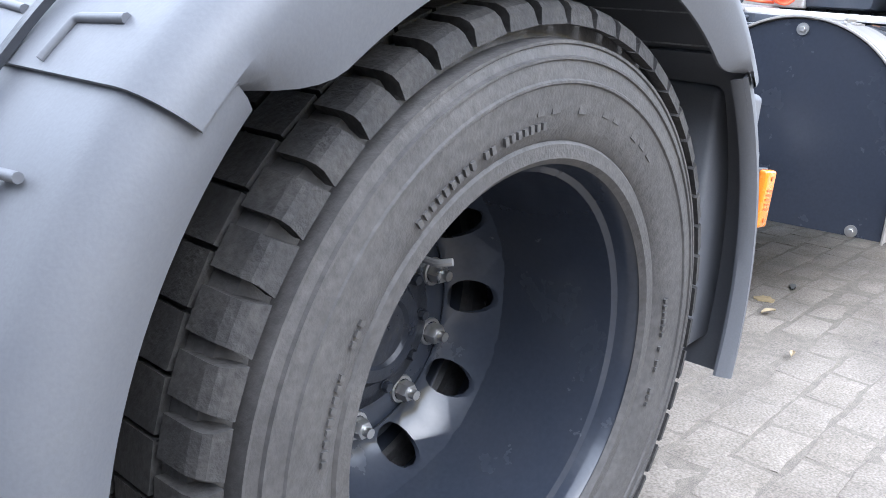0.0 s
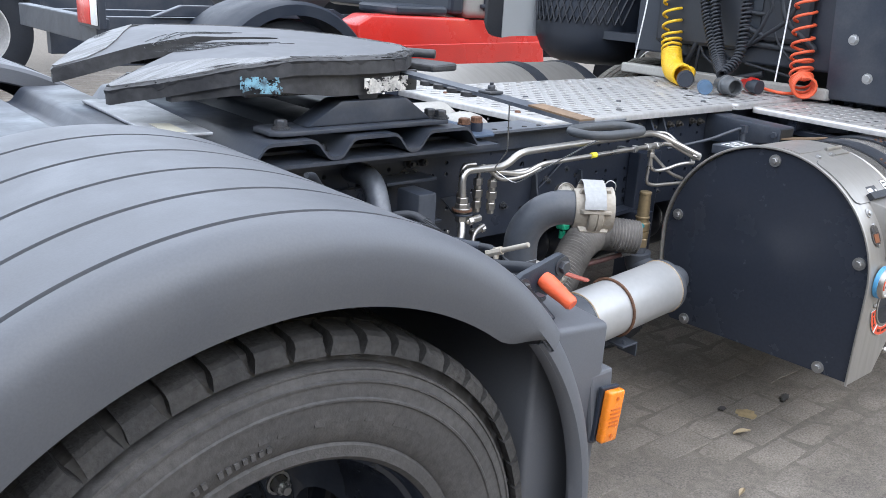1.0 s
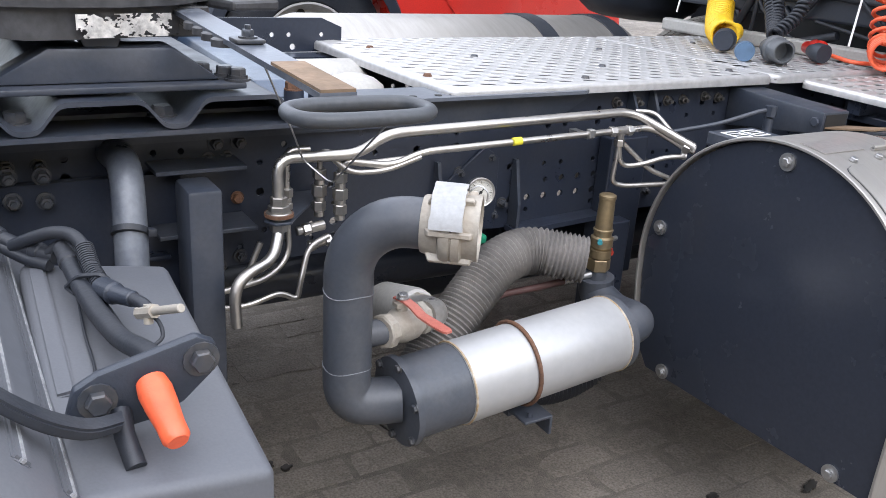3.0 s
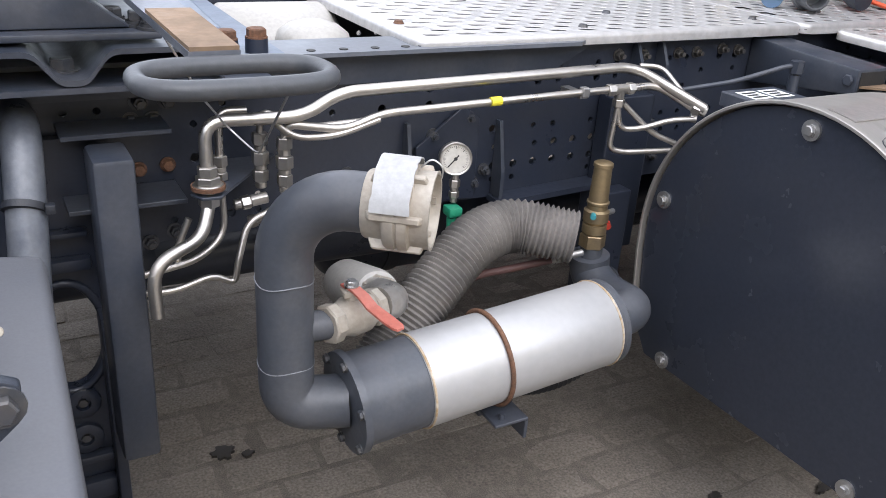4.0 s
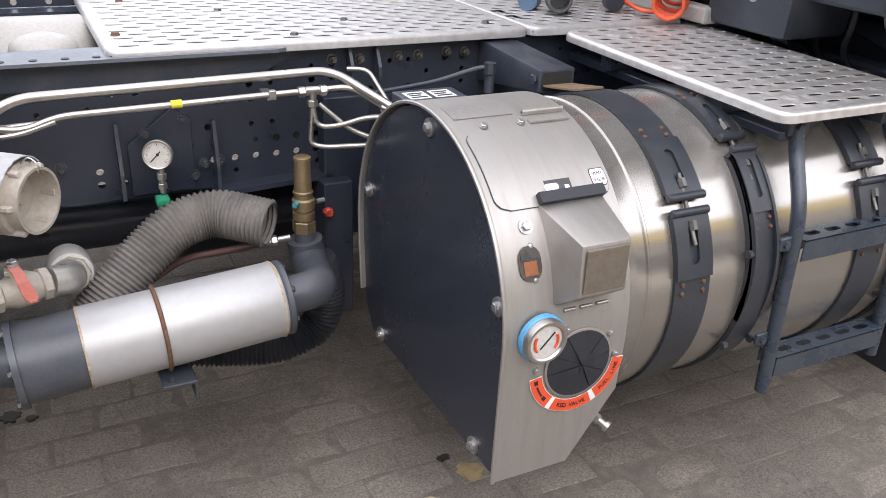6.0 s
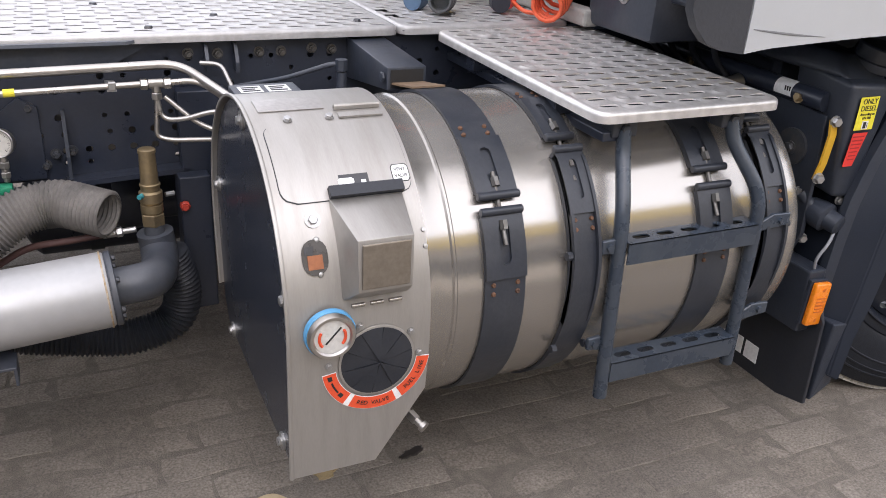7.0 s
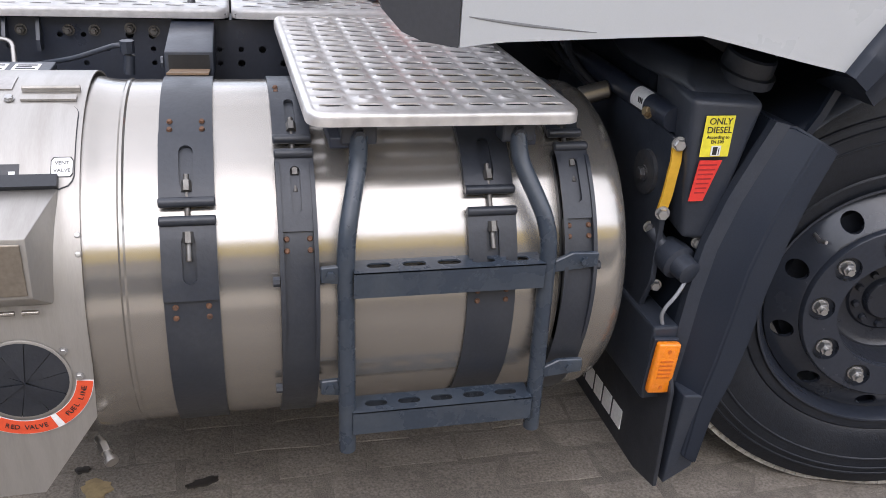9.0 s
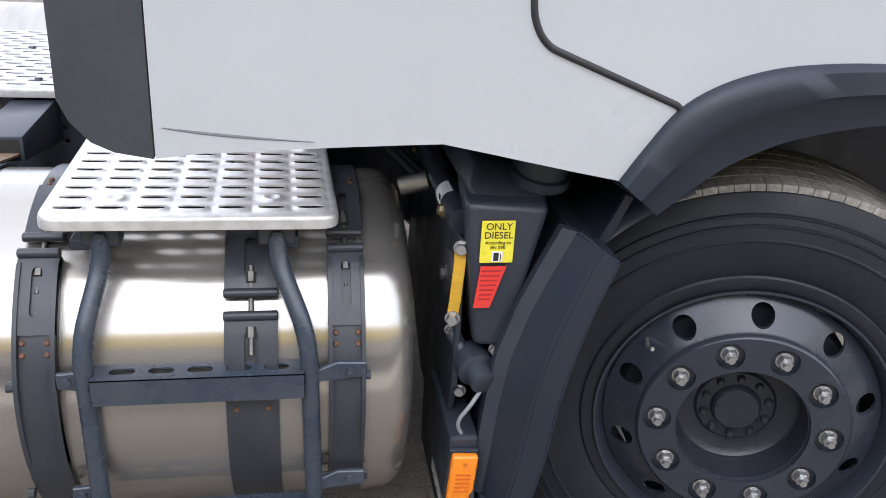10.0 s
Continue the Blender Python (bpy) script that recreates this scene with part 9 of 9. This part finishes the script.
        prism(bm, [(-0.98, 0.86), (0.42, 0.88), (0.42, 0.72), (-0.85, 0.70)], "y", -0.008, -0.0005, 0.003, 1)
        part("skirt_pressing", bm, skirt, sk_)
        bm = B()
        box(bm, -1.02, -0.56, 0.03, 0.50, 1.062, 1.125, 0.02)
        part("tank_cover", bm, M_BLACK, t)
    bm = B()
    hull8(bm, [(cab_from, 0.03, 1.045), (2.75, -0.06, 1.045), (2.75, 2.05, 1.045), (cab_from, 1.95, 1.045)], [(cab_from, 0.05, 3.4), (2.6, 0.0, 3.4), (2.6, 2.0, 3.4), (cab_from, 1.9, 3.4)], 0.06, 3)
    cb = part("cab", bm, body, t, smooth=35)
    bm = B()
    box(bm, cab_from + 0.16, cab_from + 0.21, 0.0, 0.03, 1.10, 1.6, 0.008)
    box(bm, cab_from + 0.12, cab_from + 0.25, -0.005, 0.025, 1.12, 1.15, 0.008)
    part("latch_bar", bm, M_BLACK, cb)
    bm = B()
    box(bm, cab_from - 0.14, cab_from - 0.005, 0.05, 1.9, 1.07, 3.3, 0.03)
    part("rear_gear", bm, M_BLACK, t)
    return t


neighbour(2.27, 3.8, M_WHITE, M_RED, "white-cabbed tractor unit with red side skirts parked alongside")
neighbour(2.2, 7.4, M_WHITE, None, "dark tractor unit with bare rims parked further off", 0.4, (-2.85, 1.9))

# ---- paving: worn setts in running bond, the nearest as pieces of their own ----
def build_paving():
    pave = tagged(new("pavement"), "worn grey-brown block paving with gritty joints and stains", "pavement", kind="structure")
    rng = random.Random(21)
    LX, LY, G = 0.222, 0.113, 0.0048

    def sett(seed):
        r = random.Random(seed)
        bm = B()
        n = 3
        w, h = LX - G, LY - G
        def jag():
            return r.uniform(-0.0055, 0.0055)
        ring_low, ring_mid, ring_top = [], [], []
        base = [(-w / 2, -h / 2), (-w / 6, -h / 2), (w / 6, -h / 2), (w / 2, -h / 2), (w / 2, 0), (w / 2, h / 2), (w / 6, h / 2), (-w / 6, h / 2), (-w / 2, h / 2), (-w / 2, 0)]
        for x, y in base:
            x, y = x + jag(), y + jag()
            cx = 0.86 if abs(x) > w * 0.4 and abs(y) > h * 0.4 else 1.0
            ring_low.append(bm.verts.new((x * (0.97 if cx < 1 else 1), y * (0.97 if cx < 1 else 1), -0.03)))
            ring_mid.append(bm.verts.new((x * (0.97 if cx < 1 else 1), y * (0.97 if cx < 1 else 1), -0.0060 + r.uniform(-0.002, 0.002))))
            ring_top.append(bm.verts.new((x * r.uniform(0.92, 0.98), y * r.uniform(0.86, 0.95), r.uniform(-0.0030, -0.0004))))
        bridge(bm, ring_low, ring_mid)
        bridge(bm, ring_mid, ring_top)
        mid = bm.verts.new((r.uniform(-0.03, 0.03), r.uniform(-0.015, 0.015), r.uniform(-0.0005, 0.0025)))
        for i in range(10):
            bm.faces.new((ring_top[i], ring_top[(i + 1) % 10], mid))
        bmesh.ops.recalc_face_normals(bm, faces=bm.faces)
        me = bpy.data.meshes.new("sett")
        bm.to_mesh(me)
        bm.free()
        me.materials.append(M_PAVER)
        return me
    kinds = [sett(100 + i) for i in range(12)]
    rest = []
    count = 0
    y_start, x_start = 0.248, -0.098
    for j in range(-62, 80):
        y = y_start + (j + 0.5) * LY
        off = 0.0 if j % 2 == 0 else 0.5
        for i in range(-45, 45):
            x = x_start + (i + 0.5 + off) * LX + rng.uniform(-0.004, 0.004)
            z, rx, ry = rng.uniform(-0.0025, 0.0005) + yard_z(y), rng.uniform(-0.008, 0.008), rng.uniform(-0.005, 0.005)
            k, turn = rng.randrange(12), rng.choice((0, math.pi))
            m = Matrix.LocRotScale((x, y + rng.uniform(-0.003, 0.003), z), Euler((rx, ry, turn + rng.uniform(-0.012, 0.012))), None)
            if -1.25 < x < 1.45 and -0.45 < y < 0.82 and count < 300:
                count += 1
                ob = new("sett", kinds[k])
                ob.parent = pave
                ob.matrix_basis = m
            elif -6.5 < x < 7.5 and -6.5 < y < 8.5:
                rest.append((k, m))
    verts, faces, base = [], [], 0
    data = []
    for me in kinds:
        co = np.array([v.co[:] for v in me.vertices])
        data.append((co, [tuple(p.vertices) for p in me.polygons]))
    for k, m in rest:
        co, fs = data[k]
        mm = np.array(m)
        verts.append(co @ mm[:3, :3].T + mm[:3, 3])
        faces.extend([tuple(base + v for v in f) for f in fs])
        base += len(co)
    me = bpy.data.meshes.new("setts_beyond")
    me.from_pydata(np.vstack(verts).tolist(), [], faces)
    me.materials.append(M_PAVER)
    ob = new("setts_beyond", me)
    ob.parent = pave
    tagged(ob, kind="stuff")
    return pave


build_paving()


# ---- stains and litter on the paving ----
def blot(name, x, y, rx, ry, mat, label, seed, h=0.0035, turn=0.0):
    r = random.Random(seed)
    bm = B()
    n = 22
    pts = []
    for i in range(n):
        a = 2 * math.pi * i / n
        k = r.uniform(0.65, 1.1)
        px, py = math.cos(a) * rx * k, math.sin(a) * ry * k
        pts.append((x + px * math.cos(turn) - py * math.sin(turn), y + px * math.sin(turn) + py * math.cos(turn)))
    prism(bm, pts, "z", -0.004, h)
    return tagged(part(name, bm, mat), label, "stain", kind="structure")


blot("oil_stain", -0.851, 0.957, 0.030, 0.026, M_OIL, "dark oil spot on the paving", 1)
blot("oil_stain", -0.80, 0.93, 0.016, 0.012, M_OIL, "dark oil spot on the paving", 2)
blot("oil_stain", 0.399, 0.271, 0.040, 0.013, M_OIL, "dark oil streak on the paving", 3, turn=0.3)
blot("sand_stain", 0.165, 0.285, 0.042, 0.034, M_SAND, "yellowish spill on the paving", 4)
blot("oil_stain", 0.125, 0.355, 0.018, 0.012, M_OIL, "dark oil spot on the paving", 5)


def leaf(x, y, ln, turn, seed):
    r = random.Random(seed)
    bm = B()
    n = 6
    rows = []
    for i in range(n + 1):
        t = i / n
        w = ln * 0.16 * math.sin(math.pi * min(0.98, max(0.02, t)))
        rows.append([bm.verts.new((ln * (t - 0.5), s * w, 0.006 + 0.006 * abs(s) + 0.004 * math.sin(3 * t))) for s in (-1, 0, 1)])
    for a, b in zip(rows, rows[1:]):
        for k in range(2):
            bm.faces.new((a[k], a[k + 1], b[k + 1], b[k]))
    ex = bmesh.ops.extrude_face_region(bm, geom=bm.faces[:])
    bmesh.ops.translate(bm, vec=(0, 0, 0.001), verts=[v for v in ex["geom"] if isinstance(v, bmesh.types.BMVert)])
    ob = part("dry_leaf", bm, material("dry_leaf", (0.36, 0.29, 0.18), 0.8, mix=(0.22, 0.16, 0.1), mix_scale=60))
    ob.matrix_basis = pose(x, y, 0.0, 0, 0, turn)
    return tagged(ob, "dry pale leaf lying on the paving", "leaf", "dry leaves")


leaf(-0.60, 0.37, 0.055, 40, 1)
leaf(0.02, 0.215, 0.07, -20, 2)
leaf(-0.30, 0.02, 0.05, 15, 3)


# ---- no part lies deeper than two levels under its thing ----
def flatten():
    for ob in list(bpy.data.objects):
        chain = [ob]
        while chain[-1].parent:
            chain.append(chain[-1].parent)
        if len(chain) > 3:
            m = Matrix()
            for a in reversed(chain[:-2]):
                m = m @ a.matrix_basis
            yield ob, chain[-2], m


moves = list(flatten())
for ob, holder, m in moves:
    old = ob.parent
    if old.data is None and old.get("label") and not ob.get("label"):
        ob["label"] = old["label"]
    ob.parent = holder
    ob.matrix_basis = m
for ob in list(bpy.data.objects):
    if ob.type == "EMPTY" and not ob.children:
        bpy.data.objects.remove(ob)
